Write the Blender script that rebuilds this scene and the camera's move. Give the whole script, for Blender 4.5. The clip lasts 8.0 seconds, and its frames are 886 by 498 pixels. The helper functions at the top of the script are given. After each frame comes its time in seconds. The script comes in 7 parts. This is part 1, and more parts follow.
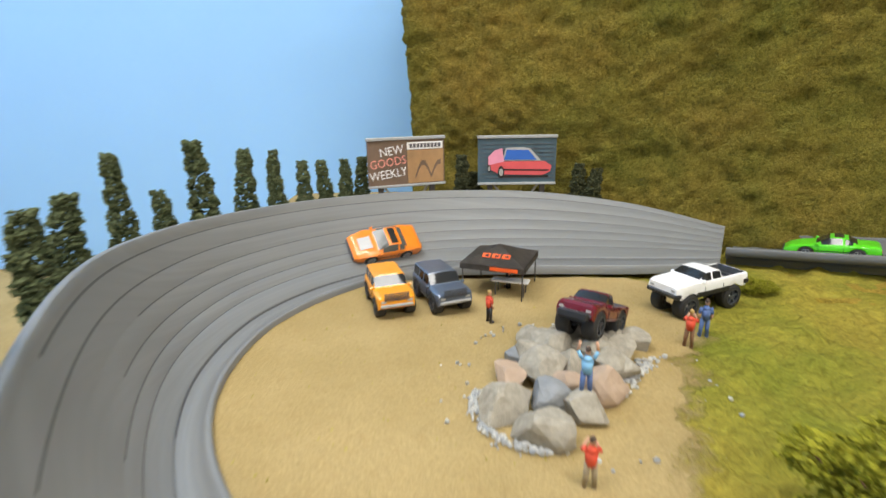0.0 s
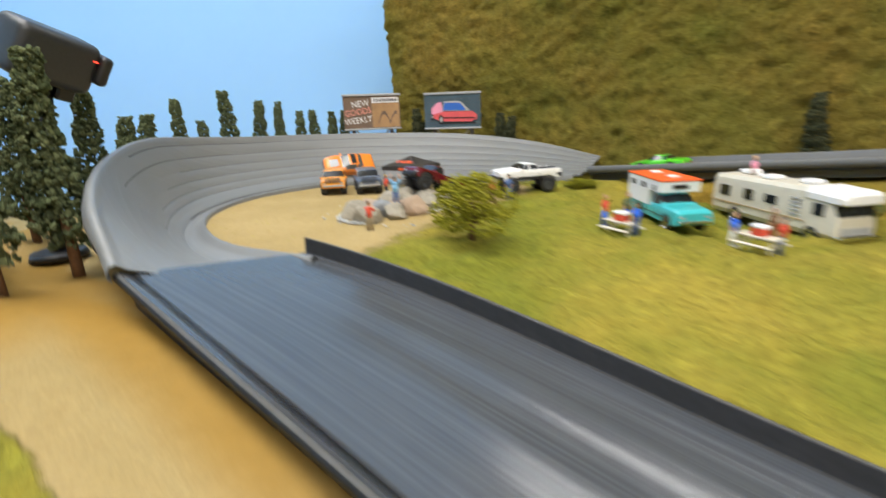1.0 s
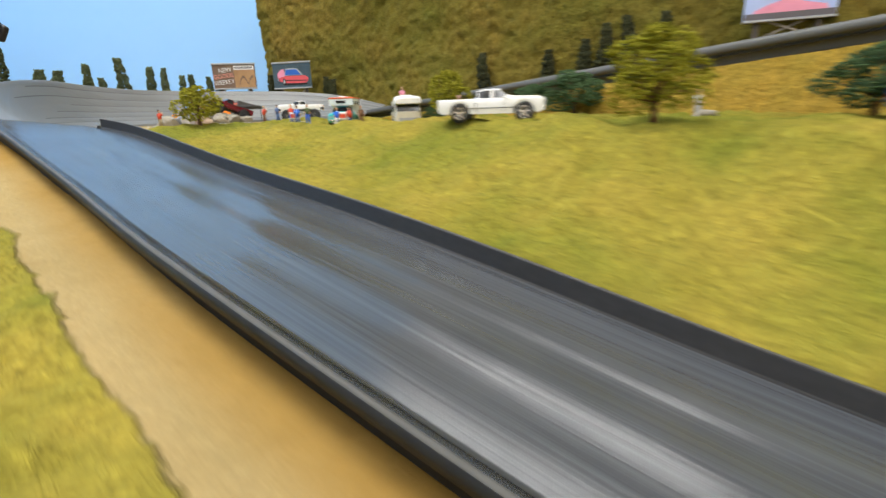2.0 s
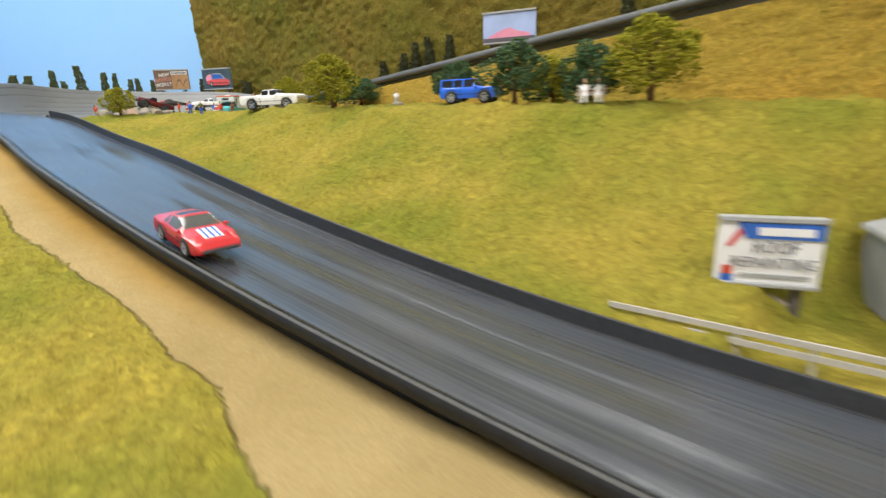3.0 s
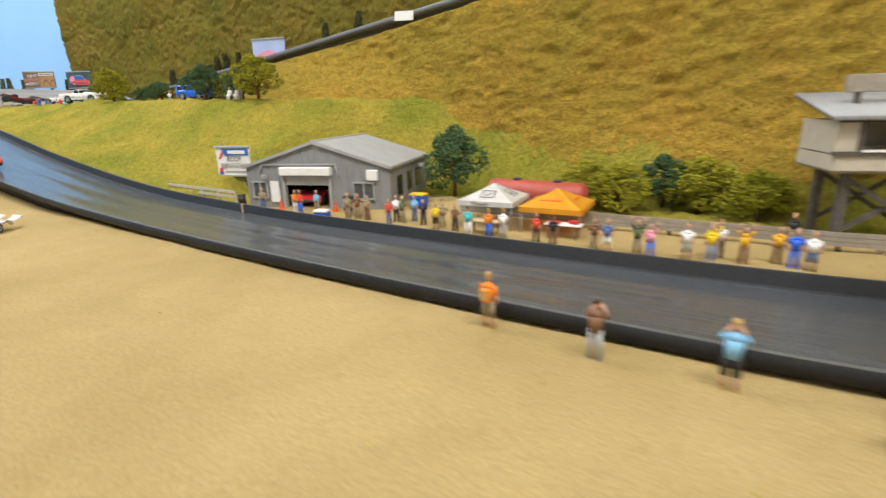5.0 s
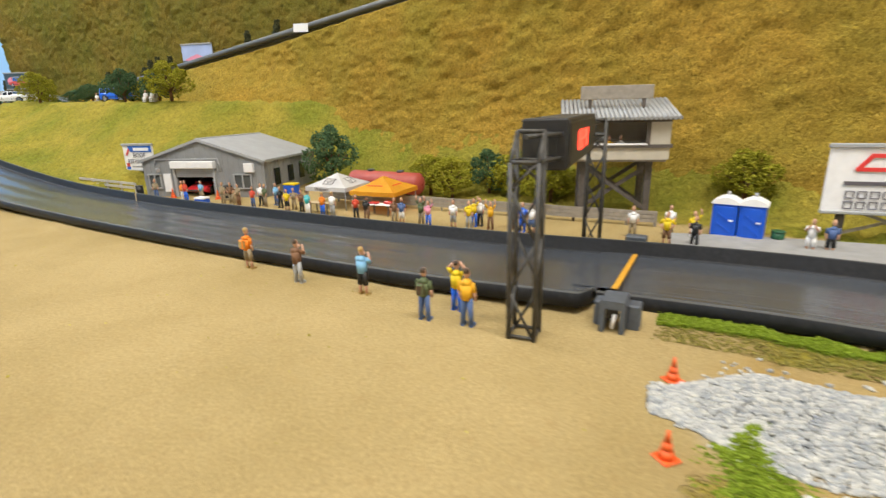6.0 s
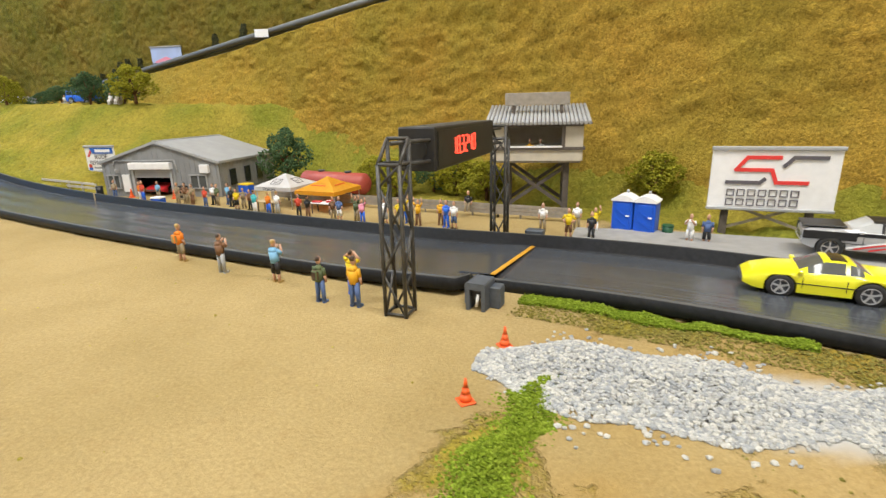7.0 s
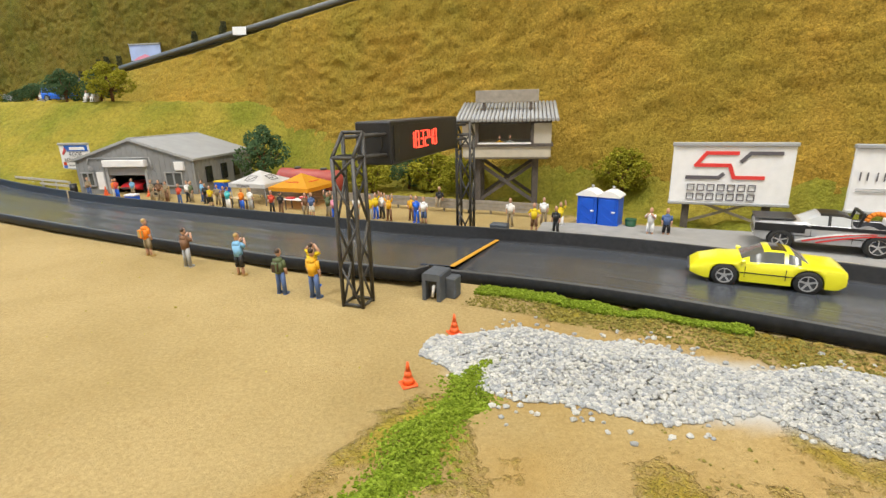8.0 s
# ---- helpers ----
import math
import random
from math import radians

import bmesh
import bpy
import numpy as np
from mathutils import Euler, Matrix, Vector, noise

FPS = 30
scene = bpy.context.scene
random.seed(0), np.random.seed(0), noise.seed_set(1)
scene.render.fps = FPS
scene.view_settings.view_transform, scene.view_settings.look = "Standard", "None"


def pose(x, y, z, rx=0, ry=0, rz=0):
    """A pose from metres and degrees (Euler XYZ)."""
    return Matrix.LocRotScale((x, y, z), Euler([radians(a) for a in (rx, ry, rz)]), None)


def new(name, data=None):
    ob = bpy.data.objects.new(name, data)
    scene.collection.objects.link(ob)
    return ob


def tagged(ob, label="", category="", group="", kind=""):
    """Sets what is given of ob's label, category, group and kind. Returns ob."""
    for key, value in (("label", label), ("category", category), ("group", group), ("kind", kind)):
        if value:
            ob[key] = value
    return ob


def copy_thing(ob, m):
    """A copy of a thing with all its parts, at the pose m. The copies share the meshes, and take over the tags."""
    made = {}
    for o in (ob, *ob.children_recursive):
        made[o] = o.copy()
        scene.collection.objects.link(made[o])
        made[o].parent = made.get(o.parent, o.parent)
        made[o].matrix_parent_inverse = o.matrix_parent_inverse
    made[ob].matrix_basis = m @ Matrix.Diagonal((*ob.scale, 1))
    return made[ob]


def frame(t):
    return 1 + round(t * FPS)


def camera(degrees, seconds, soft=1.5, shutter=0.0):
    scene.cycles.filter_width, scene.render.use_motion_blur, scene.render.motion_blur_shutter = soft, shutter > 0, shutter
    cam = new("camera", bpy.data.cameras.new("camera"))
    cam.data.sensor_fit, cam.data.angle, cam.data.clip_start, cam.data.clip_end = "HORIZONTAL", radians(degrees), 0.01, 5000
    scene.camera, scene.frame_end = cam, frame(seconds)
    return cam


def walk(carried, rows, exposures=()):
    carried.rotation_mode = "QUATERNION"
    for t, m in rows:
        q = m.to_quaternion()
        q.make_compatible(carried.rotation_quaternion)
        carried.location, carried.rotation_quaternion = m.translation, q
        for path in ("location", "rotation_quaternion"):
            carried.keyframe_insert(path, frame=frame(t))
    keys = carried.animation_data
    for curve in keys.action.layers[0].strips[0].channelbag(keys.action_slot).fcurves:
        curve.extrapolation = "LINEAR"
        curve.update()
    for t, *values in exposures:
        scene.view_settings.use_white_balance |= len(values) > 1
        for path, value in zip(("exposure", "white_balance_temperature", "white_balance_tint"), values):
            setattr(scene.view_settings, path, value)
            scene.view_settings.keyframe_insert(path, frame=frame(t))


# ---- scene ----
import collections

cam = camera(84.0, 8.0, soft=1.4, shutter=0.4)
METRES, EYE, TILT, LEAN, TURN = 2.0, 0.2815, -16.5, 1.0, 0.0
ROWS = [
    (0.0, 0.0, 0.0, 0.0, -0.0, 0.0, 0.0),
    (0.5, 0.0191, -0.0441, -0.021, 5.46, -0.06, -1.09),
    (1.0, 0.0872, -0.0961, -0.0546, 8.12, -0.03, -1.36),
    (1.5, 0.1857, -0.1518, -0.0956, 9.14, 0.01, -1.73),
    (3.0, 0.4427, -0.3164, -0.1666, 9.48, 0.15, -1.68),
    (3.5, 0.5059, -0.3651, -0.1829, 9.0, 0.16, -1.56),
    (4.0, 0.5639, -0.4102, -0.199, 7.52, 0.25, -1.35),
    (4.5, 0.6196, -0.4512, -0.2151, 5.31, 0.44, -0.97),
    (6.0, 0.7416, -0.5357, -0.2383, 0.28, 0.51, 0.28),
    (6.5, 0.7589, -0.5475, -0.2396, -0.47, 0.52, 0.47),
    (7.0, 0.7687, -0.5544, -0.2413, -1.18, 0.49, 0.64),
    (7.5, 0.7744, -0.5578, -0.2426, -1.84, 0.44, 0.79),
    (8.0, 0.7777, -0.5581, -0.2436, -2.42, 0.4, 0.92),
]
walk(cam, [(t, pose(0, 0, EYE, TILT, LEAN, TURN) @ pose(METRES * x, METRES * y, METRES * z, 90 + pitch, roll, yaw)) for t, x, y, z, yaw, pitch, roll in ROWS])

# ---- light: a closed hobby room with ceiling panels ----
world = bpy.data.worlds.new("room_air")
scene.world = world
world.use_nodes = True
world.node_tree.nodes["Background"].inputs[0].default_value = (1.0, 0.97, 0.92, 1)
world.node_tree.nodes["Background"].inputs[1].default_value = 0.25
scene.view_settings.exposure = 0.0


def panel_lamp(name, x, y, z, sx, sy, watts, colour=(1.0, 0.98, 0.94)):
    lamp = bpy.data.lights.new(name, "AREA")
    lamp.shape, lamp.size, lamp.size_y, lamp.energy, lamp.color = "RECTANGLE", sx, sy, watts, colour
    ob = new(name, lamp)
    ob.matrix_world = pose(x, y, z)
    return tagged(ob, "unseen long white ceiling light panel", "lamp", kind="structure")


panel_lamp("ceiling_light", 0.1, -0.25, 1.75, 1.2, 0.35, 24)
panel_lamp("ceiling_light", 1.85, -1.60, 1.75, 1.2, 0.35, 39)
panel_lamp("ceiling_light", 0.4, -1.7, 1.75, 1.2, 0.35, 24)
# extra unseen panel, added only to wash the blue backdrop brighter
panel_lamp("ceiling_light", -0.75, 0.15, 1.75, 0.35, 1.2, 20)
panel_lamp("ceiling_light", 1.25, 1.45, 1.75, 1.7, 0.16, 20)


# ---- materials ----
def nodes_of(name):
    mat = bpy.data.materials.new(name)
    mat.use_nodes = True
    t = mat.node_tree
    return mat, t, t.nodes["Principled BSDF"]


def add(t, kind, **inputs):
    n = t.nodes.new(kind)
    for key, value in inputs.items():
        n.inputs[key.replace("_", " ")].default_value = value
    return n


def ramp(t, source, stops):
    n = t.nodes.new("ShaderNodeValToRGB")
    while len(n.color_ramp.elements) < len(stops):
        n.color_ramp.elements.new(0.5)
    for e, (p, c) in zip(n.color_ramp.elements, stops):
        e.position, e.color = p, (*c, 1)
    t.links.new(source, n.inputs[0])
    return n.outputs[0]


def noise_tex(t, scale, detail=4, rough=0.6, coords=None, vec=None):
    n = add(t, "ShaderNodeTexNoise", Scale=scale, Detail=detail, Roughness=rough)
    if vec is None:
        tc = t.nodes.new("ShaderNodeTexCoord")
        vec = tc.outputs[coords or "Object"]
    t.links.new(vec, n.inputs["Vector"])
    return n.outputs[0]


def mix(t, a, b, f, mode="MIX"):
    m = t.nodes.new("ShaderNodeMix")
    m.data_type, m.blend_type = "RGBA", mode
    for value, k in ((f, 0), (a, 6), (b, 7)):
        if isinstance(value, (int, float)):
            m.inputs[k].default_value = value if k == 0 else (value, value, value, 1)
        elif isinstance(value, tuple):
            m.inputs[k].default_value = (*value, 1)
        else:
            t.links.new(value, m.inputs[k])
    return m.outputs[2]


def bump(t, p, source, strength, distance):
    b = add(t, "ShaderNodeBump", Strength=strength, Distance=distance)
    t.links.new(source, b.inputs["Height"])
    t.links.new(b.outputs[0], p.inputs["Normal"])


def paint(name, colour, rough=0.45, metal=0.0, vary=0.12, scale=180, coat=0.0, bumpy=0.0):
    """Painted or moulded surface with slight grime and mottling."""
    mat, t, p = nodes_of(name)
    n = noise_tex(t, scale, 3)
    n2 = noise_tex(t, scale * 0.12, 2)
    dark = tuple(c * (1 - 2 * vary) for c in colour)
    light = tuple(min(1, c * (1 + vary)) for c in colour)
    c1 = ramp(t, n, [(0.3, dark), (0.7, light)])
    c2 = mix(t, c1, tuple(c * (1 - vary) for c in colour), n2)
    t.links.new(c2, p.inputs["Base Color"])
    p.inputs["Roughness"].default_value, p.inputs["Metallic"].default_value = rough, metal
    p.inputs["Coat Weight"].default_value = coat
    p.inputs["Coat Roughness"].default_value = 0.12
    if bumpy:
        bump(t, p, noise_tex(t, scale * 4, 3), 0.5, bumpy)
    return mat


def wrinkle(t, scale, warp=1.6):
    n = add(t, "ShaderNodeTexNoise", Scale=scale, Detail=5.0, Roughness=0.72, Distortion=warp)
    tc = t.nodes.new("ShaderNodeTexCoord")
    t.links.new(tc.outputs["Object"], n.inputs["Vector"])
    return n.outputs[0]


def flock(name, base, warm, dark, patch=7.0, bump_by=0.009):
    """Static-grass flock: patches of two hues, fine fibres, wrinkled relief with its crease shade painted in."""
    mat, t, p = nodes_of(name)
    big = noise_tex(t, patch, 3, 0.65)
    c = ramp(t, big, [(0.30, base), (0.70, warm)])
    # hollows of the bump darkened and crests lightened in colour, as painted shade
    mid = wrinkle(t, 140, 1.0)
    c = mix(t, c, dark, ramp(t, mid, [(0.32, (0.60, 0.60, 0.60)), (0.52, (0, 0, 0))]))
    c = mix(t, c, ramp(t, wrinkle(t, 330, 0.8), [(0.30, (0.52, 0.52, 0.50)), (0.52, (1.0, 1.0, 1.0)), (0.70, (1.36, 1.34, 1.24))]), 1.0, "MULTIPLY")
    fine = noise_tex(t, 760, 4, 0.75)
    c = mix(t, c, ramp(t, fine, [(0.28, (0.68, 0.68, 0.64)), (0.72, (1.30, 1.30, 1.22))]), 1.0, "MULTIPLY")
    t.links.new(c, p.inputs["Base Color"])
    p.inputs["Roughness"].default_value = 0.95
    p.inputs["Specular IOR Level"].default_value = 0.1
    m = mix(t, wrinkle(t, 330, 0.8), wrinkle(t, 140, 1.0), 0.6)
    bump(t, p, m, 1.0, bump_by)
    return mat


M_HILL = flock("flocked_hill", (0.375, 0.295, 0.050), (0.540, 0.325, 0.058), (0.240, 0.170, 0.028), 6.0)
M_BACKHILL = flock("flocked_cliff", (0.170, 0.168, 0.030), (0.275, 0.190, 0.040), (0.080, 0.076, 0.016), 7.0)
M_RAIL = paint("weathered_white_timber", (0.55, 0.51, 0.45), 0.7)
M_WALLPAINT = paint("room_wall_paint", (0.7, 0.68, 0.64), 0.8, vary=0.04, scale=8)
M_SKY = paint("sky_blue_backdrop_paint", (0.31, 0.58, 0.97), 0.75, vary=0.025, scale=3)


def track_material(name, base, light, rough_lo, rough_hi, streak):
    mat, t, p = nodes_of(name)
    uv = t.nodes.new("ShaderNodeUVMap")
    mp = add(t, "ShaderNodeMapping", Scale=(420, 6, 1))
    t.links.new(uv.outputs[0], mp.inputs[0])
    n = noise_tex(t, 1.0, 3, 0.6, vec=mp.outputs[0])
    blotch = noise_tex(t, 14, 4, 0.6)
    c = mix(t, base, light, mix(t, ramp(t, n, [(0.4, (0, 0, 0)), (0.75, (1, 1, 1))]), blotch, 0.5))
    t.links.new(c, p.inputs["Base Color"])
    r = mix(t, n, blotch, 0.45)
    t.links.new(ramp(t, r, [(0.35, (rough_lo,) * 3), (0.7, (rough_hi,) * 3)]), p.inputs["Roughness"])
    bump(t, p, n, streak, 0.0006)
    return mat


# the straight's lighter streaks paint in lamp highlights along the lanes
M_TRACK = track_material("black_blue_plastic_track", (0.040, 0.045, 0.054), (0.092, 0.100, 0.113), 0.17, 0.28, 0.20)
M_TURN = track_material("grey_plastic_turn", (0.155, 0.160, 0.162), (0.215, 0.22, 0.22), 0.38, 0.55, 0.2)
# turn's grey taken darker: the shadow on the ramp's outside is in the colour
M_RAMP = track_material("shaded_grey_plastic_ramp", (0.085, 0.087, 0.086), (0.14, 0.142, 0.14), 0.4, 0.55, 0.2)
M_GROOVE = paint("dark_lane_groove", (0.095, 0.098, 0.10), 0.6)
M_GREYEDGE = paint("worn_grey_track_lip", (0.075, 0.074, 0.070), 0.62, vary=0.2, scale=120)
M_TRACKEDGE = paint("black_track_edge", (0.020, 0.021, 0.024), 0.52, vary=0.3, scale=300)
M_TRACKEDGE.node_tree.nodes["Principled BSDF"].inputs["Specular IOR Level"].default_value = 0.25


def ground_material():
    """Dirt, flock and moss of the board, in patches that follow the lot, the verge and the campground."""
    mat, t, p = nodes_of("board_scenery")
    att = t.nodes.new("ShaderNodeVertexColor")
    att.layer_name = "cover"
    sep = t.nodes.new("ShaderNodeSeparateColor")
    t.links.new(att.outputs[0], sep.inputs[0])
    edge = noise_tex(t, 55, 5, 0.75)

    def mask(k):
        a = t.nodes.new("ShaderNodeMath")
        a.operation = "ADD"
        t.links.new(sep.outputs[k], a.inputs[0])
        t.links.new(edge, a.inputs[1])
        return ramp(t, a.outputs[0], [(0.80, (0, 0, 0)), (1.14, (1, 1, 1))])

    big = noise_tex(t, 9, 4, 0.6)
    fine = noise_tex(t, 620, 5, 0.85)
    mid = noise_tex(t, 120, 4, 0.7)
    dirt = ramp(t, big, [(0.35, (0.405, 0.300, 0.130)), (0.65, (0.490, 0.368, 0.172))])
    dirt = mix(t, dirt, ramp(t, fine, [(0.2, (0.58, 0.56, 0.52)), (0.8, (1.28, 1.28, 1.28))]), 1.0, "MULTIPLY")
    dirt = mix(t, dirt, (0.34, 0.22, 0.085), ramp(t, mid, [(0.55, (0, 0, 0)), (0.85, (0.55, 0.55, 0.55))]))
    grass = ramp(t, noise_tex(t, 8, 3, 0.6), [(0.36, (0.250, 0.258, 0.036)), (0.62, (0.425, 0.338, 0.060))])
    # crease shade painted into the grass from the wrinkles that also drive the bump
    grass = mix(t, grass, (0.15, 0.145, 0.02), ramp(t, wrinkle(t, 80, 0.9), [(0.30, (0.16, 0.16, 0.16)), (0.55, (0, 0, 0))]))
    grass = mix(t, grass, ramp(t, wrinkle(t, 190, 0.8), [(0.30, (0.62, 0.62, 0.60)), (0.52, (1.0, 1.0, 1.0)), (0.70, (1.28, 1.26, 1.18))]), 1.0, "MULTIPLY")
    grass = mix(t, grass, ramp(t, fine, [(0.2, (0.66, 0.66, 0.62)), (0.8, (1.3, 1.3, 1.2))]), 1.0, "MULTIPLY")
    ochre = mix(t, (0.46, 0.26, 0.05), (0.30, 0.17, 0.03), mid)
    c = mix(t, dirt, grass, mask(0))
    c = mix(t, c, ochre, ramp(t, sep.outputs[1], [(0.12, (0, 0, 0)), (0.75, (0.9, 0.9, 0.9))]))
    c = mix(t, c, (0.54, 0.53, 0.50), sep.outputs[2])
    t.links.new(c, p.inputs["Base Color"])
    p.inputs["Roughness"].default_value = 0.95
    p.inputs["Specular IOR Level"].default_value = 0.1
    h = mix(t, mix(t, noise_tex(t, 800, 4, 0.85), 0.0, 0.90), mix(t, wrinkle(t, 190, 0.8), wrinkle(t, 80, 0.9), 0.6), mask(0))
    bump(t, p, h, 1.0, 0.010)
    return mat


M_GROUND = ground_material()

# ---- the plan ----
# The straight: far foot of the wall (y) and floor height (z) against x; its width.
XK = np.array([-0.1, 0.1, 0.3, 0.5, 0.7, 0.9, 1.1, 1.3, 1.5, 1.7, 1.9, 2.1, 2.3])
YK = np.array([0.140, 0.052, -0.069, -0.211, -0.324, -0.428, -0.550, -0.671, -0.780, -0.886, -1.035, -1.190, -1.345])
ZK = np.array([0.150, 0.130, 0.098, 0.076, 0.037, 0.005, -0.003, -0.002, -0.001, 0.003, 0.003, 0.003, 0.003])
WIDTH, FAR_H, NEAR_H = 0.1235, 0.0103, 0.0152
DX, DY = 0.796, -0.604       # along the valley
NX, NY = 0.604, 0.796        # towards the hill


def smooth_knots(knots, values, x):
    h = knots[1] - knots[0]
    x = np.clip(x, knots[0], knots[-1] - 1e-6)
    i = np.clip(((x - knots[0]) / h).astype(int), 0, len(knots) - 2)
    u = (x - knots[0]) / h - i
    d = np.gradient(values)
    return (2*u**3 - 3*u*u + 1)*values[i] + (u**3 - 2*u*u + u)*d[i] + (-2*u**3 + 3*u*u)*values[i+1] + (u**3 - u*u)*d[i+1]


def lattice(ix, iy, seed):
    n = ix * 374761393 + iy * 668265263 + seed * 974634777
    n = (n ^ (n >> 13)) * 1274126177
    return ((n ^ (n >> 16)) & 0xFFFF) / 65535.0


def value_noise(x, y, seed=0):
    ix, iy = np.floor(x).astype(np.int64), np.floor(y).astype(np.int64)
    u, v = x - ix, y - iy
    u, v = u*u*(3 - 2*u), v*v*(3 - 2*v)
    a, b = lattice(ix, iy, seed), lattice(ix + 1, iy, seed)
    c, d = lattice(ix, iy + 1, seed), lattice(ix + 1, iy + 1, seed)
    return a*(1-u)*(1-v) + b*u*(1-v) + c*(1-u)*v + d*u*v - 0.5


def fbm(x, y, octaves=4, seed=0):
    total, amp = 0, 1.0
    for k in range(octaves):
        total = total + amp * value_noise(x * 2**k, y * 2**k, seed + k)
        amp *= 0.5
    return total


def step(a, b, x):
    u = np.clip((x - a) / (b - a), 0, 1)
    return u*u*(3 - 2*u)


XS = np.linspace(-0.1, 2.29, 480)
FAR = np.stack([XS, smooth_knots(XK, YK, XS), smooth_knots(XK, ZK, XS)], 1)
TAN = np.gradient(FAR[:, :2], axis=0)
TAN /= np.linalg.norm(TAN, axis=1)[:, None]
RIGHT = np.stack([TAN[:, 1], -TAN[:, 0]], 1)
NEARW = np.interp(XS, [0.3, 0.8, 1.0, 1.15, 1.5, 1.599, 1.6, 1.7, 1.9], [0.1235, 0.1205, 0.1155, 0.1135, 0.1145, 0.1120, 0.0935, 0.0925, 0.0900])   # far foot to near lip
E_FAR = FAR[:, 0]*DX + FAR[:, 1]*DY
S_FAR = FAR[:, 0]*NX + FAR[:, 1]*NY
INNER = [(0.245, 0.418), (0.165, 0.425), (0.07, 0.434), (-0.02, 0.428), (-0.085, 0.385), (-0.122, 0.325), (-0.130, 0.262), (-0.118, 0.205), (-0.085, 0.150), (-0.030, 0.098), (0.046, 0.066)]
INNER_POLAR = (np.array([math.atan2(b - 0.26, a - 0.08) % (2*math.pi) for a, b in INNER]), np.array([math.hypot(a - 0.08, b - 0.26) for a, b in INNER]))


def ground_height(x, y):
    """Height of the board: lot and track bed, the slope up to the campground, the flat by the finish."""
    x, y = np.asarray(x, float), np.asarray(y, float)
    e, s = x*DX + y*DY, x*NX + y*NY
    sf = np.interp(e, E_FAR, S_FAR)
    zf = np.interp(e, E_FAR, FAR[:, 2])
    sn = sf - np.interp(e, E_FAR, NEARW)
    foot = np.interp(e, [0.8, 1.0, 1.1, 1.2, 1.3, 1.4, 3], [0, 0, 0.38, 0.44, 0.475, 0.50, 0.50])
    foot = np.maximum(sf, foot)
    crest = np.interp(e, [-0.5, 0.1, 0.33, 0.54, 0.69, 0.85, 0.93, 1.04, 1.2, 1.3, 3], [0.25, 0.27, 0.298, 0.285, 0.326, 0.365, 0.397, 0.47, 0.54, 0.56, 0.56])
    top = np.interp(e, [-0.3, 0.1, 0.5, 0.95, 1.1], [0.133, 0.134, 0.132, 0.121, 0.119])
    flat = np.interp(e, [0.9, 1.1], [0.0, -0.003])
    bottom = np.where(foot > sf + 0.01, flat, np.minimum(zf + 0.004, top))
    u = np.clip((s - foot) / np.maximum(crest - foot, 0.02), 0, 1)
    rise = np.where(u < 0.9, 0.955 * (u/0.9)**1.5, 1 - 4.5*(1-u)**2)
    z = bottom + (top - bottom) * rise
    # bed under the straight, and the lot beside it
    lot = np.where(e < 1.0, np.maximum(zf - 0.004 - 0.06*np.clip(sn - s, 0, 1), 0.0), 0.0)
    bed = np.minimum(zf - 0.008, lot + 0.02)
    k = step(sf + 0.003, sf + 0.010, s)
    q = step(sn + 0.006, sn + 0.018, s)
    z = np.where(s < sf + 0.003, lot*(1-q) + bed*q, bed*(1-k) + z*k)
    # the turn stands on level ground
    west = step(0.16, 0.02, x) * step(-0.03, 0.05, y)
    th = np.arctan2(y - 0.26, x - 0.08)
    gap = np.hypot(x - 0.08, y - 0.26) - np.interp(np.mod(th, 2*np.pi), *INNER_POLAR)
    ring = step(0.0, 0.012, gap) * step(0.30, 0.24, x) * step(0.16, 0.11, gap)
    z = z*(1-west) + 0.1325*west
    back = step(0.40, 0.44, y) * step(0.36, 0.25, x)
    z = z*(1 - np.maximum(ring*west, back)) + 0.123*np.maximum(ring*west, back)
    z = z - 0.0145*np.exp(-((x - 0.37)**2 + (y - 0.235)**2)/0.011) * step(0.20, 0.28, x)
    out = step(-0.05, -0.25, x) * step(0.06, -0.02, y)
    z = z*(1-out) + 0.130*out
    z = z - 0.14*step(-0.275, -0.31, x)*step(0.06, 0.16, y)   # the board ends behind the trees
    return z


def link_mesh(name, verts, faces, mat, uvs=None, smooth=True):
    me = bpy.data.meshes.new(name)
    me.from_pydata([tuple(map(float, v)) for v in verts], [], faces)
    me.materials.append(mat)
    if smooth:
        me.polygons.foreach_set("use_smooth", [True] * len(me.polygons))
    if uvs is not None:
        lay = me.uv_layers.new(name="UVMap")
        idx = np.empty(len(me.loops), int)
        me.loops.foreach_get("vertex_index", idx)
        lay.data.foreach_set("uv", np.asarray(uvs, float)[idx].ravel())
    me.update()
    return new(name, me)


def grid_faces(rows, cols):
    i = np.arange((rows-1)*cols).reshape(rows-1, cols)[:, :-1].ravel()
    return np.stack([i, i+1, i+cols+1, i+cols], 1).tolist()


def spaced(a, b, lo, hi, fine, coarse):
    return np.concatenate([np.arange(a, lo, coarse), np.arange(lo, hi, fine), np.arange(hi, b + coarse, coarse)])


BOARD = {}


def board_z(x, y):
    """Height of the built ground sheet."""
    gx, gy, Z = BOARD["gx"], BOARD["gy"], BOARD["z"]
    i = np.clip(np.searchsorted(gx, x) - 1, 0, len(gx) - 2)
    j = np.clip(np.searchsorted(gy, y) - 1, 0, len(gy) - 2)
    u, v = (x - gx[i])/(gx[i + 1] - gx[i]), (y - gy[j])/(gy[j + 1] - gy[j])
    return Z[j, i]*(1-u)*(1-v) + Z[j, i + 1]*u*(1-v) + Z[j + 1, i]*(1-u)*v + Z[j + 1, i + 1]*u*v


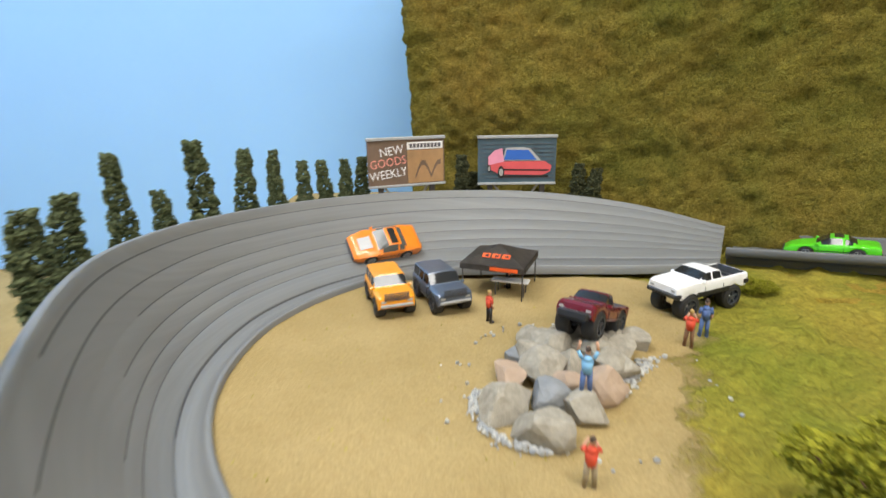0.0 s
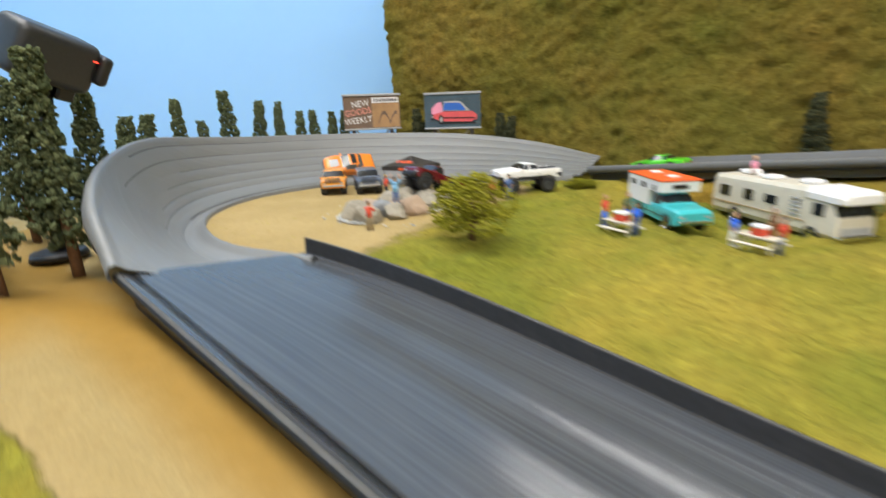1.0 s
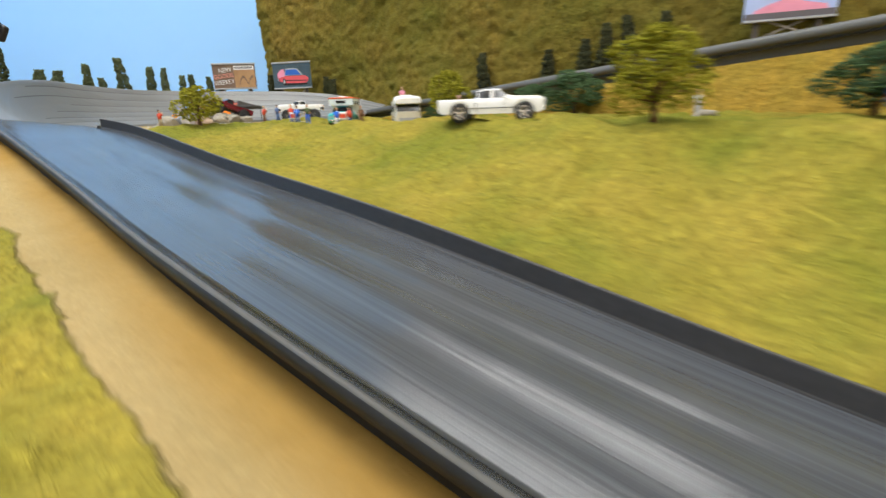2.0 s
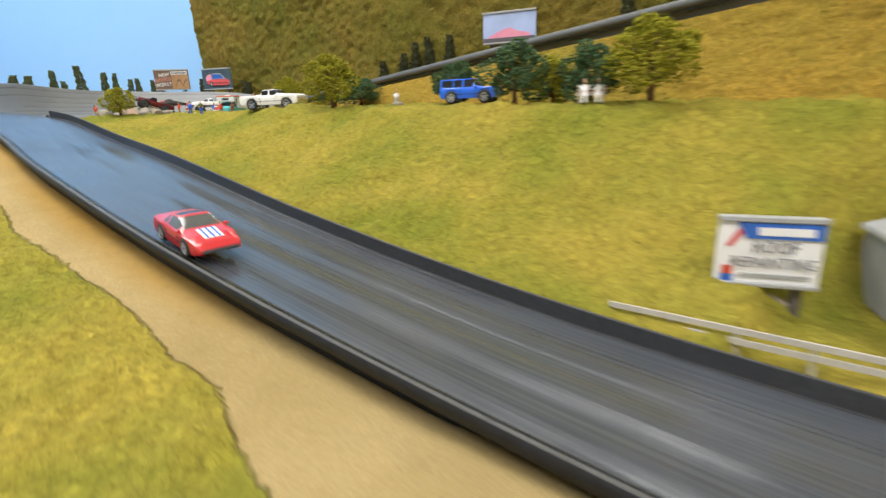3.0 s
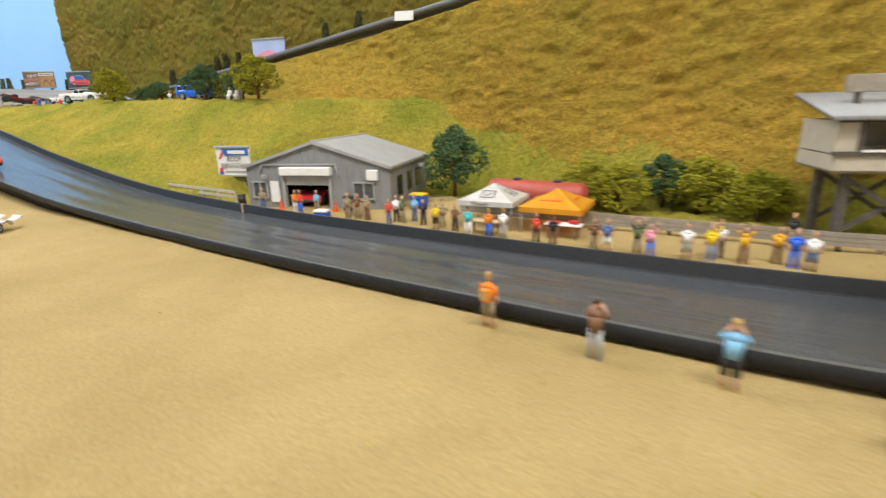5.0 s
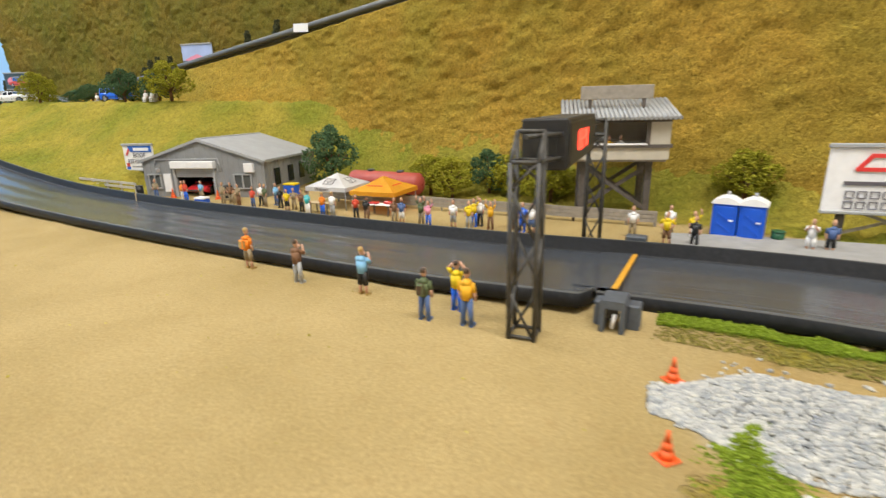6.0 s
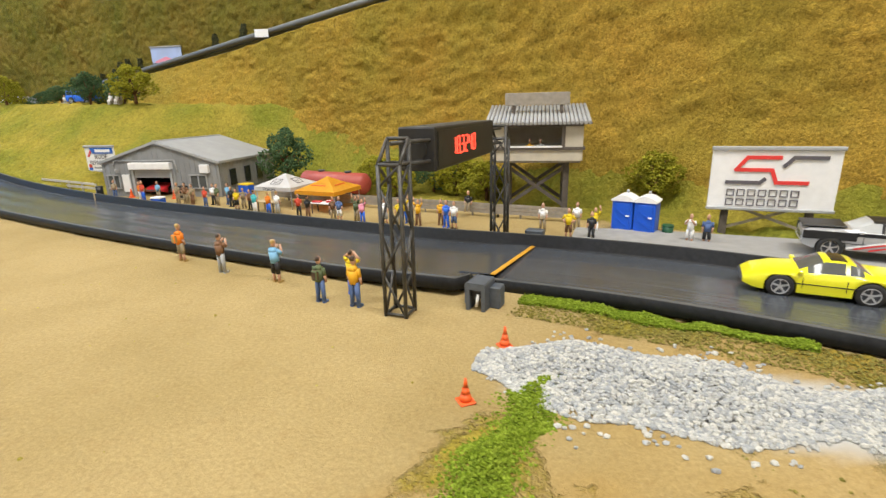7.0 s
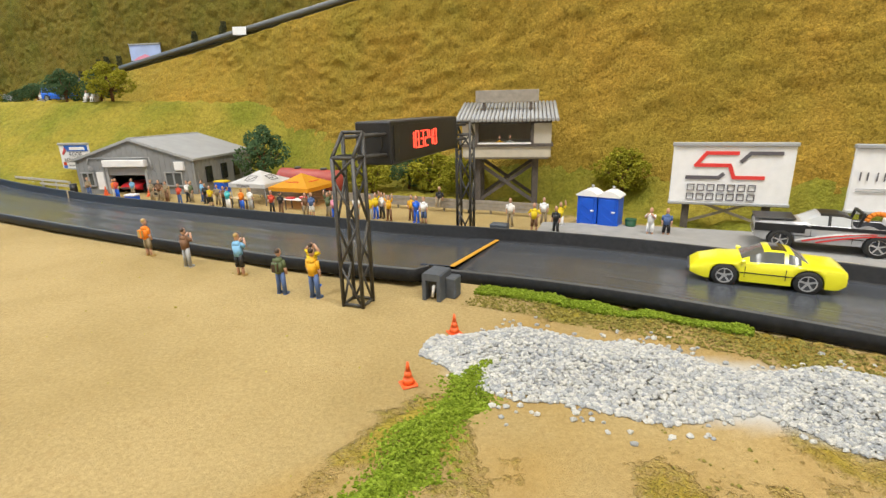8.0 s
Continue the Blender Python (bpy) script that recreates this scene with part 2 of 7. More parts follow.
def build_ground():
    gx = spaced(-1.4, 2.9, -0.32, 1.95, 0.0055, 0.06)
    gy = spaced(-2.6, 1.1, -1.20, 0.62, 0.0055, 0.06)
    X, Y = np.meshgrid(gx, gy)
    Z = ground_height(X, Y)
    e, s = X*DX + Y*DY, X*NX + Y*NY
    sf = np.interp(e, E_FAR, S_FAR)
    sn = sf - np.interp(e, E_FAR, NEARW)
    # cover: red is flock, green is ochre earth and the painted shade beside the track lip
    hill = step(0.0, 0.012, s - sf) * (1 - step(1.12, 1.2, e) * (1 - step(0.40, 0.46, s + 0.06*(e < 1.4))))
    hill *= 1 - 0.75 * step(1.12, 1.2, e) * step(0.47, 0.42, s)
    arena = step(0.205, 0.17, np.hypot((X - 0.02)*0.93, Y - 0.27))
    hill = hill * (1 - arena)
    east = step(0.09, 0.20, X + 0.5*(0.3 - Y) - 0.03)
    hill = np.maximum(hill, east * step(0.0, 0.02, s - sf) * (e < 0.9))
    hill = np.where((X < 0.1) & (s > sf) & (Y > 0.0), np.minimum(hill, east), hill)
    d = sn - s
    bend = np.interp(e, [-0.1, 0.1, 0.3, 0.65, 0.76, 0.82, 0.9, 0.95, 1.0], [0.07, 0.046, 0.031, 0.034, 0.030, 0.024, 0.033, 0.046, 0.064]) + 0.010*value_noise(X*22, Y*22, 3)
    verge = step(0.0, 0.014, d - bend) * step(1.03, 0.985, e + 0.45*np.maximum(d - 0.06, 0) + 0.02*value_noise(X*25, Y*25, 13))
    lawn = np.where(s < sn, verge, hill)
    yard = step(1.835, 1.875, e + 0.03*value_noise(X*30, Y*30, 8)) * (s < sn)
    moss = yard * np.clip(0.20 + 0.50*fbm(X*34, Y*34, 3, 77), 0, 0.62) + yard * 0.40 * step(0.04, 0.0, d)
    lawn = np.maximum(lawn, moss)
    # beside the track the ochre is earth plus the lip's shadow, painted in
    ochre = ((s < sn + 0.02) * step(0.034, 0.004, d) * (0.62 + 0.35*value_noise(X*14, Y*14, 5)) * step(0.95, 0.75, e))
    ochre = np.maximum(ochre, step(0.03, -0.06, e) * (s < sn + 0.05) * (0.56 + 0.5*value_noise(X*18, Y*18, 15)))
    ochre = np.maximum(ochre, yard*(0.30 + 0.34*value_noise(X*45, Y*45, 19)))
    Z = Z + lawn * (0.0080*fbm(X*48, Y*48, 3, 2) + 0.0030*fbm(X*105, Y*105, 2, 6) + 0.005*fbm(X*12, Y*12, 2, 9)) + 0.0008*fbm(X*60, Y*60, 2, 4)
    ob = link_mesh("ground", np.stack([X.ravel(), Y.ravel(), Z.ravel()], 1), grid_faces(len(gy), len(gx)), M_GROUND)
    BOARD.update(gx=gx, gy=gy, z=Z)
    att = ob.data.color_attributes.new("cover", "FLOAT_COLOR", "POINT")
    along, off = (X - 1.566)*0.9314 - (Y + 1.012)*0.364, (X - 1.566)*0.364 + (Y + 1.012)*0.9314
    grit = step(0.027, 0.017, abs(off)) * step(-0.005, 0.02, along) * step(0.43, 0.40, along)   # stone dust under the gravel
    col = np.stack([lawn.ravel(), ochre.ravel(), grit.ravel(), np.ones(X.size)], 1)
    att.data.foreach_set("color", col.ravel())
    return tagged(ob, "sandy dirt lot and olive flocked grass of a model layout", "ground", kind="structure")


build_ground()


def ramp_z(e):
    return 0.148 + 0.0853*(e + 0.047)


def ramp_s(e):
    return 0.516 + 0.0393*(e + 0.047)


def build_hillside():
    """The carved hill along the valley, with the ledge that carries the ramp."""
    ee = np.arange(-0.12, 2.75, 0.0055)
    kk = np.linspace(0, 1, 120)
    E, K = np.meshgrid(ee, kk)
    top = np.where(E < 1.55, ramp_z(E) - 0.024, 0) + (E >= 1.55) * (ramp_z(np.minimum(E, 1.55)) - 0.024 + 0.16*step(1.55, 1.9, E))
    base = np.interp(E, [0, 0.9, 1.1, 1.3], [0.10, 0.09, 0.05, -0.03])
    Zz = base + (top - base) * np.minimum(K/0.9, 1)
    lip = np.clip((K - 0.9)/0.1, 0, 1)
    foot = np.interp(E, [-0.1, 0.5, 0.8, 1.0, 1.15, 1.3, 1.6], [0.455, 0.46, 0.47, 0.485, 0.495, 0.515, 0.515])
    face = np.interp(E, [-0.1, 0.6, 1.0, 1.3], [0.505, 0.525, 0.535, 0.538])
    S = foot + (face - foot) * step(0, 1, np.clip((Zz - base)/(0.14*np.ones_like(E)), 0, 1)) + 0.03*np.clip(Zz - 0.14, 0, 1) + lip*0.16
    grow = step(0.0, 0.12, Zz - base)
    rough = (0.012*fbm(E*6, Zz*7, 2, 11) + 0.0034*fbm(E*38, Zz*44, 3, 21))*grow + 0.0040*fbm(E*90, Zz*120, 3, 31)
    S = S + rough * (1 - lip) * step(-0.1, 0.15, E)
    P = np.stack([E*DX + S*NX, E*DY + S*NY, Zz], -1).reshape(-1, 3)
    ob = link_mesh("hillside", P, grid_faces(len(kk), len(ee)), M_HILL)
    return tagged(ob, "steep carved hillside covered in olive and ochre flock", "hill", kind="structure")


def build_cliff():
    """The tall hill behind the turn, rounded away at its free end."""
    uu = np.arange(-0.25, 1.75, 0.0045)
    zz = np.arange(0.08, 0.64, 0.0045)
    U, Zz = np.meshgrid(uu, zz)
    over = np.clip(Zz - 0.50, 0, 1)*2.6   # the top runs back as a rough plateau
    Zz = np.minimum(Zz, 0.50 + 0.02*np.clip(Zz - 0.50, 0, 1))
    bx = -0.0425 + 0.892*np.maximum(U, 0) - 0.01*(U < 0)*(-U)
    by = 0.660 - 0.453*np.maximum(U, 0) + np.maximum(-U, 0)
    rough = 0.014*fbm(U*6, Zz*7, 2, 41) + 0.0035*fbm(U*36, Zz*44, 3, 51) + 0.0062*fbm(U*95, Zz*120, 3, 61)
    crack = -0.0022*np.exp(-((Zz - 0.36 + 0.03*fbm(U*6, Zz*0.0, 3, 7))/0.004)**2)
    out = rough + crack + 0.04*np.clip(0.2 - Zz, 0, 1) - over
    side = U < 0
    X = bx + np.where(side, -out, -0.453*out)
    Y = by + np.where(side, 0, -0.892*out)
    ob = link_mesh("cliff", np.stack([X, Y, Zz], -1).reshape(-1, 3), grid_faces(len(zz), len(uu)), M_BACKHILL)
    return tagged(ob, "tall hill face with olive flock and brown earth bands", "hill", kind="structure")


build_hillside()
build_cliff()


# ---- room and backdrop ----
def slab(name, x0, y0, z0, x1, y1, z1, mat, label, cat):
    v = [(x, y, z) for z in (z0, z1) for y in (y0, y1) for x in (x0, x1)]
    f = [(0, 2, 3, 1), (4, 5, 7, 6), (0, 1, 5, 4), (2, 6, 7, 3), (0, 4, 6, 2), (1, 3, 7, 5)]
    return tagged(link_mesh(name, v, f, mat, smooth=False), label, cat, kind="structure")


slab("backdrop_north", -1.5, 0.92, -0.3, 0.40, 0.96, 2.0, M_SKY, "smooth sky-blue painted backdrop wall", "backdrop")
slab("backdrop_west", -1.54, -2.7, -0.3, -1.5, 0.96, 2.0, M_SKY, "smooth sky-blue painted backdrop wall", "backdrop")
slab("wall_north", 0.40, 2.40, -0.3, 3.04, 2.44, 2.0, M_WALLPAINT, "plain off-white room wall", "wall")
slab("wall_return", 0.36, 0.96, -0.3, 0.40, 2.44, 2.0, M_WALLPAINT, "plain off-white room wall", "wall")
slab("floor_north", 0.36, 0.96, -0.34, 3.04, 2.44, -0.3, M_WALLPAINT, "plain pale room floor", "floor")
slab("wall_south", -1.54, -2.74, -0.3, 3.04, -2.7, 2.0, M_WALLPAINT, "plain off-white room wall", "wall")
slab("wall_east", 3.0, -2.7, -0.3, 3.04, 2.40, 2.0, M_WALLPAINT, "plain off-white room wall", "wall")
slab("ceiling", -1.54, -2.74, 2.0, 3.04, 2.44, 2.04, M_WALLPAINT, "plain white ceiling", "ceiling")


# ---- the track ----
def loft(name, path, right, width, profile, mat, tilt=None):
    """Sweeps profile(k) -> list of (across 0..1, height) along path; right points to the outer side."""
    verts, uvs = [], []
    L = np.concatenate([[0], np.cumsum(np.linalg.norm(np.diff(path, axis=0), axis=1))])
    n = 0
    for k, (p, r) in enumerate(zip(path, right)):
        prof = profile(k)
        n = len(prof)
        acc = 0.0
        last = None
        for a, h in prof:
            q = (p[0] + r[0]*a*width[k], p[1] + r[1]*a*width[k], p[2] + h + a*(tilt[k] if tilt is not None else 0.0))
            if last:
                acc += math.dist(q, last)
            last = q
            verts.append(q)
            uvs.append((acc, L[k]))
    return link_mesh(name, verts, grid_faces(len(path), n), mat, uvs)


def flat_profile(far_h, near_h, width, wave=1.0, deep=1.0):
    """Gently waved floor, a wall at the far side and a rolled lip at the near side."""
    t = 0.0022 / width
    pts = [(-t*1.6, -0.012), (-t*1.6, far_h - 0.0006), (-t*1.3, far_h), (-t*0.3, far_h), (0, far_h - 0.0006), (0, 0.0012), (t*0.6, 0.0)]
    for i in range(1, 40):
        a = i / 41
        pts.append((a, wave*(0.00055*math.sin(2*math.pi*(a*3.6 + 0.15))*math.sin(math.pi*a) + (0.00014 if i % 3 == 0 and i < 24 else 0.0))))
    pts += [(1 - t*3, 0.0002), (1 - t*1.0, near_h*0.55), (1 - t*0.2, near_h - 0.0005), (1 + t*0.3, near_h), (1 + t*0.8, near_h - 0.0010), (1 + t*1.2, near_h - 0.0040*deep), (1 + t*1.2, near_h - 0.0085*deep), (1 - t*1.5*deep, near_h - 0.0093*deep), (1 - t*5.0*deep, near_h - 0.0098*deep), (1 - t*5.0*deep, near_h - 0.020)]
    return pts


def build_straight():
    i0, i1, i2 = np.argmin(abs(XS - 0.036)), np.argmin(abs(XS - 1.600)), len(XS)
    for a, b, nm, label in ((i0, i1, "race_track", "black-blue plastic downhill straight with low side walls"), (i1, i2, "race_track", "dark plastic run-out section beyond the finish line")):
        sl = slice(a, b + (b < i2))
        x = np.minimum(XS[sl], 1.599) if b < i2 else np.maximum(XS[sl], 1.601)
        near = FAR[sl, :2] + RIGHT[sl]*np.interp(x, XS, NEARW)[:, None]
        u = np.clip((XS[sl] - 0.045) / 0.217, 0, 1)[:, None]
        start = np.array([-0.024, -0.008]) + u*np.array([0.213, -0.134])
        near = near*step(0.6, 1.0, u) + start*(1 - step(0.6, 1.0, u))
        vec = near - FAR[sl, :2]
        wide = np.linalg.norm(vec, axis=1)
        zn = np.interp(XS[sl], [0.045, 0.262], [0.142, 0.103])
        tilt = np.where(XS[sl] < 0.262, zn - FAR[sl, 2], 0.0) * (1 - step(0.6, 1.0, u[:, 0]))
        bank = np.interp(x, [0.0, 1.1, 1.5, 1.599, 1.6, 1.9], [0.0110, 0.0100, 0.0075, 0.0070, 0.0032, 0.0032])
        lip = np.interp(x, [0.0, 1.0, 1.3, 1.5, 1.599, 1.6], [NEAR_H, 0.0150, 0.0125, 0.0115, 0.0112, 0.0062]) - bank
        lip = 0.0012 + (lip - 0.0012)*step(0.03, 0.30, x)
        wave = (1 - 0.85*step(1.42, 1.52, x))*step(0.06, 0.25, x)
        profs = [flat_profile(FAR_H, q, WIDTH, v, dp) for q, v, dp in zip(lip, wave, np.interp(x, [0.2, 0.7, 1.1], [0.5, 0.7, 1.0]))]
        ob = loft(nm, FAR[sl], vec/wide[:, None], wide, lambda k: profs[k], M_TRACK, tilt + bank)
        ob.data.materials.append(M_TRACKEDGE)
        ob.data.materials.append(M_GREYEDGE)
        cols = len(profs[0]) - 1
        side = [1 if j < 6 or j >= cols - 5 else 0 for j in range(cols)]
        side[2] = side[cols - 7] = side[cols - 6] = 2
        ob.data.polygons.foreach_set("material_index", side*(len(profs) - 1))
        tagged(ob, label, "race track", kind="structure")


build_straight()


# the banked turn: inner edge and rim as smooth closed-form arcs about its middle
def turn_stations(n=150):
    """From the ramp joint round the back to the straight: inner edge, rim, bank share."""
    out = []
    inner = INNER
    rim = [(0.288, 0.492), (0.199, 0.522), (0.094, 0.532), (-0.017, 0.517), (-0.111, 0.469), (-0.172, 0.396), (-0.190, 0.309), (-0.174, 0.218), (-0.128, 0.118), (-0.070, 0.036), (-0.022, -0.010)]
    lift = [0.017, 0.040, 0.0545, 0.0595, 0.0625, 0.0655, 0.071, 0.075, 0.067, 0.052, 0.0225]
    floor = [0.137, 0.134, 0.1325, 0.1325, 0.1325, 0.1325, 0.1325, 0.1325, 0.1327, 0.1338, 0.1352]
    m = len(inner)
    kn = np.arange(m, dtype=float)
    u = np.linspace(0, m - 1 - 1e-6, n)
    cols = [smooth_knots(kn, np.array(c, float), u) for c in ([p[0] for p in inner], [p[1] for p in inner], [p[0] for p in rim], [p[1] for p in rim], lift, floor)]
    return np.stack(cols, 1)


def build_turn():
    st = turn_stations()
    verts, uvs, n = [], [], 0
    L = 0.0
    for k, (ix, iy, ox, oy, lift, z) in enumerate(st):
        if k:
            L += math.dist((ix + ox, iy + oy), (st[k-1][0] + st[k-1][2], st[k-1][1] + st[k-1][3])) / 2
        w = math.hypot(ox - ix, oy - iy)
        rx, ry = (ox - ix)/w, (oy - iy)/w
        fade = 1 - float(step(88, 128, k))
        close = 1 - 0.85*float(step(112, 146, k))
        f = float(step(112, 147, k))
        pts = [(-0.004, -0.004), (-0.004, 0.0035), (-0.003, 0.0045), (0.0, 0.0045), (0.0015, 0.001)]
        for j in range(1, 10):
            for da, cut in ((-0.0009, 0.0), (-0.00025, -0.0006), (0.00025, -0.0006), (0.0009, 0.0)):
                a = 0.07 + j*0.098 + da/w
                b = max(0.0, (a - 0.20) / 0.80)
                pts.append((a*w, lift*0.97*(b**1.75) + (cut*fade*0.7 if j > 3 else 0.0) + (0.0016*close if j > 2 or (j == 2 and da > 0) else 0.0) - (0.0006*close if j == 2 and abs(da) < 0.0005 else 0.0)))
        pts += [(w - 0.001, lift), (w, lift + 0.0008), (w + 0.003, lift + 0.0004), (w + 0.003 + 0.006*close, (lift*0.90 - 0.001)*(1-f) + (lift - 0.002)*f), (w + 0.003 + 0.011*close, (lift*0.66 - 0.002)*(1-f) + (lift - 0.004)*f), (w + 0.003 + 0.013*close, (lift*0.3 - 0.004)*(1-f) + (lift - 0.006)*f), (w + 0.003 + 0.013*close - 0.002*f, -0.020*(1-f) + (lift - 0.008)*f)]
        n = len(pts)
        for j, (a, h) in enumerate(pts):
            verts.append((ix + rx*a, iy + ry*a, z + h))
            uvs.append((a, L))
    ob = link_mesh("banked_turn", verts, grid_faces(len(st), n), M_TURN, uvs)
    ob.data.materials.append(M_GROOVE)
    groove = {5 + 4*(j - 1) + 1 for j in (2, 4, 5, 6, 7, 8, 9)}
    ob.data.polygons.foreach_set("material_index", [1 if (c in groove and k < 96 + (c*29) % 31) else 0 for k in range(len(st) - 1) for c in range(n - 1)])
    tagged(ob, "grey plastic banked turn with fine lane grooves", "race track", kind="structure")


build_turn()


def build_ramp():
    ee = np.linspace(-0.058, 1.9, 120)
    path = np.stack([ee*DX + (ramp_s(ee) + 0.055)*NX, ee*DY + (ramp_s(ee) + 0.055)*NY, ramp_z(ee) - 0.012], 1)
    right = np.tile([-NX, -NY], (len(ee), 1))
    prof = flat_profile(0.014, 0.012, 0.055, 0.026)
    ob = loft("ramp_track", path, right, [0.055]*len(ee), lambda k: prof, M_RAMP)
    tagged(ob, "grey plastic ramp climbing along the hillside", "race track", kind="structure")


build_ramp()
# ---- things ----
# ---- helpers for things ----
def mesh_of(name, bm, mat):
    me = bpy.data.meshes.new(name)
    bm.to_mesh(me)
    bm.free()
    for m in (mat if isinstance(mat, (list, tuple)) else [mat]):
        me.materials.append(m)
    return me


def part(name, bm, mat, parent=None, label="", at=None):
    """Links a bmesh as one mesh object under a thing or part."""
    ob = new(name, mesh_of(name, bm, mat))
    if parent is not None:
        ob.parent = parent
    if at is not None:
        ob.matrix_basis = at
    return tagged(ob, label) if label else ob


def thing(name, m, label, category, group=""):
    ob = new(name)
    ob.empty_display_size = 0.01
    ob.matrix_world = m
    return tagged(ob, label, category, group)


def box(bm, cx, cy, cz, sx, sy, sz, rot=None, bevel=0.0, mi=0, seg=1):
    r = bmesh.ops.create_cube(bm, size=1.0)
    vs = r["verts"]
    fs = list({f for v in vs for f in v.link_faces})
    for f in fs:
        f.material_index = mi
    bmesh.ops.scale(bm, vec=(sx, sy, sz), verts=vs)
    if bevel:
        es = list({e for v in vs for e in v.link_edges})
        rb = bmesh.ops.bevel(bm, geom=es, offset=bevel, segments=seg, profile=0.5, affect="EDGES")
        vs = list({v for f in rb["faces"] for v in f.verts} | {v for v in vs if v.is_valid})
    if rot is not None:
        bmesh.ops.rotate(bm, cent=(0, 0, 0), matrix=rot.to_3x3(), verts=vs)
    bmesh.ops.translate(bm, vec=(cx, cy, cz), verts=vs)
    return vs


def beam(bm, a, b, w, h=None, mi=0):
    """A square bar from a to b."""
    a, b = Vector(a), Vector(b)
    d = b - a
    rot = d.to_track_quat("X", "Z").to_matrix()
    c = (a + b)/2
    return box(bm, c.x, c.y, c.z, d.length, w, h or w, rot, mi=mi)


def rod(bm, a, b, r, r2=None, seg=8, mi=0):
    a, b = Vector(a), Vector(b)
    d = b - a
    ret = bmesh.ops.create_cone(bm, cap_ends=True, segments=seg, radius1=r, radius2=r if r2 is None else r2, depth=d.length)
    vs = ret["verts"]
    for f in {f for v in vs for f in v.link_faces}:
        f.material_index = mi
        f.smooth = len(f.verts) == 4
    bmesh.ops.rotate(bm, cent=(0, 0, 0), matrix=d.to_track_quat("Z", "Y").to_matrix(), verts=vs)
    bmesh.ops.translate(bm, vec=(a + b)/2, verts=vs)
    return vs


def ball(bm, c, r, sx=1, sy=1, sz=1, sub=1, mi=0):
    ret = bmesh.ops.create_icosphere(bm, subdivisions=sub, radius=r)
    vs = ret["verts"]
    for f in {f for v in vs for f in v.link_faces}:
        f.material_index = mi
        f.smooth = True
    bmesh.ops.scale(bm, vec=(sx, sy, sz), verts=vs)
    bmesh.ops.translate(bm, vec=c, verts=vs)
    return vs


def prism(bm, outline, y0, y1, mi=0):
    """Extrudes an (x, z) outline along y."""
    a = [bm.verts.new((x, y0, z)) for x, z in outline]
    b = [bm.verts.new((x, y1, z)) for x, z in outline]
    fs = [bm.faces.new(a), bm.faces.new(b[::-1])]
    for i in range(len(a)):
        j = (i + 1) % len(a)
        fs.append(bm.faces.new((a[j], a[i], b[i], b[j])))
    for f in fs:
        f.material_index = mi
    return a + b


def BM():
    return bmesh.new()


def gz(x, y):
    return float(board_z(x, y))


def word(parent, text, size, m, mat, width=None):
    """Lettering as a thin raised mesh under its board."""
    cu = bpy.data.curves.new("lettering", "FONT")
    cu.body, cu.size, cu.align_x, cu.align_y, cu.extrude, cu.resolution_u = text, size, "CENTER", "CENTER", 0.0001, 2
    tmp = bpy.data.objects.new("lettering", cu)
    scene.collection.objects.link(tmp)
    me = bpy.data.meshes.new_from_object(tmp.evaluated_get(bpy.context.evaluated_depsgraph_get()))
    bpy.data.objects.remove(tmp)
    xs = [v.co.x for v in me.vertices]
    if width and xs:
        k = width / (max(xs) - min(xs))
        me.transform(Matrix.Diagonal((k, 1, 1, 1)))
    me.materials.append(mat)
    ob = new("lettering", me)
    ob.parent = parent
    ob.matrix_basis = m
    return ob


# ---- more materials ----
M_SENSOR = paint("blue_grey_printed_plastic", (0.085, 0.097, 0.115), 0.55, vary=0.15, scale=300)
M_CAMERA = paint("dark_grey_camera_shell", (0.030, 0.032, 0.036), 0.42, vary=0.12, scale=400)
M_BLACK = paint("black_plastic", (0.018, 0.018, 0.02), 0.45, vary=0.25, scale=300)
M_TENT = paint("sooty_brown_canvas", (0.095, 0.082, 0.070), 0.7, vary=0.2)
M_DARKGREY = paint("dark_grey_plastic", (0.06, 0.065, 0.075), 0.5, vary=0.2)
M_STEEL = paint("steel_truss", (0.085, 0.08, 0.072), 0.5, 0.3, vary=0.3, scale=400)
M_WHITE = paint("white_plastic", (0.84, 0.83, 0.83), 0.4, vary=0.05)
M_CREAM = paint("cream_plastic", (0.66, 0.61, 0.50), 0.45, vary=0.08)
M_GREYCLAD = paint("grey_metal_cladding", (0.27, 0.275, 0.28), 0.6, vary=0.12, scale=60)
M_GREYROOF = paint("pale_grey_roof_sheet", (0.33, 0.335, 0.34), 0.7, vary=0.08, scale=60)
M_GREYTRIM = paint("mid_grey_trim", (0.38, 0.385, 0.39), 0.5, vary=0.1)
M_TIMBER = paint("dark_weathered_timber", (0.12, 0.10, 0.085), 0.8, vary=0.3, scale=260, bumpy=0.0004)
M_TIMBERGREY = paint("grey_brown_boards", (0.33, 0.29, 0.24), 0.75, vary=0.18, scale=200, bumpy=0.0003)
M_BEIGE = paint("beige_panel", (0.52, 0.47, 0.38), 0.65, vary=0.1, scale=90)
M_TAN = paint("tan_card", (0.50, 0.38, 0.22), 0.7, vary=0.12)
M_RED = paint("red_enamel", (0.55, 0.025, 0.03), 0.32, coat=0.5, vary=0.08)
M_TANKRED = paint("faded_red_tank", (0.42, 0.075, 0.055), 0.5, vary=0.15, scale=90)
M_ORANGE = paint("orange_enamel", (0.85, 0.23, 0.015), 0.3, coat=0.5, vary=0.06)
M_TANGERINE = paint("tangerine_enamel", (0.86, 0.33, 0.012), 0.3, coat=0.5, vary=0.06)
M_AMBER = paint("amber_canvas", (0.90, 0.48, 0.03), 0.75, vary=0.08)
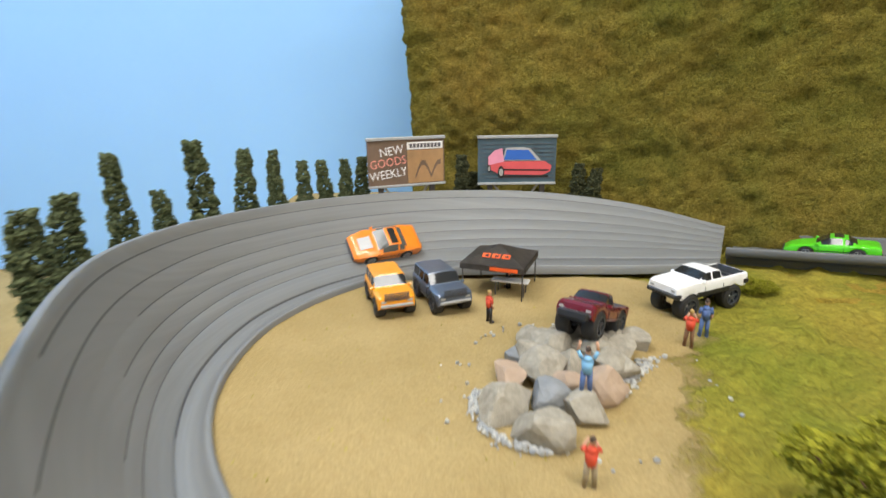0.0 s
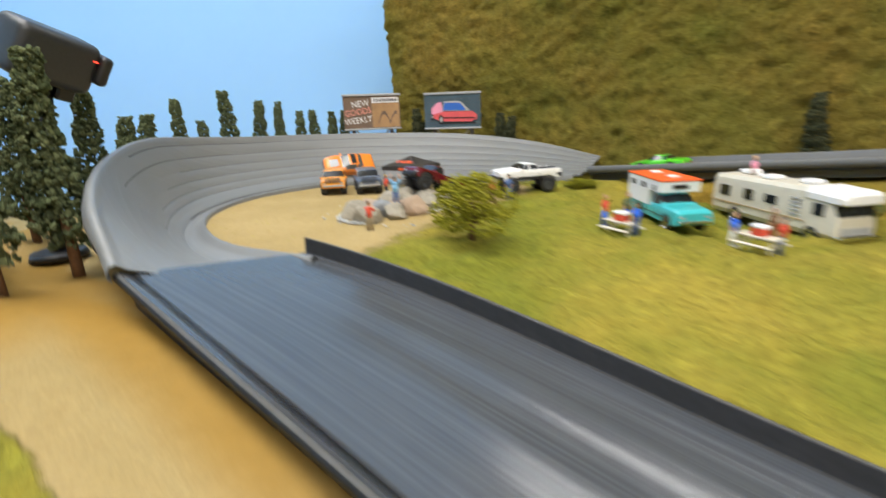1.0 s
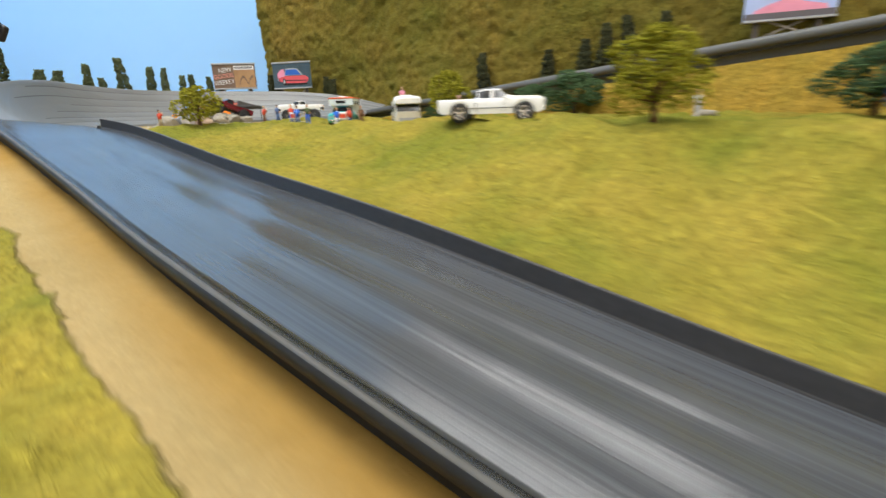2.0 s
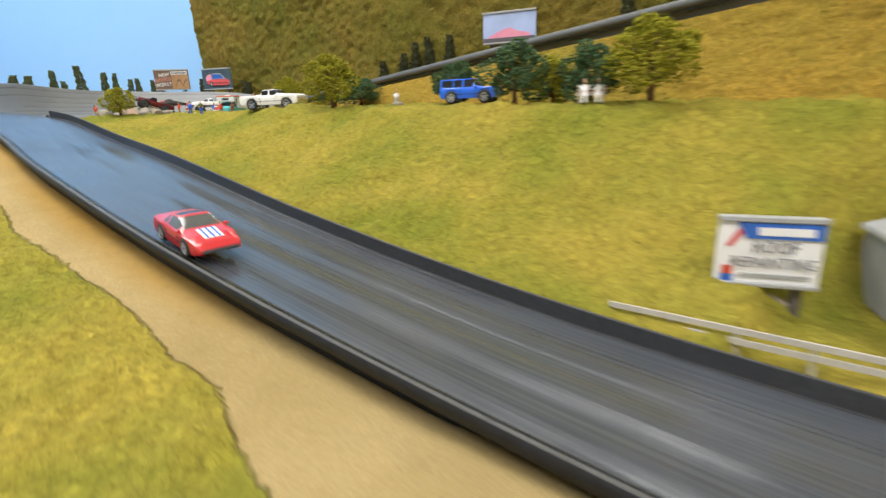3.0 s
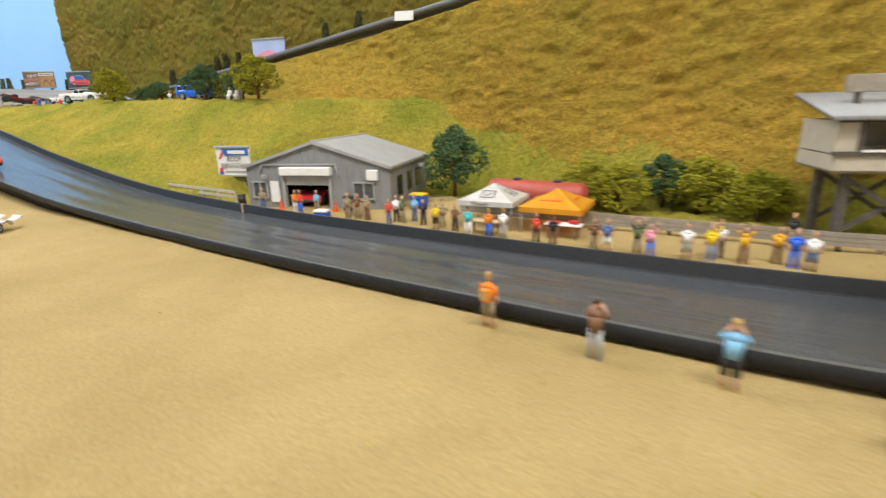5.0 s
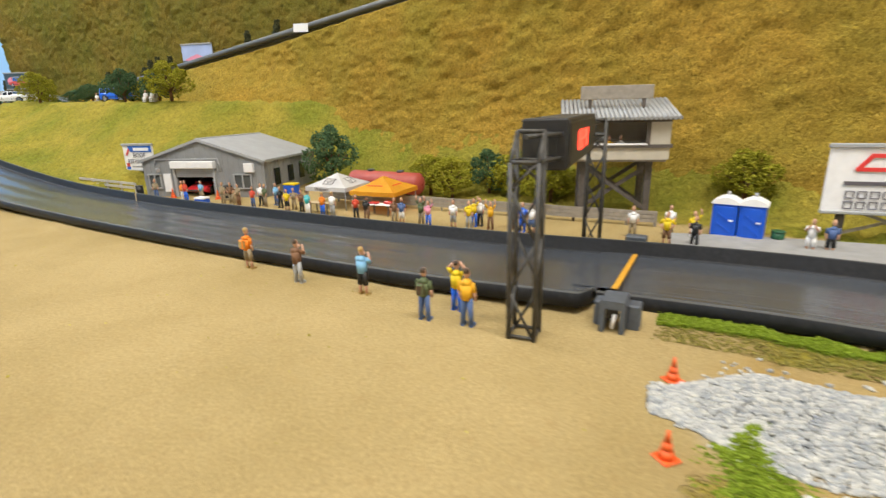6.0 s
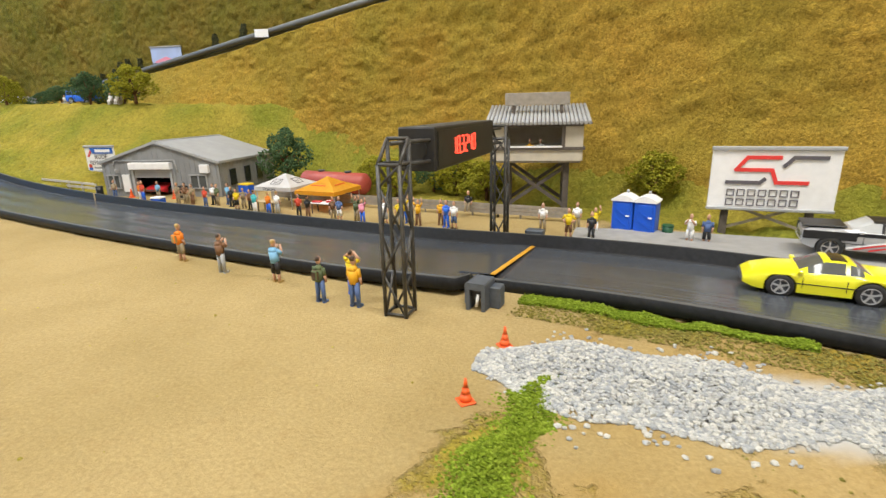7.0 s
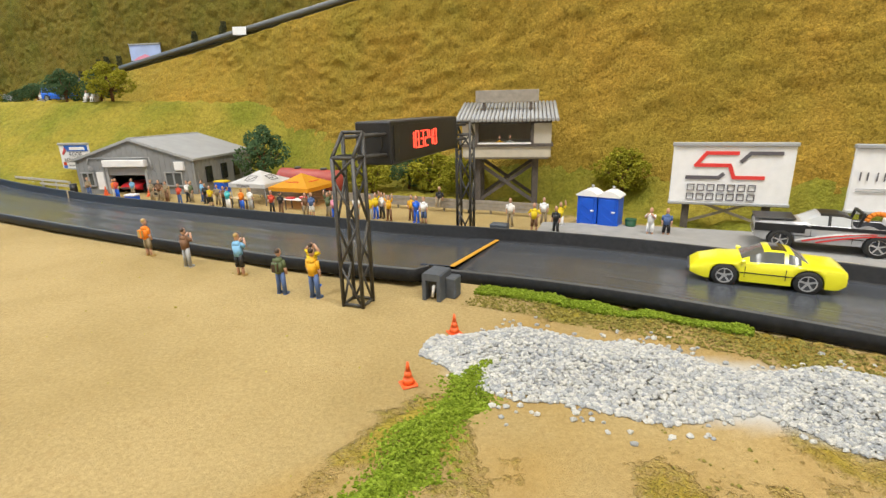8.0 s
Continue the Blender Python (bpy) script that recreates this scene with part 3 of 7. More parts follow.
M_YELLOW = paint("lemon_yellow_enamel", (0.80, 0.75, 0.02), 0.28, coat=0.6, vary=0.04)
M_GREEN = paint("bright_green_enamel", (0.10, 0.62, 0.02), 0.3, coat=0.5, vary=0.06)
M_BLUE = paint("blue_enamel", (0.012, 0.13, 0.75), 0.3, coat=0.5, vary=0.06)
M_LOOBLUE = paint("cobalt_plastic", (0.01, 0.10, 0.62), 0.42, vary=0.08)
M_SLATE = paint("slate_blue_enamel", (0.11, 0.14, 0.20), 0.3, 0.3, coat=0.4, vary=0.1)
M_TEAL = paint("turquoise_enamel", (0.05, 0.48, 0.52), 0.32, coat=0.4, vary=0.06)
M_MAROON = paint("maroon_enamel", (0.16, 0.008, 0.018), 0.25, 0.2, coat=0.6, vary=0.1)
M_SILVER = paint("silver_enamel", (0.46, 0.46, 0.47), 0.32, 0.25, coat=0.4, vary=0.06)
M_LAMP = paint("pale_lamp_lens", (0.42, 0.42, 0.40), 0.2, vary=0.08)
M_PALE = paint("pale_silver_enamel", (0.62, 0.62, 0.63), 0.35, 0.1, coat=0.4, vary=0.05)
M_CHROME = paint("chrome", (0.75, 0.75, 0.76), 0.16, 1.0, vary=0.05)
M_TYRE = paint("black_rubber", (0.022, 0.021, 0.02), 0.7, vary=0.25, scale=400)
M_GLASSDARK = paint("smoked_window", (0.02, 0.022, 0.025), 0.12, vary=0.15)
# window glass whose bright reflection is painted as a pale base colour
M_REFLECTGLASS = paint("painted_reflection_window", (0.50, 0.51, 0.51), 0.1, vary=0.06)
M_GLASSCLEAR = paint("pale_window", (0.10, 0.105, 0.10), 0.1, vary=0.1)
M_CONE = paint("orange_rubber", (0.82, 0.12, 0.02), 0.5, vary=0.06)
M_BINGREEN = paint("green_bin", (0.02, 0.11, 0.05), 0.5)
M_ASPHALT = paint("grey_hardstanding", (0.30, 0.295, 0.285), 0.85, vary=0.1, scale=90, bumpy=0.0004)
M_LINE = paint("amber_line", (0.72, 0.36, 0.03), 0.5)
M_TRUNK = paint("brown_trunk", (0.16, 0.075, 0.03), 0.85, vary=0.25, scale=500, bumpy=0.0005)
M_SKIN = paint("pinkish_skin_paint", (0.55, 0.31, 0.20), 0.6, vary=0.08)
M_HAIR = paint("dark_brown_paint", (0.06, 0.035, 0.02), 0.6)
M_BLOND = paint("blond_paint", (0.45, 0.30, 0.10), 0.6)
M_DENIM = paint("denim_paint", (0.09, 0.15, 0.33), 0.7)
M_KHAKI = paint("khaki_paint", (0.33, 0.26, 0.16), 0.7)
M_OLIVE = paint("olive_paint", (0.10, 0.13, 0.055), 0.7)
M_SKYSHIRT = paint("light_blue_paint", (0.22, 0.47, 0.72), 0.65)
M_GOLDSHIRT = paint("gold_paint", (0.80, 0.42, 0.015), 0.65)
M_SUNSHIRT = paint("yellow_paint", (0.80, 0.58, 0.01), 0.65)
M_REDSHIRT = paint("red_paint", (0.65, 0.07, 0.03), 0.65)
M_ORSHIRT = paint("orange_paint", (0.82, 0.23, 0.01), 0.65)
M_BROWNSHIRT = paint("brown_paint", (0.20, 0.10, 0.05), 0.65)
M_LED = bpy.data.materials.new("red_led")
M_LED.use_nodes = True
M_LED.node_tree.nodes["Principled BSDF"].inputs["Emission Color"].default_value = (1.0, 0.06, 0.03, 1)
M_LED.node_tree.nodes["Principled BSDF"].inputs["Emission Strength"].default_value = 3.2
M_LED.node_tree.nodes["Principled BSDF"].inputs["Base Color"].default_value = (0.4, 0.02, 0.02, 1)


def leafy(name, dark, light, lo=0.5, hi=1.3):
    mat, t, p = nodes_of(name)
    geo = t.nodes.new("ShaderNodeNewGeometry")
    c = ramp(t, geo.outputs["Random Per Island"], [(0.1, dark), (0.9, light)])
    c = mix(t, c, ramp(t, noise_tex(t, 700, 3, 0.7), [(0.3, (lo,)*3), (0.7, (hi,)*3)]), 1.0, "MULTIPLY")
    t.links.new(c, p.inputs["Base Color"])
    p.inputs["Roughness"].default_value = 0.95
    p.inputs["Specular IOR Level"].default_value = 0.1
    bump(t, p, noise_tex(t, 900, 4, 0.8), 1.0, 0.0012)
    return mat


M_SPRUCE = leafy("grey_green_foliage", (0.070, 0.090, 0.042), (0.150, 0.172, 0.085))
# conifer foliage again, darkened to hold the shade in front of the cliff
M_SPRUCESHADE = leafy("shaded_foliage", (0.050, 0.054, 0.028), (0.100, 0.104, 0.052))
M_LEAFOLIVE = leafy("olive_foliage", (0.22, 0.215, 0.016), (0.42, 0.395, 0.040))
M_LEAFGREEN = leafy("deep_green_foliage", (0.052, 0.100, 0.046), (0.115, 0.190, 0.085))
M_MOSS = leafy("bright_moss", (0.16, 0.23, 0.014), (0.29, 0.38, 0.04))
M_TURF = leafy("turf_lumps", (0.24, 0.215, 0.050), (0.38, 0.32, 0.080))
M_STRAW = leafy("straw_tufts", (0.33, 0.28, 0.05), (0.50, 0.42, 0.09))
M_PEBBLE = leafy("white_pebbles", (0.40, 0.415, 0.43), (0.68, 0.665, 0.61), 0.80, 1.08)
M_ROCK = paint("beige_grey_rock", (0.37, 0.335, 0.27), 0.9, vary=0.22, scale=240, bumpy=0.0008)
M_ROCKGREY = paint("blue_grey_rock", (0.25, 0.26, 0.27), 0.85, vary=0.2, scale=70, bumpy=0.0008)
M_ROCKPINK = paint("pinkish_rock", (0.45, 0.33, 0.24), 0.85, vary=0.18, scale=70, bumpy=0.0008)

# ---- foliage ----
G = (1 + 5**0.5)/2
ICO_V = np.array([(-1, G, 0), (1, G, 0), (-1, -G, 0), (1, -G, 0), (0, -1, G), (0, 1, G), (0, -1, -G), (0, 1, -G), (G, 0, -1), (G, 0, 1), (-G, 0, -1), (-G, 0, 1)]) / math.hypot(1, G)
ICO_F = np.array([(0, 11, 5), (0, 5, 1), (0, 1, 7), (0, 7, 10), (0, 10, 11), (1, 5, 9), (5, 11, 4), (11, 10, 2), (10, 7, 6), (7, 1, 8), (3, 9, 4), (3, 4, 2), (3, 2, 6), (3, 6, 8), (3, 8, 9), (4, 9, 5), (2, 4, 11), (6, 2, 10), (8, 6, 7), (9, 8, 1)])


def clumps(name, centres, sizes, mat, parent=None, rng=None, jitter=0.35, flat=(1, 1, 1), smooth=False):
    """Many small irregular tufts as one mesh."""
    rng = rng or np.random.default_rng(5)
    n = len(centres)
    V = ICO_V[None] * (1 + jitter*(rng.random((n, 12, 1)) - 0.5)*2) * np.asarray(sizes)[:, None, None] * np.asarray(flat)
    V = V + jitter*0.6*np.asarray(sizes)[:, None, None]*(rng.random((n, 12, 3)) - 0.5) + np.asarray(centres)[:, None, :]
    F = (ICO_F[None] + 12*np.arange(n)[:, None, None]).reshape(-1, 3)
    me = bpy.data.meshes.new(name)
    me.from_pydata(V.reshape(-1, 3).tolist(), [], F.tolist())
    me.materials.append(mat)
    if smooth:
        me.polygons.foreach_set("use_smooth", [True]*len(F))
    ob = new(name, me)
    if parent is not None:
        ob.parent = parent
    return ob


def spruce(seed, mat, label):
    """Slim lumpy conifer 0.1 m high: trunk and shaggy crown."""
    rng = np.random.default_rng(seed)
    tree = thing("conifer_tree", Matrix.Identity(4), label, "tree", "conifers round the turn")
    b = BM()
    rod(b, (0, 0, -0.004), (0, 0, 0.03), 0.0032, 0.0024, 7)
    part("trunk", b, M_TRUNK, tree)
    c, s = [], []
    for k in range(1500):
        h = rng.random()**0.9
        tier = 0.72 + 0.28*abs(math.sin(h*math.pi*(5 + seed % 3) + seed))
        r = 0.0165*(1 - h*0.66)*tier*(0.35 + 0.65*rng.random()**0.4) * (0.75 if h < 0.05 else 1)
        a = rng.random()*2*math.pi
        lean = 0.003*math.sin(h*5 + seed)
        c.append((r*math.cos(a) + lean, r*math.sin(a), 0.016 + h*0.084))
        s.append((0.0009 + 0.0015*rng.random()**2)*(1 - 0.3*h))
    clumps("crown", c, s, mat, tree, rng, 0.45)
    return tree


def broadleaf(seed, mat, label, height=0.06, spread=0.022, tiers=9, category="tree"):
    """Model deciduous tree: forked trunk and a crown of many small clumps with gaps."""
    rng = np.random.default_rng(seed)
    tree = thing("broadleaf_tree", Matrix.Identity(4), label, category, "broadleaf trees")
    b = BM()
    rod(b, (0, 0, -0.004), (0, 0, height*0.36), 0.0022, 0.0015, 7)
    c, s = [], []
    for k in range(tiers + 1):
        u = (k + 0.5)/(tiers + 1)
        a = k*2.4 + seed
        h = height*(0.24 + 0.62*u)
        r = spread*0.80*math.sin(math.pi*(0.26 + 0.66*u))*(0.75 + 0.5*rng.random())
        lobe = Vector((r*math.cos(a), r*math.sin(a), h))
        rod(b, (0, 0, height*0.22), lobe, 0.0010, 0.0004, 5)
        rad = spread*(0.44 + 0.22*rng.random())*(1.1 - 0.35*u)
        for j in range(230):
            d = Vector(rng.normal(size=3))
            d.normalize()
            q = lobe + d*rad*(0.70 + 0.32*rng.random()**2)
            q.z = max(q.z, height*0.10)
            c.append(tuple(q))
            s.append(spread*(0.028 + 0.034*rng.random()**1.5))
    part("trunk", b, M_TRUNK, tree)
    clumps("crown", c, s, mat, tree, rng, 0.5)
    return tree


def plant(master, x, y, height, base=0.1, turn=0.0, wide=None, z=None):
    """A copy of a tree at a place, scaled to its height."""
    k = height/base
    w = wide or k
    m = pose(x, y, gz(x, y) if z is None else z, 0, 0, turn)
    ob = copy_thing(master, m)
    ob.scale = (w, w, k)
    return ob


SPR = [spruce(k, M_SPRUCE, "slim grey-green shaggy model conifer behind the turn") for k in (1, 2, 3)]
SPRD = [spruce(k, M_SPRUCESHADE, "slim shaggy model conifer by the hill, darkened for shade") for k in (4, 5)]
# behind the rim: x, y, top height
for k, (x, y, top, w) in enumerate([(-0.232, 0.266, 0.229, 1.25), (-0.241, 0.305, 0.230, 1.2), (-0.262, 0.389, 0.248, 1.0), (-0.222, 0.375, 0.221, 0.95), (-0.202, 0.403, 0.256, 1.15),
                                    (-0.188, 0.462, 0.244, 1.05), (-0.160, 0.470, 0.242, 0.85), (-0.142, 0.496, 0.228, 0.9), (-0.121, 0.498, 0.229, 0.9), (-0.108, 0.532, 0.226, 0.9), (-0.090, 0.541, 0.227, 0.9)]):
    plant(SPR[k % 3], x, y, top - 0.120, turn=k*67, wide=w, z=0.120)
# the tall ones close to the start of the straight
for k, (x, y, top, w) in enumerate([(-0.127, 0.069, 0.271, 1.3), (-0.168, 0.145, 0.250, 1.15), (-0.170, 0.038, 0.268, 1.1), (-0.127, 0.016, 0.262, 1.1), (-0.235, 0.140, 0.262, 1.1), (-0.200, 0.060, 0.276, 1.15), (-0.160, 0.000, 0.262, 1.2)]):
    plant(SPR[(k + 1) % 3], x, y, top - gz(x, y), turn=k*101, wide=w)
# before the cliff and along the ramp, their shade put into the foliage colour
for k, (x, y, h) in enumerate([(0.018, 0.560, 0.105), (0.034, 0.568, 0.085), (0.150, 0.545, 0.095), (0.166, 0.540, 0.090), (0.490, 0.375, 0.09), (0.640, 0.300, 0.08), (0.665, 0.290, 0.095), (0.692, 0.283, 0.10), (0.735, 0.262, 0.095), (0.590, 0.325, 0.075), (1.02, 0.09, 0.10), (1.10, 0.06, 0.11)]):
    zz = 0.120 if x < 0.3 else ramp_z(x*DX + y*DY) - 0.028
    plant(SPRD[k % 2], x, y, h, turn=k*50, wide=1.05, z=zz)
BRO = broadleaf(3, M_LEAFOLIVE, "rounded olive-green model tree with gaps in its crown")
BRO2 = broadleaf(8, M_LEAFOLIVE, "tall olive-green model tree on grass", 0.07, 0.021, 11)
BRG = broadleaf(5, M_LEAFGREEN, "dark green model tree with a dense crown", 0.065, 0.022, 10)
for k, (mst, base, x, y, h, w) in enumerate([(BRO, 0.06, 0.142, 0.126, 0.050, 0.95), (BRO2, 0.07, 0.646, -0.105, 0.068, 1.0), (BRO, 0.06, 0.466, 0.145, 0.060, 0.85), (BRG, 0.065, 0.565, 0.110, 0.034, 0.8), (BRG, 0.065, 0.611, 0.107, 0.049, 1.1), (BRG, 0.065, 0.439, 0.217, 0.026, 0.6),
                                            (BRG, 0.065, 0.868, -0.178, 0.066, 1.0), (BRG, 0.065, 0.794, -0.080, 0.052, 1.0), (BRO, 0.06, 0.906, -0.165, 0.054, 0.8), (BRG, 0.065, 0.941, -0.190, 0.064, 0.9), (BRO2, 0.07, 0.986, -0.232, 0.075, 1.15), (BRO, 0.06, 0.245, 0.375, 0.012, 0.5), (BRO, 0.06, 0.255, 0.372, 0.010, 0.4),
                                            (BRG, 0.065, 1.315, -0.448, 0.090, 1.05), (BRO, 0.06, 1.487, -0.555, 0.054, 0.95), (BRG, 0.065, 1.535, -0.540, 0.058, 0.8), (BRO, 0.06, 1.565, -0.560, 0.058, 1.15), (BRO, 0.06, 1.765, -0.695, 0.052, 0.9), (BRO, 0.06, 1.60, -0.60, 0.05, 0.9), (BRO2, 0.07, 1.46, -0.53, 0.055, 0.9)]):
    plant(mst, x, y, h, base, turn=k*73, wide=w*1.25)
for m in (*SPR, *SPRD, BRO, BRO2, BRG):
    for o in (*m.children_recursive, m):
        bpy.data.objects.remove(o)


# ---- boards and signs ----
def plate(parent, name, outline, mat, lift=0.0026, label=""):
    """A thin flat shape on the front of a board."""
    b = BM()
    prism(b, outline, -lift, -lift + 0.0006)
    bmesh.ops.recalc_face_normals(b, faces=b.faces[:])
    return part(name, b, mat, parent, label)


def rect(x0, z0, x1, z1):
    return [(x0, z0), (x1, z0), (x1, z1), (x0, z1)]


def billboard(x, y, yaw, w, z0, z1, ground, face, label, name="billboard", legs=2, group="billboards"):
    """Framed board on timber posts with crossed braces; local x along it, front to -y."""
    bb = thing(name, pose(x, y, ground, 0, 0, yaw), label, "billboard", group)
    z0, z1 = z0 - ground, z1 - ground
    b = BM()
    box(b, 0, 0, (z0 + z1)/2, w, 0.003, z1 - z0, bevel=0.0004)
    part("board", b, face, bb)
    b = BM()
    box(b, 0, -0.0008, z1, w*1.02, 0.0055, 0.0032, bevel=0.0005)
    part("top_rail", b, M_GREYTRIM, bb)
    b = BM()
    box(b, 0, -0.0008, z0, w*1.01, 0.0055, 0.0026, bevel=0.0005)
    part("bottom_rail", b, M_GREYTRIM, bb)
    for k in range(legs):
        lx = w*(-0.34 + 0.68*k/(legs - 1))
        b = BM()
        box(b, lx, 0.003, (z0 + z1)/2*0.5 - 0.002, 0.0058, 0.0035, (z0 + z1)/2 + 0.004, bevel=0.0004)
        part("post", b, M_TIMBER, bb)
    if z0 > 0.008:
        for sgn in (1, -1):
            b = BM()
            beam(b, (-0.34*w*sgn, 0.0035 + 0.0008*sgn, 0.003), (0.34*w*sgn, 0.0035 + 0.0008*sgn, z0 + 0.004), 0.0014, 0.0022)
            part("brace", b, M_TIMBERGREY, bb)
    return bb


def mid(a, b):
    return (a[0] + b[0])/2, (a[1] + b[1])/2, math.degrees(math.atan2(b[1] - a[1], b[0] - a[0])), math.dist(a, b)


M_ADBROWN = paint("brown_print", (0.20, 0.13, 0.09), 0.5, vary=0.25, scale=40)
M_ADTAN = paint("tan_print", (0.45, 0.26, 0.12), 0.5, vary=0.2, scale=60)
M_ADTEAL = paint("teal_print", (0.07, 0.12, 0.155), 0.5, vary=0.2, scale=40)
M_ADSKY = paint("pale_sky_print", (0.42, 0.52, 0.82), 0.5, vary=0.12, scale=25)
M_PRINTRED = paint("coral_print", (0.70, 0.10, 0.11), 0.45, vary=0.12, scale=60)
M_LOGORED = paint("logo_red_print", (0.72, 0.045, 0.04), 0.45, vary=0.03)
M_LOGOGREY = paint("logo_grey_print", (0.11, 0.10, 0.115), 0.45, vary=0.05)
M_PRINTBLUE = paint("royal_blue_print", (0.03, 0.13, 0.50), 0.45, vary=0.05)
M_CORAL = paint("salmon_print", (0.85, 0.33, 0.26), 0.45, vary=0.05)
M_PINK = paint("pink_print", (0.80, 0.30, 0.42), 0.5, vary=0.1, scale=60)

# new goods board by the turn
x, y, a, w = mid((-0.078, 0.506), (0.000, 0.536))
z0, z1, gnd = 0.199, 0.2475, 0.120
bb = billboard(x, y, a, w, z0, z1, gnd, M_ADBROWN, "billboard with white and red words over a brown track picture")
h0, h1 = z0 - gnd, z1 - gnd
plate(bb, "print", rect(0.0, h0 + 0.002, w*0.48, h1 - 0.012), M_ADTAN)
plate(bb, "print", [(w*(0.10 + 0.34*u), h0 + 0.010 + 0.016*abs(math.sin(u*5))) for u in np.linspace(0, 1, 9)] + [(w*(0.44 - 0.34*u), h0 + 0.006 + 0.015*abs(math.sin((1 - u)*5))) for u in np.linspace(0, 1, 9)], M_ADBROWN, 0.0030)
plate(bb, "print", rect(0.0, h1 - 0.0115, w*0.47, h1 - 0.004), M_WHITE, 0.0030)
for k in range(9):
    plate(bb, "lettering_bar", rect(w*(0.030 + 0.047*k), h1 - 0.0098, w*(0.064 + 0.047*k), h1 - 0.0056), M_LOGOGREY, 0.0034)
for txt, zz, mt, tw in (("NEW", h1 - 0.0125, M_WHITE, 0.30), ("GOODS", h1 - 0.0240, M_CORAL, 0.46), ("WEEKLY", h1 - 0.0360, M_WHITE, 0.48)):
    word(bb, txt, 0.0125, pose(-w*0.25 + (0.004 if txt == "NEW" else 0), -0.0030, zz, 90) @ pose(0, 0, 0, 0, 0, 7), mt, w*tw)
# the board with a red sports car
x, y, a, w = mid((0.037, 0.541), (0.121, 0.538))
bb = billboard(x, y, a, w, 0.196, 0.246, gnd, M_ADTEAL, "billboard showing a red sports car on slate blue")
h0 = 0.196 - gnd
for k in range(9):
    plate(bb, "print", rect(-w*0.48, h0 + 0.006 + 0.0045*k, w*0.48, h0 + 0.0063 + 0.0045*k), M_LOGOGREY, 0.0022)
plate(bb, "print", [(-0.030, h0 + 0.016), (-0.018, h0 + 0.010), (0.028, h0 + 0.009), (0.036, h0 + 0.013), (0.037, h0 + 0.019), (0.030, h0 + 0.024), (-0.014, h0 + 0.024), (-0.030, h0 + 0.030)], M_PRINTRED, 0.0030)
plate(bb, "print", [(-0.031, h0 + 0.020), (-0.014, h0 + 0.024), (-0.016, h0 + 0.038), (-0.024, h0 + 0.036), (-0.031, h0 + 0.029)], M_PINK, 0.0032)
plate(bb, "print", [(-0.016, h0 + 0.025), (0.026, h0 + 0.0245), (0.014, h0 + 0.0375), (0.006, h0 + 0.0390), (-0.012, h0 + 0.0385)], M_SILVER, 0.0030)
plate(bb, "print", [(-0.014, h0 + 0.026), (0.021, h0 + 0.0255), (0.012, h0 + 0.0360), (-0.011, h0 + 0.0365)], M_PRINTBLUE, 0.0034)
plate(bb, "print", [(-0.016, h0 + 0.0145), (0.034, h0 + 0.0135), (0.034, h0 + 0.0150), (-0.016, h0 + 0.0160)], M_BLACK, 0.0034)
plate(bb, "print", rect(-0.020, h0 + 0.0065, 0.034, h0 + 0.0090), M_BLACK, 0.0028)
for cx, cz, rw, rh in ((-0.017, 0.0125, 0.0036, 0.0068), (-0.030, 0.0165, 0.0018, 0.0042)):
    plate(bb, "print", [(cx + rw*math.cos(q), h0 + cz + rh*math.sin(q)) for q in np.linspace(0, 2*math.pi, 14, endpoint=False)], M_BLACK, 0.0036)
    plate(bb, "print", [(cx + 0.6*rw*math.cos(q), h0 + cz + 0.6*rh*math.sin(q)) for q in np.linspace(0, 2*math.pi, 14, endpoint=False)], M_SILVER, 0.0039)
# the far board on the hill
x, y, a, w = mid((0.805, 0.198), (0.892, 0.180))
gz_c = 0.205
bb = billboard(x, y, a, w, 0.228, 0.275, gz_c, M_ADSKY, "billboard with a pink car under a pale blue sky")
plate(bb, "print", [(-0.034, 0.034), (-0.02, 0.040), (0.0, 0.046), (0.014, 0.040), (0.034, 0.036), (0.036, 0.031), (-0.036, 0.031)], M_PINK)
plate(bb, "print", rect(-w*0.49, 0.0245, w*0.49, 0.031), M_LOGOGREY)
# the customs board at the finish
x, y, a, w = mid((1.773, -0.783), (1.857, -0.815))
bb = billboard(x, y, a, w*1.02, 0.0185, 0.069, -0.003, M_WHITE, "white billboard with a red and grey angular emblem and grey bars")
H0 = 0.0215


def strip(parent, pts, width, mat):
    """A flat ribbon of constant width along points."""
    for (x0, q0), (x1, q1) in zip(pts, pts[1:]):
        d = Vector((x1 - x0, q1 - q0)).normalized()
        n = Vector((-d.y, d.x))*width/2
        e = d*width*0.35
        plate(parent, "emblem", [(x0 - e.x + n.x, q0 - e.y + n.y), (x0 - e.x - n.x, q0 - e.y - n.y), (x1 + e.x - n.x, q1 + e.y - n.y), (x1 + e.x + n.x, q1 + e.y + n.y)], mat, 0.0026 + 0.00015*(pts.index((x0, q0)) % 2))


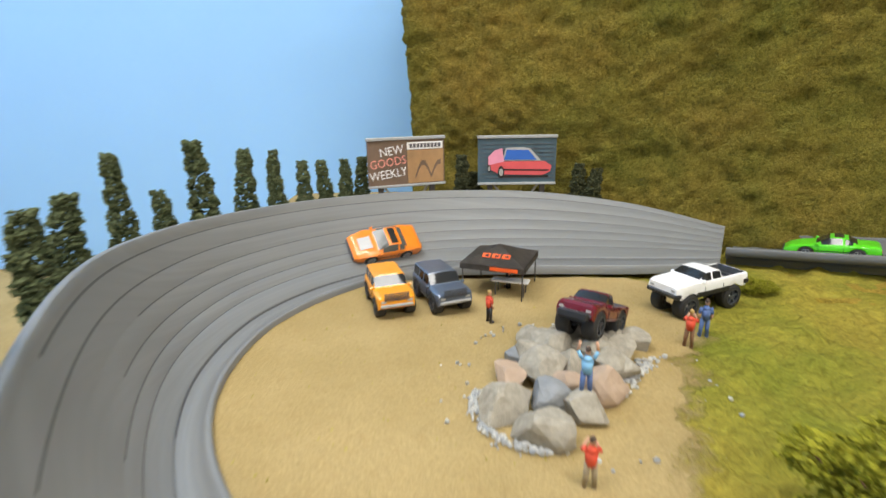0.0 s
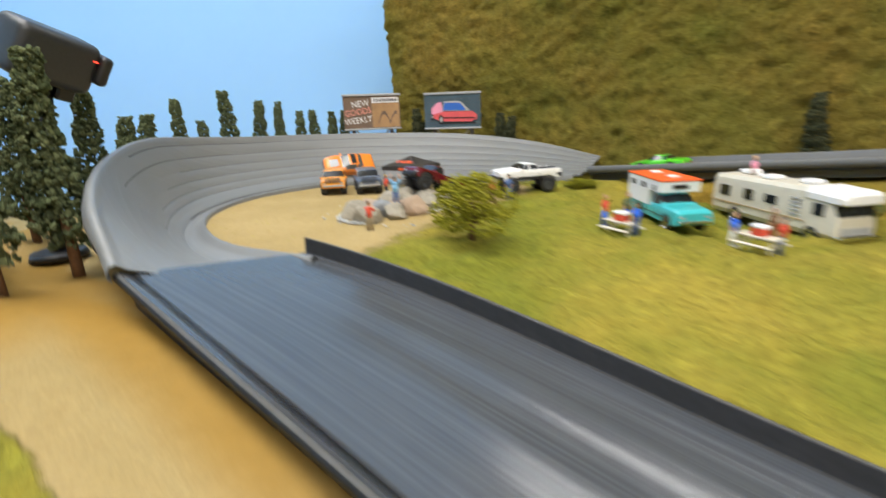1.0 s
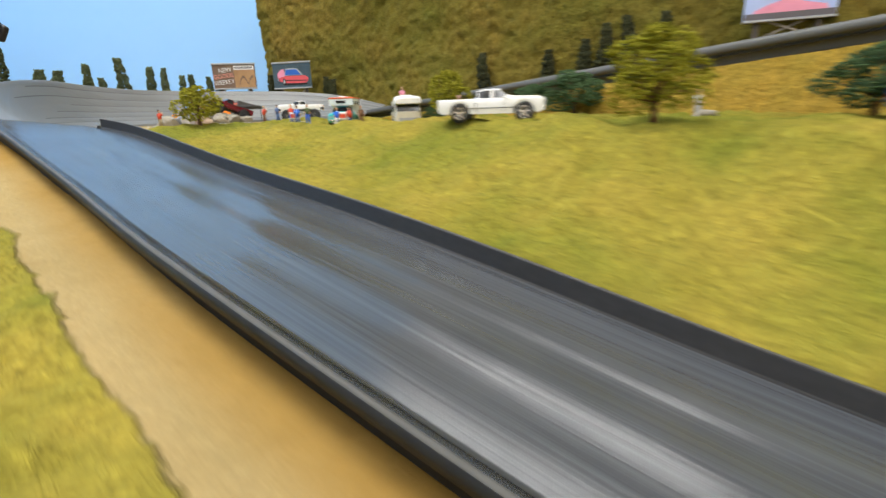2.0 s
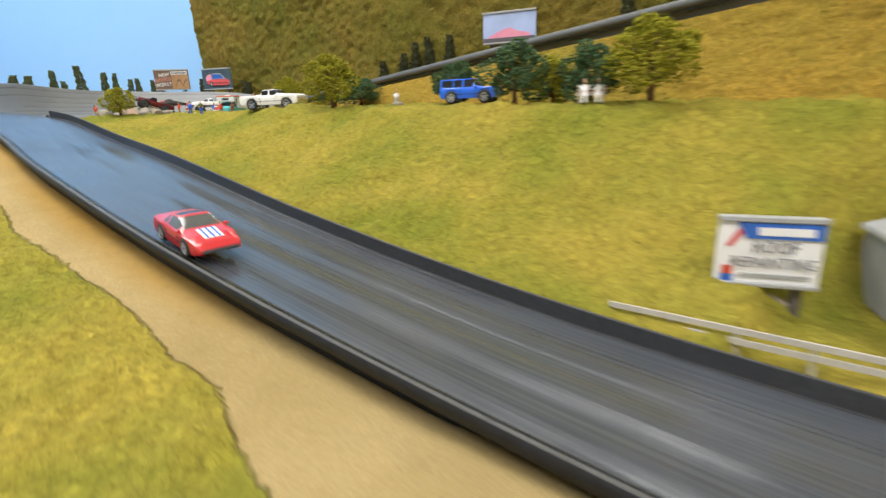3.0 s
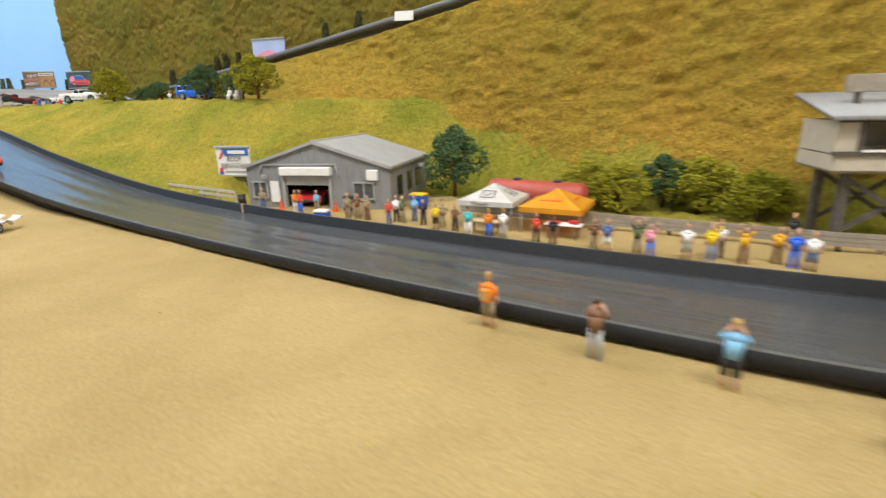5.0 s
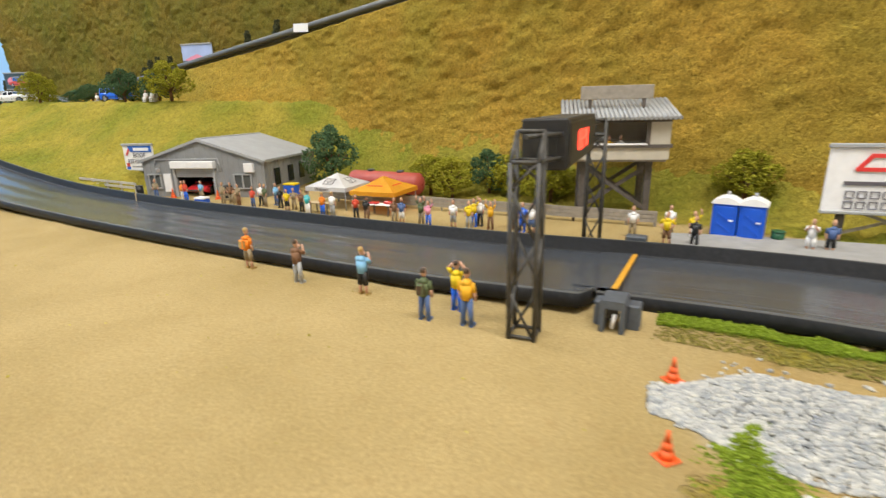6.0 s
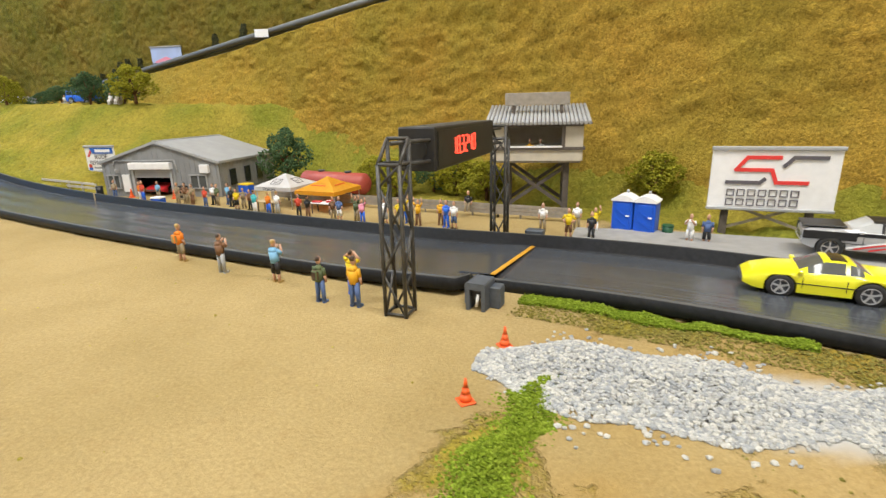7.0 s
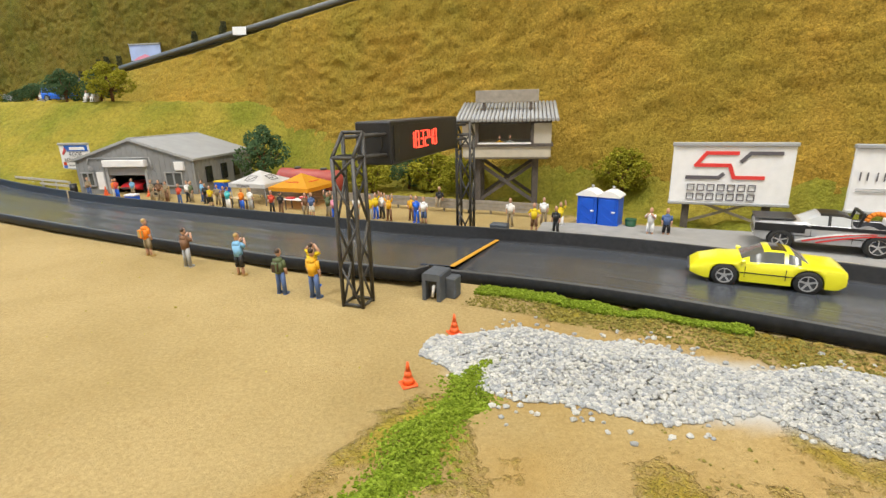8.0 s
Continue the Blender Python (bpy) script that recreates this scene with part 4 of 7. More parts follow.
strip(bb, [(0.0035, H0 + 0.0432), (-0.020, H0 + 0.0432), (-0.0275, H0 + 0.0330), (-0.0015, H0 + 0.0330), (0.0025, H0 + 0.0228), (0.0245, H0 + 0.0228)], 0.0030, M_LOGORED)
strip(bb, [(0.0070, H0 + 0.0365), (0.0130, H0 + 0.0432), (0.0355, H0 + 0.0432)], 0.0030, M_LOGOGREY)
strip(bb, [(-0.0335, H0 + 0.0225), (-0.0090, H0 + 0.0225), (-0.0060, H0 + 0.0255)], 0.0030, M_LOGOGREY)
for q in (H0 + 0.0110, H0 + 0.0030):
    for k in range(7):
        cx = -0.0325 + k*0.0078
        for x0, z0_, x1, z1_ in ((0, 0, 0.0058, 0.0007), (0, 0.0051, 0.0058, 0.0058), (0, 0.0007, 0.0007, 0.0051), (0.0051, 0.0007, 0.0058, 0.0051)):
            plate(bb, "lettering_bar", rect(cx + x0, q + z0_, cx + x1, q + z1_), M_LOGOGREY)
# the next board, half out of sight
bb = billboard(1.925, -0.862, -26, 0.092, 0.0185, 0.069, -0.003, M_WHITE, "white billboard with one line of grey bars")
for k in range(8):
    plate(bb, "lettering_bar", rect(-0.041 + k*0.0105, 0.046, -0.0402 + k*0.0105, 0.0525), M_LOGOGREY)
    plate(bb, "lettering_bar", rect(-0.0365 + k*0.0105, 0.046, -0.0357 + k*0.0105, 0.0525), M_LOGOGREY)
plate(bb, "print", rect(-0.042, 0.0395, 0.042, 0.0400), M_GREYTRIM)
plate(bb, "print", rect(-0.042, 0.0375, 0.042, 0.0379), M_GREYTRIM)
# the repair sign on the slope
x, y, a, w = mid((0.991, -0.404), (1.041, -0.414))
g0 = gz(x, y)
bb = billboard(x, y, a, w, 0.023, 0.061, min(g0, 0.006), M_WHITE, "white roof repainting sign with a blue header on timber legs", "sign_board", group="")
q = 0.023 - min(g0, 0.006)
plate(bb, "header", [(-w*0.22, q + 0.027), (w*0.49, q + 0.027), (w*0.49, q + 0.036), (-w*0.32, q + 0.036)], M_PRINTBLUE)
plate(bb, "lettering_bar", rect(-w*0.12, q + 0.0290, w*0.40, q + 0.0335), M_WHITE, 0.0030)
word(bb, "ROOF", 0.0100, pose(w*0.06, -0.0030, q + 0.0220, 90), M_LOGOGREY, w*0.42)
word(bb, "REPAINTING", 0.0090, pose(w*0.05, -0.0030, q + 0.0130, 90), M_LOGOGREY, w*0.80)
plate(bb, "lettering_bar", rect(-w*0.25, q + 0.0045, w*0.42, q + 0.0065), M_GREYTRIM)
plate(bb, "print", [(-w*0.42, q + 0.022), (-w*0.36, q + 0.022), (-w*0.26, q + 0.030), (-w*0.30, q + 0.033)], M_PRINTRED)
plate(bb, "print", rect(-w*0.44, q + 0.001, -w*0.32, q + 0.0055), M_PRINTBLUE)
plate(bb, "print", rect(-w*0.43, q + 0.0055, -w*0.33, q + 0.0105), M_REDSHIRT)


# ---- the garage ----
def build_garage():
    W, D, E0, R0 = 0.177, 0.148, 0.0475, 0.0745
    gar = thing("garage", pose(1.073, -0.4985, -0.0035, 0, 0, -10), "grey metal-clad garage with a half-open roller door", "garage")
    ox0, ox1, oz = 0.050, 0.104, 0.0265
    b = BM()   # front wall round the opening
    t = 0.003
    prism(b, [(0, 0), (ox0, 0), (ox0, E0 + (R0 - E0)*ox0/(W/2)), (0, E0)], 0, t)
    prism(b, [(ox1, 0), (W, 0), (W, E0), (ox1, R0 - (R0 - E0)*(ox1 - W/2)/(W/2))], 0, t)
    prism(b, [(ox0, oz), (ox1, oz), (ox1, R0 - (R0 - E0)*(ox1 - W/2)/(W/2)), (W/2, R0), (ox0, E0 + (R0 - E0)*ox0/(W/2))], 0, t)
    bmesh.ops.recalc_face_normals(b, faces=b.faces[:])
    part("front_wall", b, M_GREYCLAD, gar)
    for nm, cx in (("side_wall", t/2), ("side_wall", W - t/2)):
        b = BM()
        box(b, cx, D/2 + t, E0/2, t, D - t, E0)
        part(nm, b, M_GREYCLAD, gar)
    b = BM()
    prism(b, [(0, 0), (W, 0), (W, E0), (W/2, R0), (0, E0)], D, D + t)
    bmesh.ops.recalc_face_normals(b, faces=b.faces[:])
    part("rear_wall", b, M_GREYCLAD, gar)
    n = 23
    for k in range(n):   # standing ribs of the cladding
        cx = 0.004 + k*(W - 0.008)/(n - 1)
        top = E0 + (R0 - E0)*(1 - abs(cx - W/2)/(W/2)) - 0.002
        lo = oz + 0.022 if ox0 - 0.003 < cx < ox1 + 0.003 else 0.0
        if top - lo > 0.003:
            b = BM()
            box(b, cx, -0.0003, (lo + top)/2, 0.0012, 0.0007, top - lo)
            part("cladding_rib", b, M_GREYCLAD, gar)
    for k in range(14):
        b = BM()
        box(b, W + 0.0003, 0.008 + k*0.0095, E0/2, 0.0007, 0.0012, E0)
        part("cladding_rib", b, M_GREYCLAD, gar)
    for sgn in (-1, 1):   # roof sheets with an overhang
        b = BM()
        x_out = W/2 + sgn*(W/2 + 0.0022)
        sl = (R0 - E0)/(W/2)
        z_out = E0 - sl*0.0022
        prism(b, [(W/2, R0 + 0.0016), (x_out, z_out + 0.0016), (x_out, z_out), (W/2, R0)], -0.0025, D + 0.004)
        bmesh.ops.recalc_face_normals(b, faces=b.faces[:])
        part("roof_sheet", b, M_GREYROOF, gar)
        b = BM()
        beam(b, (W/2, -0.0030, R0 - 0.0004), (x_out, -0.0030, z_out - 0.0004), 0.0012, 0.0030)
        part("barge_board", b, M_GREYTRIM, gar)
        b = BM()
        box(b, x_out, D/2, z_out - 0.0004, 0.0018, D + 0.006, 0.0022)
        part("gutter", b, M_GREYTRIM, gar)
    b = BM()
    box(b, W/2, D/2, R0 + 0.0014, 0.005, D + 0.006, 0.0014, bevel=0.0005)
    part("ridge_cap", b, M_GREYTRIM, gar)
    b = BM()
    box(b, (ox0 + ox1)/2 + 0.001, -0.0035, 0.0428, 0.0625, 0.008, 0.0092, bevel=0.0006)
    part("roller_box", b, M_WHITE, gar)
    for k in range(5):
        door = BM()
        box(door, (ox0 + ox1)/2, 0.0002, oz + 0.0012 + k*0.0024, ox1 - ox0 + 0.001, 0.0018, 0.0021)
        part("roller_slat", door, M_GREYTRIM, gar)
    for cx in (ox0 - 0.002, ox1 + 0.002):
        b = BM()
        box(b, cx, -0.001, oz/2 + 0.006, 0.0035, 0.003, oz + 0.012)
        part("door_jamb", b, M_GREYTRIM, gar)
    b = BM()
    rod(b, (0.022, -0.002, 0.0495), (0.114, -0.002, 0.0505), 0.0008)
    rod(b, (0.114, -0.002, 0.0505), (0.117, -0.002, 0.034), 0.0008)
    rod(b, (0.022, -0.002, 0.0495), (0.020, -0.002, 0.042), 0.0008)
    part("conduit", b, M_GREYTRIM, gar)
    b = BM()
    box(b, 0.157, -0.002, 0.0385, 0.013, 0.005, 0.0115, bevel=0.0006)
    part("wall_unit", b, M_WHITE, gar)
    for cx, w in ((0.146, 0.024), (0.017, 0.018)):
        b = BM()
        for dx in (-w/2, 0, w/2):
            box(b, cx + dx, -0.0012, 0.021, 0.0016, 0.0024, 0.018)
        for dz in (0.012, 0.030):
            box(b, cx, -0.0012, dz, w + 0.003, 0.003, 0.0016)
        part("window_frame", b, M_GREYTRIM, gar)
        b = BM()
        box(b, cx, -0.0004, 0.021, w, 0.0010, 0.018)
        part("pane", b, M_GLASSCLEAR, gar)
    b = BM()
    box(b, 0.036, -0.001, 0.019, 0.011, 0.002, 0.024)
    part("notice", b, M_WHITE, gar)
    b = BM()
    rod(b, (0.024, -0.003, 0.037), (0.028, -0.006, 0.036), 0.0022, 0.0028)
    part("wall_lamp", b, M_GREYTRIM, gar)
    for yy in (0.030, 0.068, 0.102):
        b = BM()
        box(b, W + 0.0012, yy, 0.024, 0.0016, 0.014, 0.022)
        part("side_window", b, M_GLASSDARK, gar)
    b = BM()
    rod(b, (W, 0.11, 0.036), (W + 0.008, 0.11, 0.036), 0.004)
    part("vent_hood", b, M_GREYTRIM, gar)
    return gar


build_garage()


# ---- vehicles ----
def shell(bm, rows, mi=0, cap=True):
    """Skin over rings: each row is x, half width at sill, half width at top, z sill, z top."""
    rings = []
    for x, wl, wt, zl, zt in rows:
        zm = zl + 0.55*(zt - zl)
        pts = [(-wl*0.86, zl), (-wl, zl + 0.12*(zt - zl)), (-wl, zm), (-wt*0.98, zt - 0.08*(zt - zl)), (-wt*0.82, zt), (wt*0.82, zt), (wt*0.98, zt - 0.08*(zt - zl)), (wl, zm), (wl, zl + 0.12*(zt - zl)), (wl*0.86, zl)]
        rings.append([bm.verts.new((x, y, z)) for y, z in pts])
    n = len(rings[0])
    fs = []
    for a, b in zip(rings, rings[1:]):
        for i in range(n):
            fs.append(bm.faces.new((a[i], a[(i + 1) % n], b[(i + 1) % n], b[i])))
    if cap:
        fs += [bm.faces.new(rings[0][::-1]), bm.faces.new(rings[-1])]
    for f in fs:
        f.material_index = mi
        f.smooth = True
    bmesh.ops.recalc_face_normals(bm, faces=fs)
    return rings


def between(knots, x):
    return float(np.interp(x, [k[0] for k in knots], [k[1] for k in knots]))


def raised(spec, d):
    """The same body lifted by d lengths."""
    out = dict(spec)
    for key in ("sill", "belt", "top"):
        out[key] = [(x, z + d) for x, z in spec[key]]
    return out


def finish_edges(ob, degrees=32):
    ob.data.polygons.foreach_set("use_smooth", [True]*len(ob.data.polygons))
    ob.data.set_sharp_from_angle(angle=math.radians(degrees))
    return ob


def car_skin(v, L, W, spec, r, axles, body, glass, roof, bed_mat):
    """Body skin along x from sill, belt, top line and widths; glass, roof and bed become parts of their own."""
    ra = r/L*1.13
    xs = set(np.linspace(-0.5, 0.5, 29).round(4))
    for key in ("screen", "rear", "roof", "sunroof", "bed"):
        xs |= set(spec.get(key, ()))
    for a, b in spec["side"]:
        xs |= {a, b}
    for key in ("top", "belt"):
        xs |= {x for x, z in spec[key]}
    for ax in axles:
        xs |= {round(ax + ra*math.sin(q), 4) for q in np.linspace(-math.pi/2, math.pi/2, 11)} | {round(ax - ra*1.01, 4), round(ax + ra*1.01, 4)}
    xs = sorted(x for x in xs if -0.5 <= x <= 0.5)
    bed = spec.get("bed", (9, 9))
    rings = []
    for x in xs:
        w, wr = between(spec["wide"], x), between(spec["roofwide"], x)
        zl, zb, zt = between(spec["sill"], x), between(spec["belt"], x), between(spec["top"], x)
        for ax in axles:
            if abs(x - ax) < ra:
                zl = min(max(zl, r/L*0.94 + math.sqrt(ra*ra - (x - ax)**2)), zb - 0.016)
        zt = max(zt, zb + 0.004)
        lo = min(zl + 0.008, zb - 0.02)
        half = [(0.80*w, zl), (0.975*w, zl), (w, max(lo, zl + 0.35*(zb - zl))), (0.995*w, zb - 0.30*(zb - zl)), (0.95*w, zb - 0.04*(zb - zl)), (0.90*w, zb + 0.06*(zt - zb)), (wr + 0.10*(0.9*w - wr), zb + 0.86*(zt - zb)), (wr*0.90, zb + 0.97*(zt - zb)), (wr*0.5, zt), (0.0, zt + 0.002)]
        if bed[0] < x < bed[1]:
            deep = 0.085
            half[5:] = [(0.86*w, zb + 0.002), (0.82*w, zb - 0.004), (0.81*w, zb - deep), (0.45*w, zb - deep), (0.0, zb - deep)]
        rings.append([(x*L, -y*W/2, z*L) for y, z in half] + [(x*L, y*W/2, z*L) for y, z in half[-2::-1]])
    n = len(rings[0])
    groups = collections.defaultdict(list)
    for k in range(len(xs) - 1):
        xm = (xs[k] + xs[k + 1])/2
        for c in range(n - 1):
            j = min(c, n - 2 - c)
            kind = "body"
            if bed[0] < xm < bed[1]:
                kind = "truck_bed" if j >= 6 else "body"
            elif j == 5 and any(a < xm < b for a, b in spec["side"]):
                q = [a < xm < b for a, b in spec["side"]].index(True)
                kind = "side_window %d %d" % (q, c > 9)
            elif j >= 6 and spec["screen"][0] < xm < spec["screen"][1]:
                kind = "windscreen"
            elif j >= 6 and "rear" in spec and spec["rear"][0] < xm < spec["rear"][1]:
                kind = "rear_window"
            elif j >= 7 and "sunroof" in spec and spec["sunroof"][0] < xm < spec["sunroof"][1]:
                kind = "sunroof"
            elif roof and j >= 5 and spec["roof"][0] < xm < spec["roof"][1]:
                kind = "roof"
            groups[kind].append([rings[k][c], rings[k][c + 1], rings[k + 1][c + 1], rings[k + 1][c]])
        groups["body"].append([rings[k][0], rings[k + 1][0], rings[k + 1][-1], rings[k][-1]])
    groups["body"] += [rings[0], rings[-1][::-1]]
    mats = {"body": body, "windscreen": glass, "rear_window": glass, "side_window": glass, "sunroof": M_GLASSDARK, "roof": roof, "truck_bed": bed_mat}
    for kind, polys in groups.items():
        b = BM()
        for p in polys:
            b.faces.new([b.verts.new(q) for q in p])
        bmesh.ops.remove_doubles(b, verts=b.verts[:], dist=1e-6)
        if kind == "body":
            bmesh.ops.recalc_face_normals(b, faces=b.faces[:])
        finish_edges(part(kind.split()[0], b, mats[kind.split()[0]], v))


def wheel(parent, x, y, r, w, rim_mat):
    b = BM()
    prof = [(-w/2, r*0.64), (-w/2, r*0.90), (-w*0.40, r*0.985), (-w*0.12, r), (w*0.12, r), (w*0.40, r*0.985), (w/2, r*0.90), (w/2, r*0.64)]
    seg = 22
    rings = [[b.verts.new((q*math.cos(2*math.pi*k/seg), a, q*math.sin(2*math.pi*k/seg))) for a, q in prof] for k in range(seg)]
    for k in range(seg):
        A, Bq = rings[k], rings[(k + 1) % seg]
        for i in range(len(prof) - 1):
            b.faces.new((A[i], A[i + 1], Bq[i + 1], Bq[i])).smooth = True
    bmesh.ops.recalc_face_normals(b, faces=b.faces[:])
    wh = part("wheel", b, M_TYRE, parent, at=pose(x, y, r))
    b = BM()
    rod(b, (0, -w*0.26, 0), (0, w*0.26, 0), r*0.62, seg=16, mi=1)
    for sgn in (-1, 1):
        for k in range(16):   # outer rim ring
            a0, a1 = 2*math.pi*k/16, 2*math.pi*(k + 1)/16
            beam(b, (r*0.62*math.cos(a0), sgn*w*0.44, r*0.62*math.sin(a0)), (r*0.62*math.cos(a1), sgn*w*0.44, r*0.62*math.sin(a1)), w*0.16, r*0.07)
        for k in range(5):
            a = 2*math.pi*k/5 + 0.3
            beam(b, (0.0, sgn*w*0.36, 0), (r*0.60*math.cos(a), sgn*w*0.40, r*0.60*math.sin(a)), w*0.12, r*0.15)
        rod(b, (0, sgn*w*0.30, 0), (0, sgn*w*0.44, 0), r*0.16, seg=8)
    part("rim", b, [rim_mat, M_DARKGREY], wh, "bright five-spoke rim")
    return wh


def car(name, label, m, L, W, body, spec, r, axles, roof=None, rim=None, glass=None, ww=None, group="", extra=None, category="car", lights=None):
    """Vehicle along +x; the spec gives its lines in lengths of L and half widths."""
    v = thing(name, m, label, category, group)
    car_skin(v, L, W, spec, r, axles, body, glass or M_GLASSDARK, roof, M_DARKGREY)
    for ax in axles:
        for sgn in (-1, 1):
            wheel(v, ax*L, sgn*(W/2 - (ww or 0.004)/2 + 0.0002), r, ww or 0.004, rim or M_SILVER)
    nz0, nz1 = between(spec["sill"], 0.5)*L, between(spec["belt"], 0.5)*L
    tz0, tz1 = between(spec["sill"], -0.5)*L, between(spec["belt"], -0.5)*L
    nw, tw_ = between(spec["wide"], 0.5)*W/2, between(spec["wide"], -0.5)*W/2
    for sgn in (-1, 1):
        b = BM()
        box(b, 0.5*L - 0.0002, sgn*nw*0.74, nz0 + 0.66*(nz1 - nz0), 0.0010, nw*0.28, (nz1 - nz0)*0.24, bevel=0.0002)
        part("headlight", b, lights or M_LAMP, v, "pale headlight")
        b = BM()
        box(b, -0.5*L, sgn*tw_*0.66, tz0 + 0.60*(tz1 - tz0), 0.0010, tw_*0.42, (tz1 - tz0)*0.26, bevel=0.0002)
        part("tail_light", b, M_RED, v, "red tail light")
        b = BM()
        zs = between(spec["belt"], 0.0)*L
        box(b, 0.15*L, sgn*W/2*0.985, zs + 0.0006, 0.0026, 0.0030, 0.0018, bevel=0.0005)
        part("door_mirror", b, body, v)
        b = BM()
        for dx in (0.13, -0.13):
            box(b, dx*L, sgn*(W/2 + 0.00005), zs*0.66, 0.0003, 0.0004, zs*0.40)
        box(b, 0.0, sgn*(W/2 + 0.00005), zs*0.62, 0.52*L, 0.0004, 0.00045)
        part("door_seams", b, M_BLACK, v)
    for name_, x, z, wd in (("front_bumper", 0.5*L, nz0, nw), ("rear_bumper", -0.5*L, tz0, tw_)):
        b = BM()
        box(b, x, 0, z + 0.0014, 0.0022, wd*1.84, 0.0022, bevel=0.0006)
        part(name_, b, extra or M_DARKGREY, v)
    return v


COUPE = dict(
    sill=[(-0.5, 0.090), (-0.45, 0.058), (0.40, 0.054), (0.5, 0.082)],
    belt=[(-0.5, 0.178), (-0.48, 0.196), (-0.20, 0.212), (0.10, 0.204), (0.30, 0.190), (0.44, 0.155), (0.5, 0.120)],
    top=[(-0.5, 0.184), (-0.46, 0.212), (-0.27, 0.222), (-0.17, 0.286), (-0.10, 0.300), (0.00, 0.300), (0.17, 0.214), (0.32, 0.200), (0.44, 0.166), (0.5, 0.124)],
    wide=[(-0.5, 0.88), (-0.46, 0.96), (-0.27, 1.0), (0.26, 1.0), (0.44, 0.94), (0.5, 0.80)],
    roofwide=[(-0.5, 0.74), (-0.27, 0.70), (-0.17, 0.62), (0.0, 0.62), (0.17, 0.70), (0.5, 0.62)],
    side=[(-0.22, -0.14), (-0.115, 0.105)], screen=(0.015, 0.155), rear=(-0.265, -0.175), sunroof=(-0.13, -0.03), roof=(-0.17, 0.0))
SUV = dict(
    sill=[(-0.5, 0.12), (-0.46, 0.09), (0.46, 0.09), (0.5, 0.12)],
    belt=[(-0.5, 0.250), (-0.48, 0.258), (0.20, 0.258), (0.46, 0.250), (0.5, 0.235)],
    top=[(-0.5, 0.255), (-0.49, 0.395), (-0.46, 0.405), (0.05, 0.405), (0.17, 0.272), (0.46, 0.262), (0.5, 0.240)],
    wide=[(-0.5, 0.92), (-0.47, 0.98), (0.0, 1.0), (0.44, 0.98), (0.5, 0.90)],
    roofwide=[(-0.5, 0.80), (0.05, 0.80), (0.2, 0.84), (0.5, 0.78)],
    side=[(-0.46, -0.26), (-0.24, -0.09), (-0.06, 0.10)], screen=(0.06, 0.16), rear=(-0.499, -0.492), roof=(-0.49, 0.05))
CREW = dict(
    sill=[(-0.5, 0.115), (-0.47, 0.082), (0.44, 0.078), (0.5, 0.105)],
    belt=[(-0.5, 0.212), (-0.48, 0.216), (0.10, 0.214), (0.30, 0.222), (0.46, 0.214), (0.5, 0.196)],
    top=[(-0.5, 0.216), (-0.13, 0.220), (-0.115, 0.288), (-0.06, 0.304), (0.08, 0.304), (0.20, 0.236), (0.46, 0.228), (0.5, 0.202)],
    wide=[(-0.5, 0.95), (-0.47, 0.98), (0.0, 1.0), (0.44, 0.98), (0.5, 0.90)],
    roofwide=[(-0.5, 0.80), (-0.12, 0.76), (0.08, 0.74), (0.2, 0.82), (0.5, 0.78)],
    side=[(-0.11, 0.01), (0.03, 0.155)], screen=(0.09, 0.19), rear=(-0.128, -0.117), roof=(-0.115, 0.08), bed=(-0.48, -0.145))
SINGLE = dict(CREW, top=[(-0.5, 0.216), (-0.03, 0.220), (-0.02, 0.300), (0.0, 0.325), (0.11, 0.325), (0.20, 0.236), (0.46, 0.228), (0.5, 0.202)],
              side=[(0.0, 0.155)], screen=(0.12, 0.19), rear=(-0.028, -0.02), roof=(-0.02, 0.11), bed=(-0.48, -0.05))


def heading(x0, y0, x1, y1):
    return math.degrees(math.atan2(y1 - y0, x1 - x0))


# racing cars
yel = car("sports_car", "lemon yellow wedge sports coupe on the run-out track", pose(1.744, -0.950, 0.0036, 0, 0, heading(1.759, -0.957, 1.725, -0.939)), 0.073, 0.031, M_YELLOW, COUPE, 0.0066, (-0.27, 0.26), ww=0.0046, glass=M_GLASSCLEAR, group="racing cars")
hd = BM()
box(hd, 0.021, 0, 0.01400, 0.013, 0.012, 0.0006, pose(0, 0, 0, 0, 10, 0))
red = car("sports_car", "red sports coupe with a striped bonnet on the downhill straight", pose(0.667, -0.418, 0.0455, 0, 7.5, heading(0.60, -0.372, 0.74, -0.462)), 0.070, 0.031, M_RED, COUPE, 0.0060, (-0.27, 0.26), ww=0.0045, glass=M_GLASSCLEAR, group="racing cars")
part("bonnet_print", hd, M_WHITE, red, "white and blue bonnet stripes")
hd = BM()
for k in range(3):
    box(hd, 0.021, -0.0036 + 0.0036*k, 0.01425, 0.013, 0.0013, 0.0006, pose(0, 0, 0, 0, 10, 0))
part("bonnet_stripes", hd, M_PRINTBLUE, red)
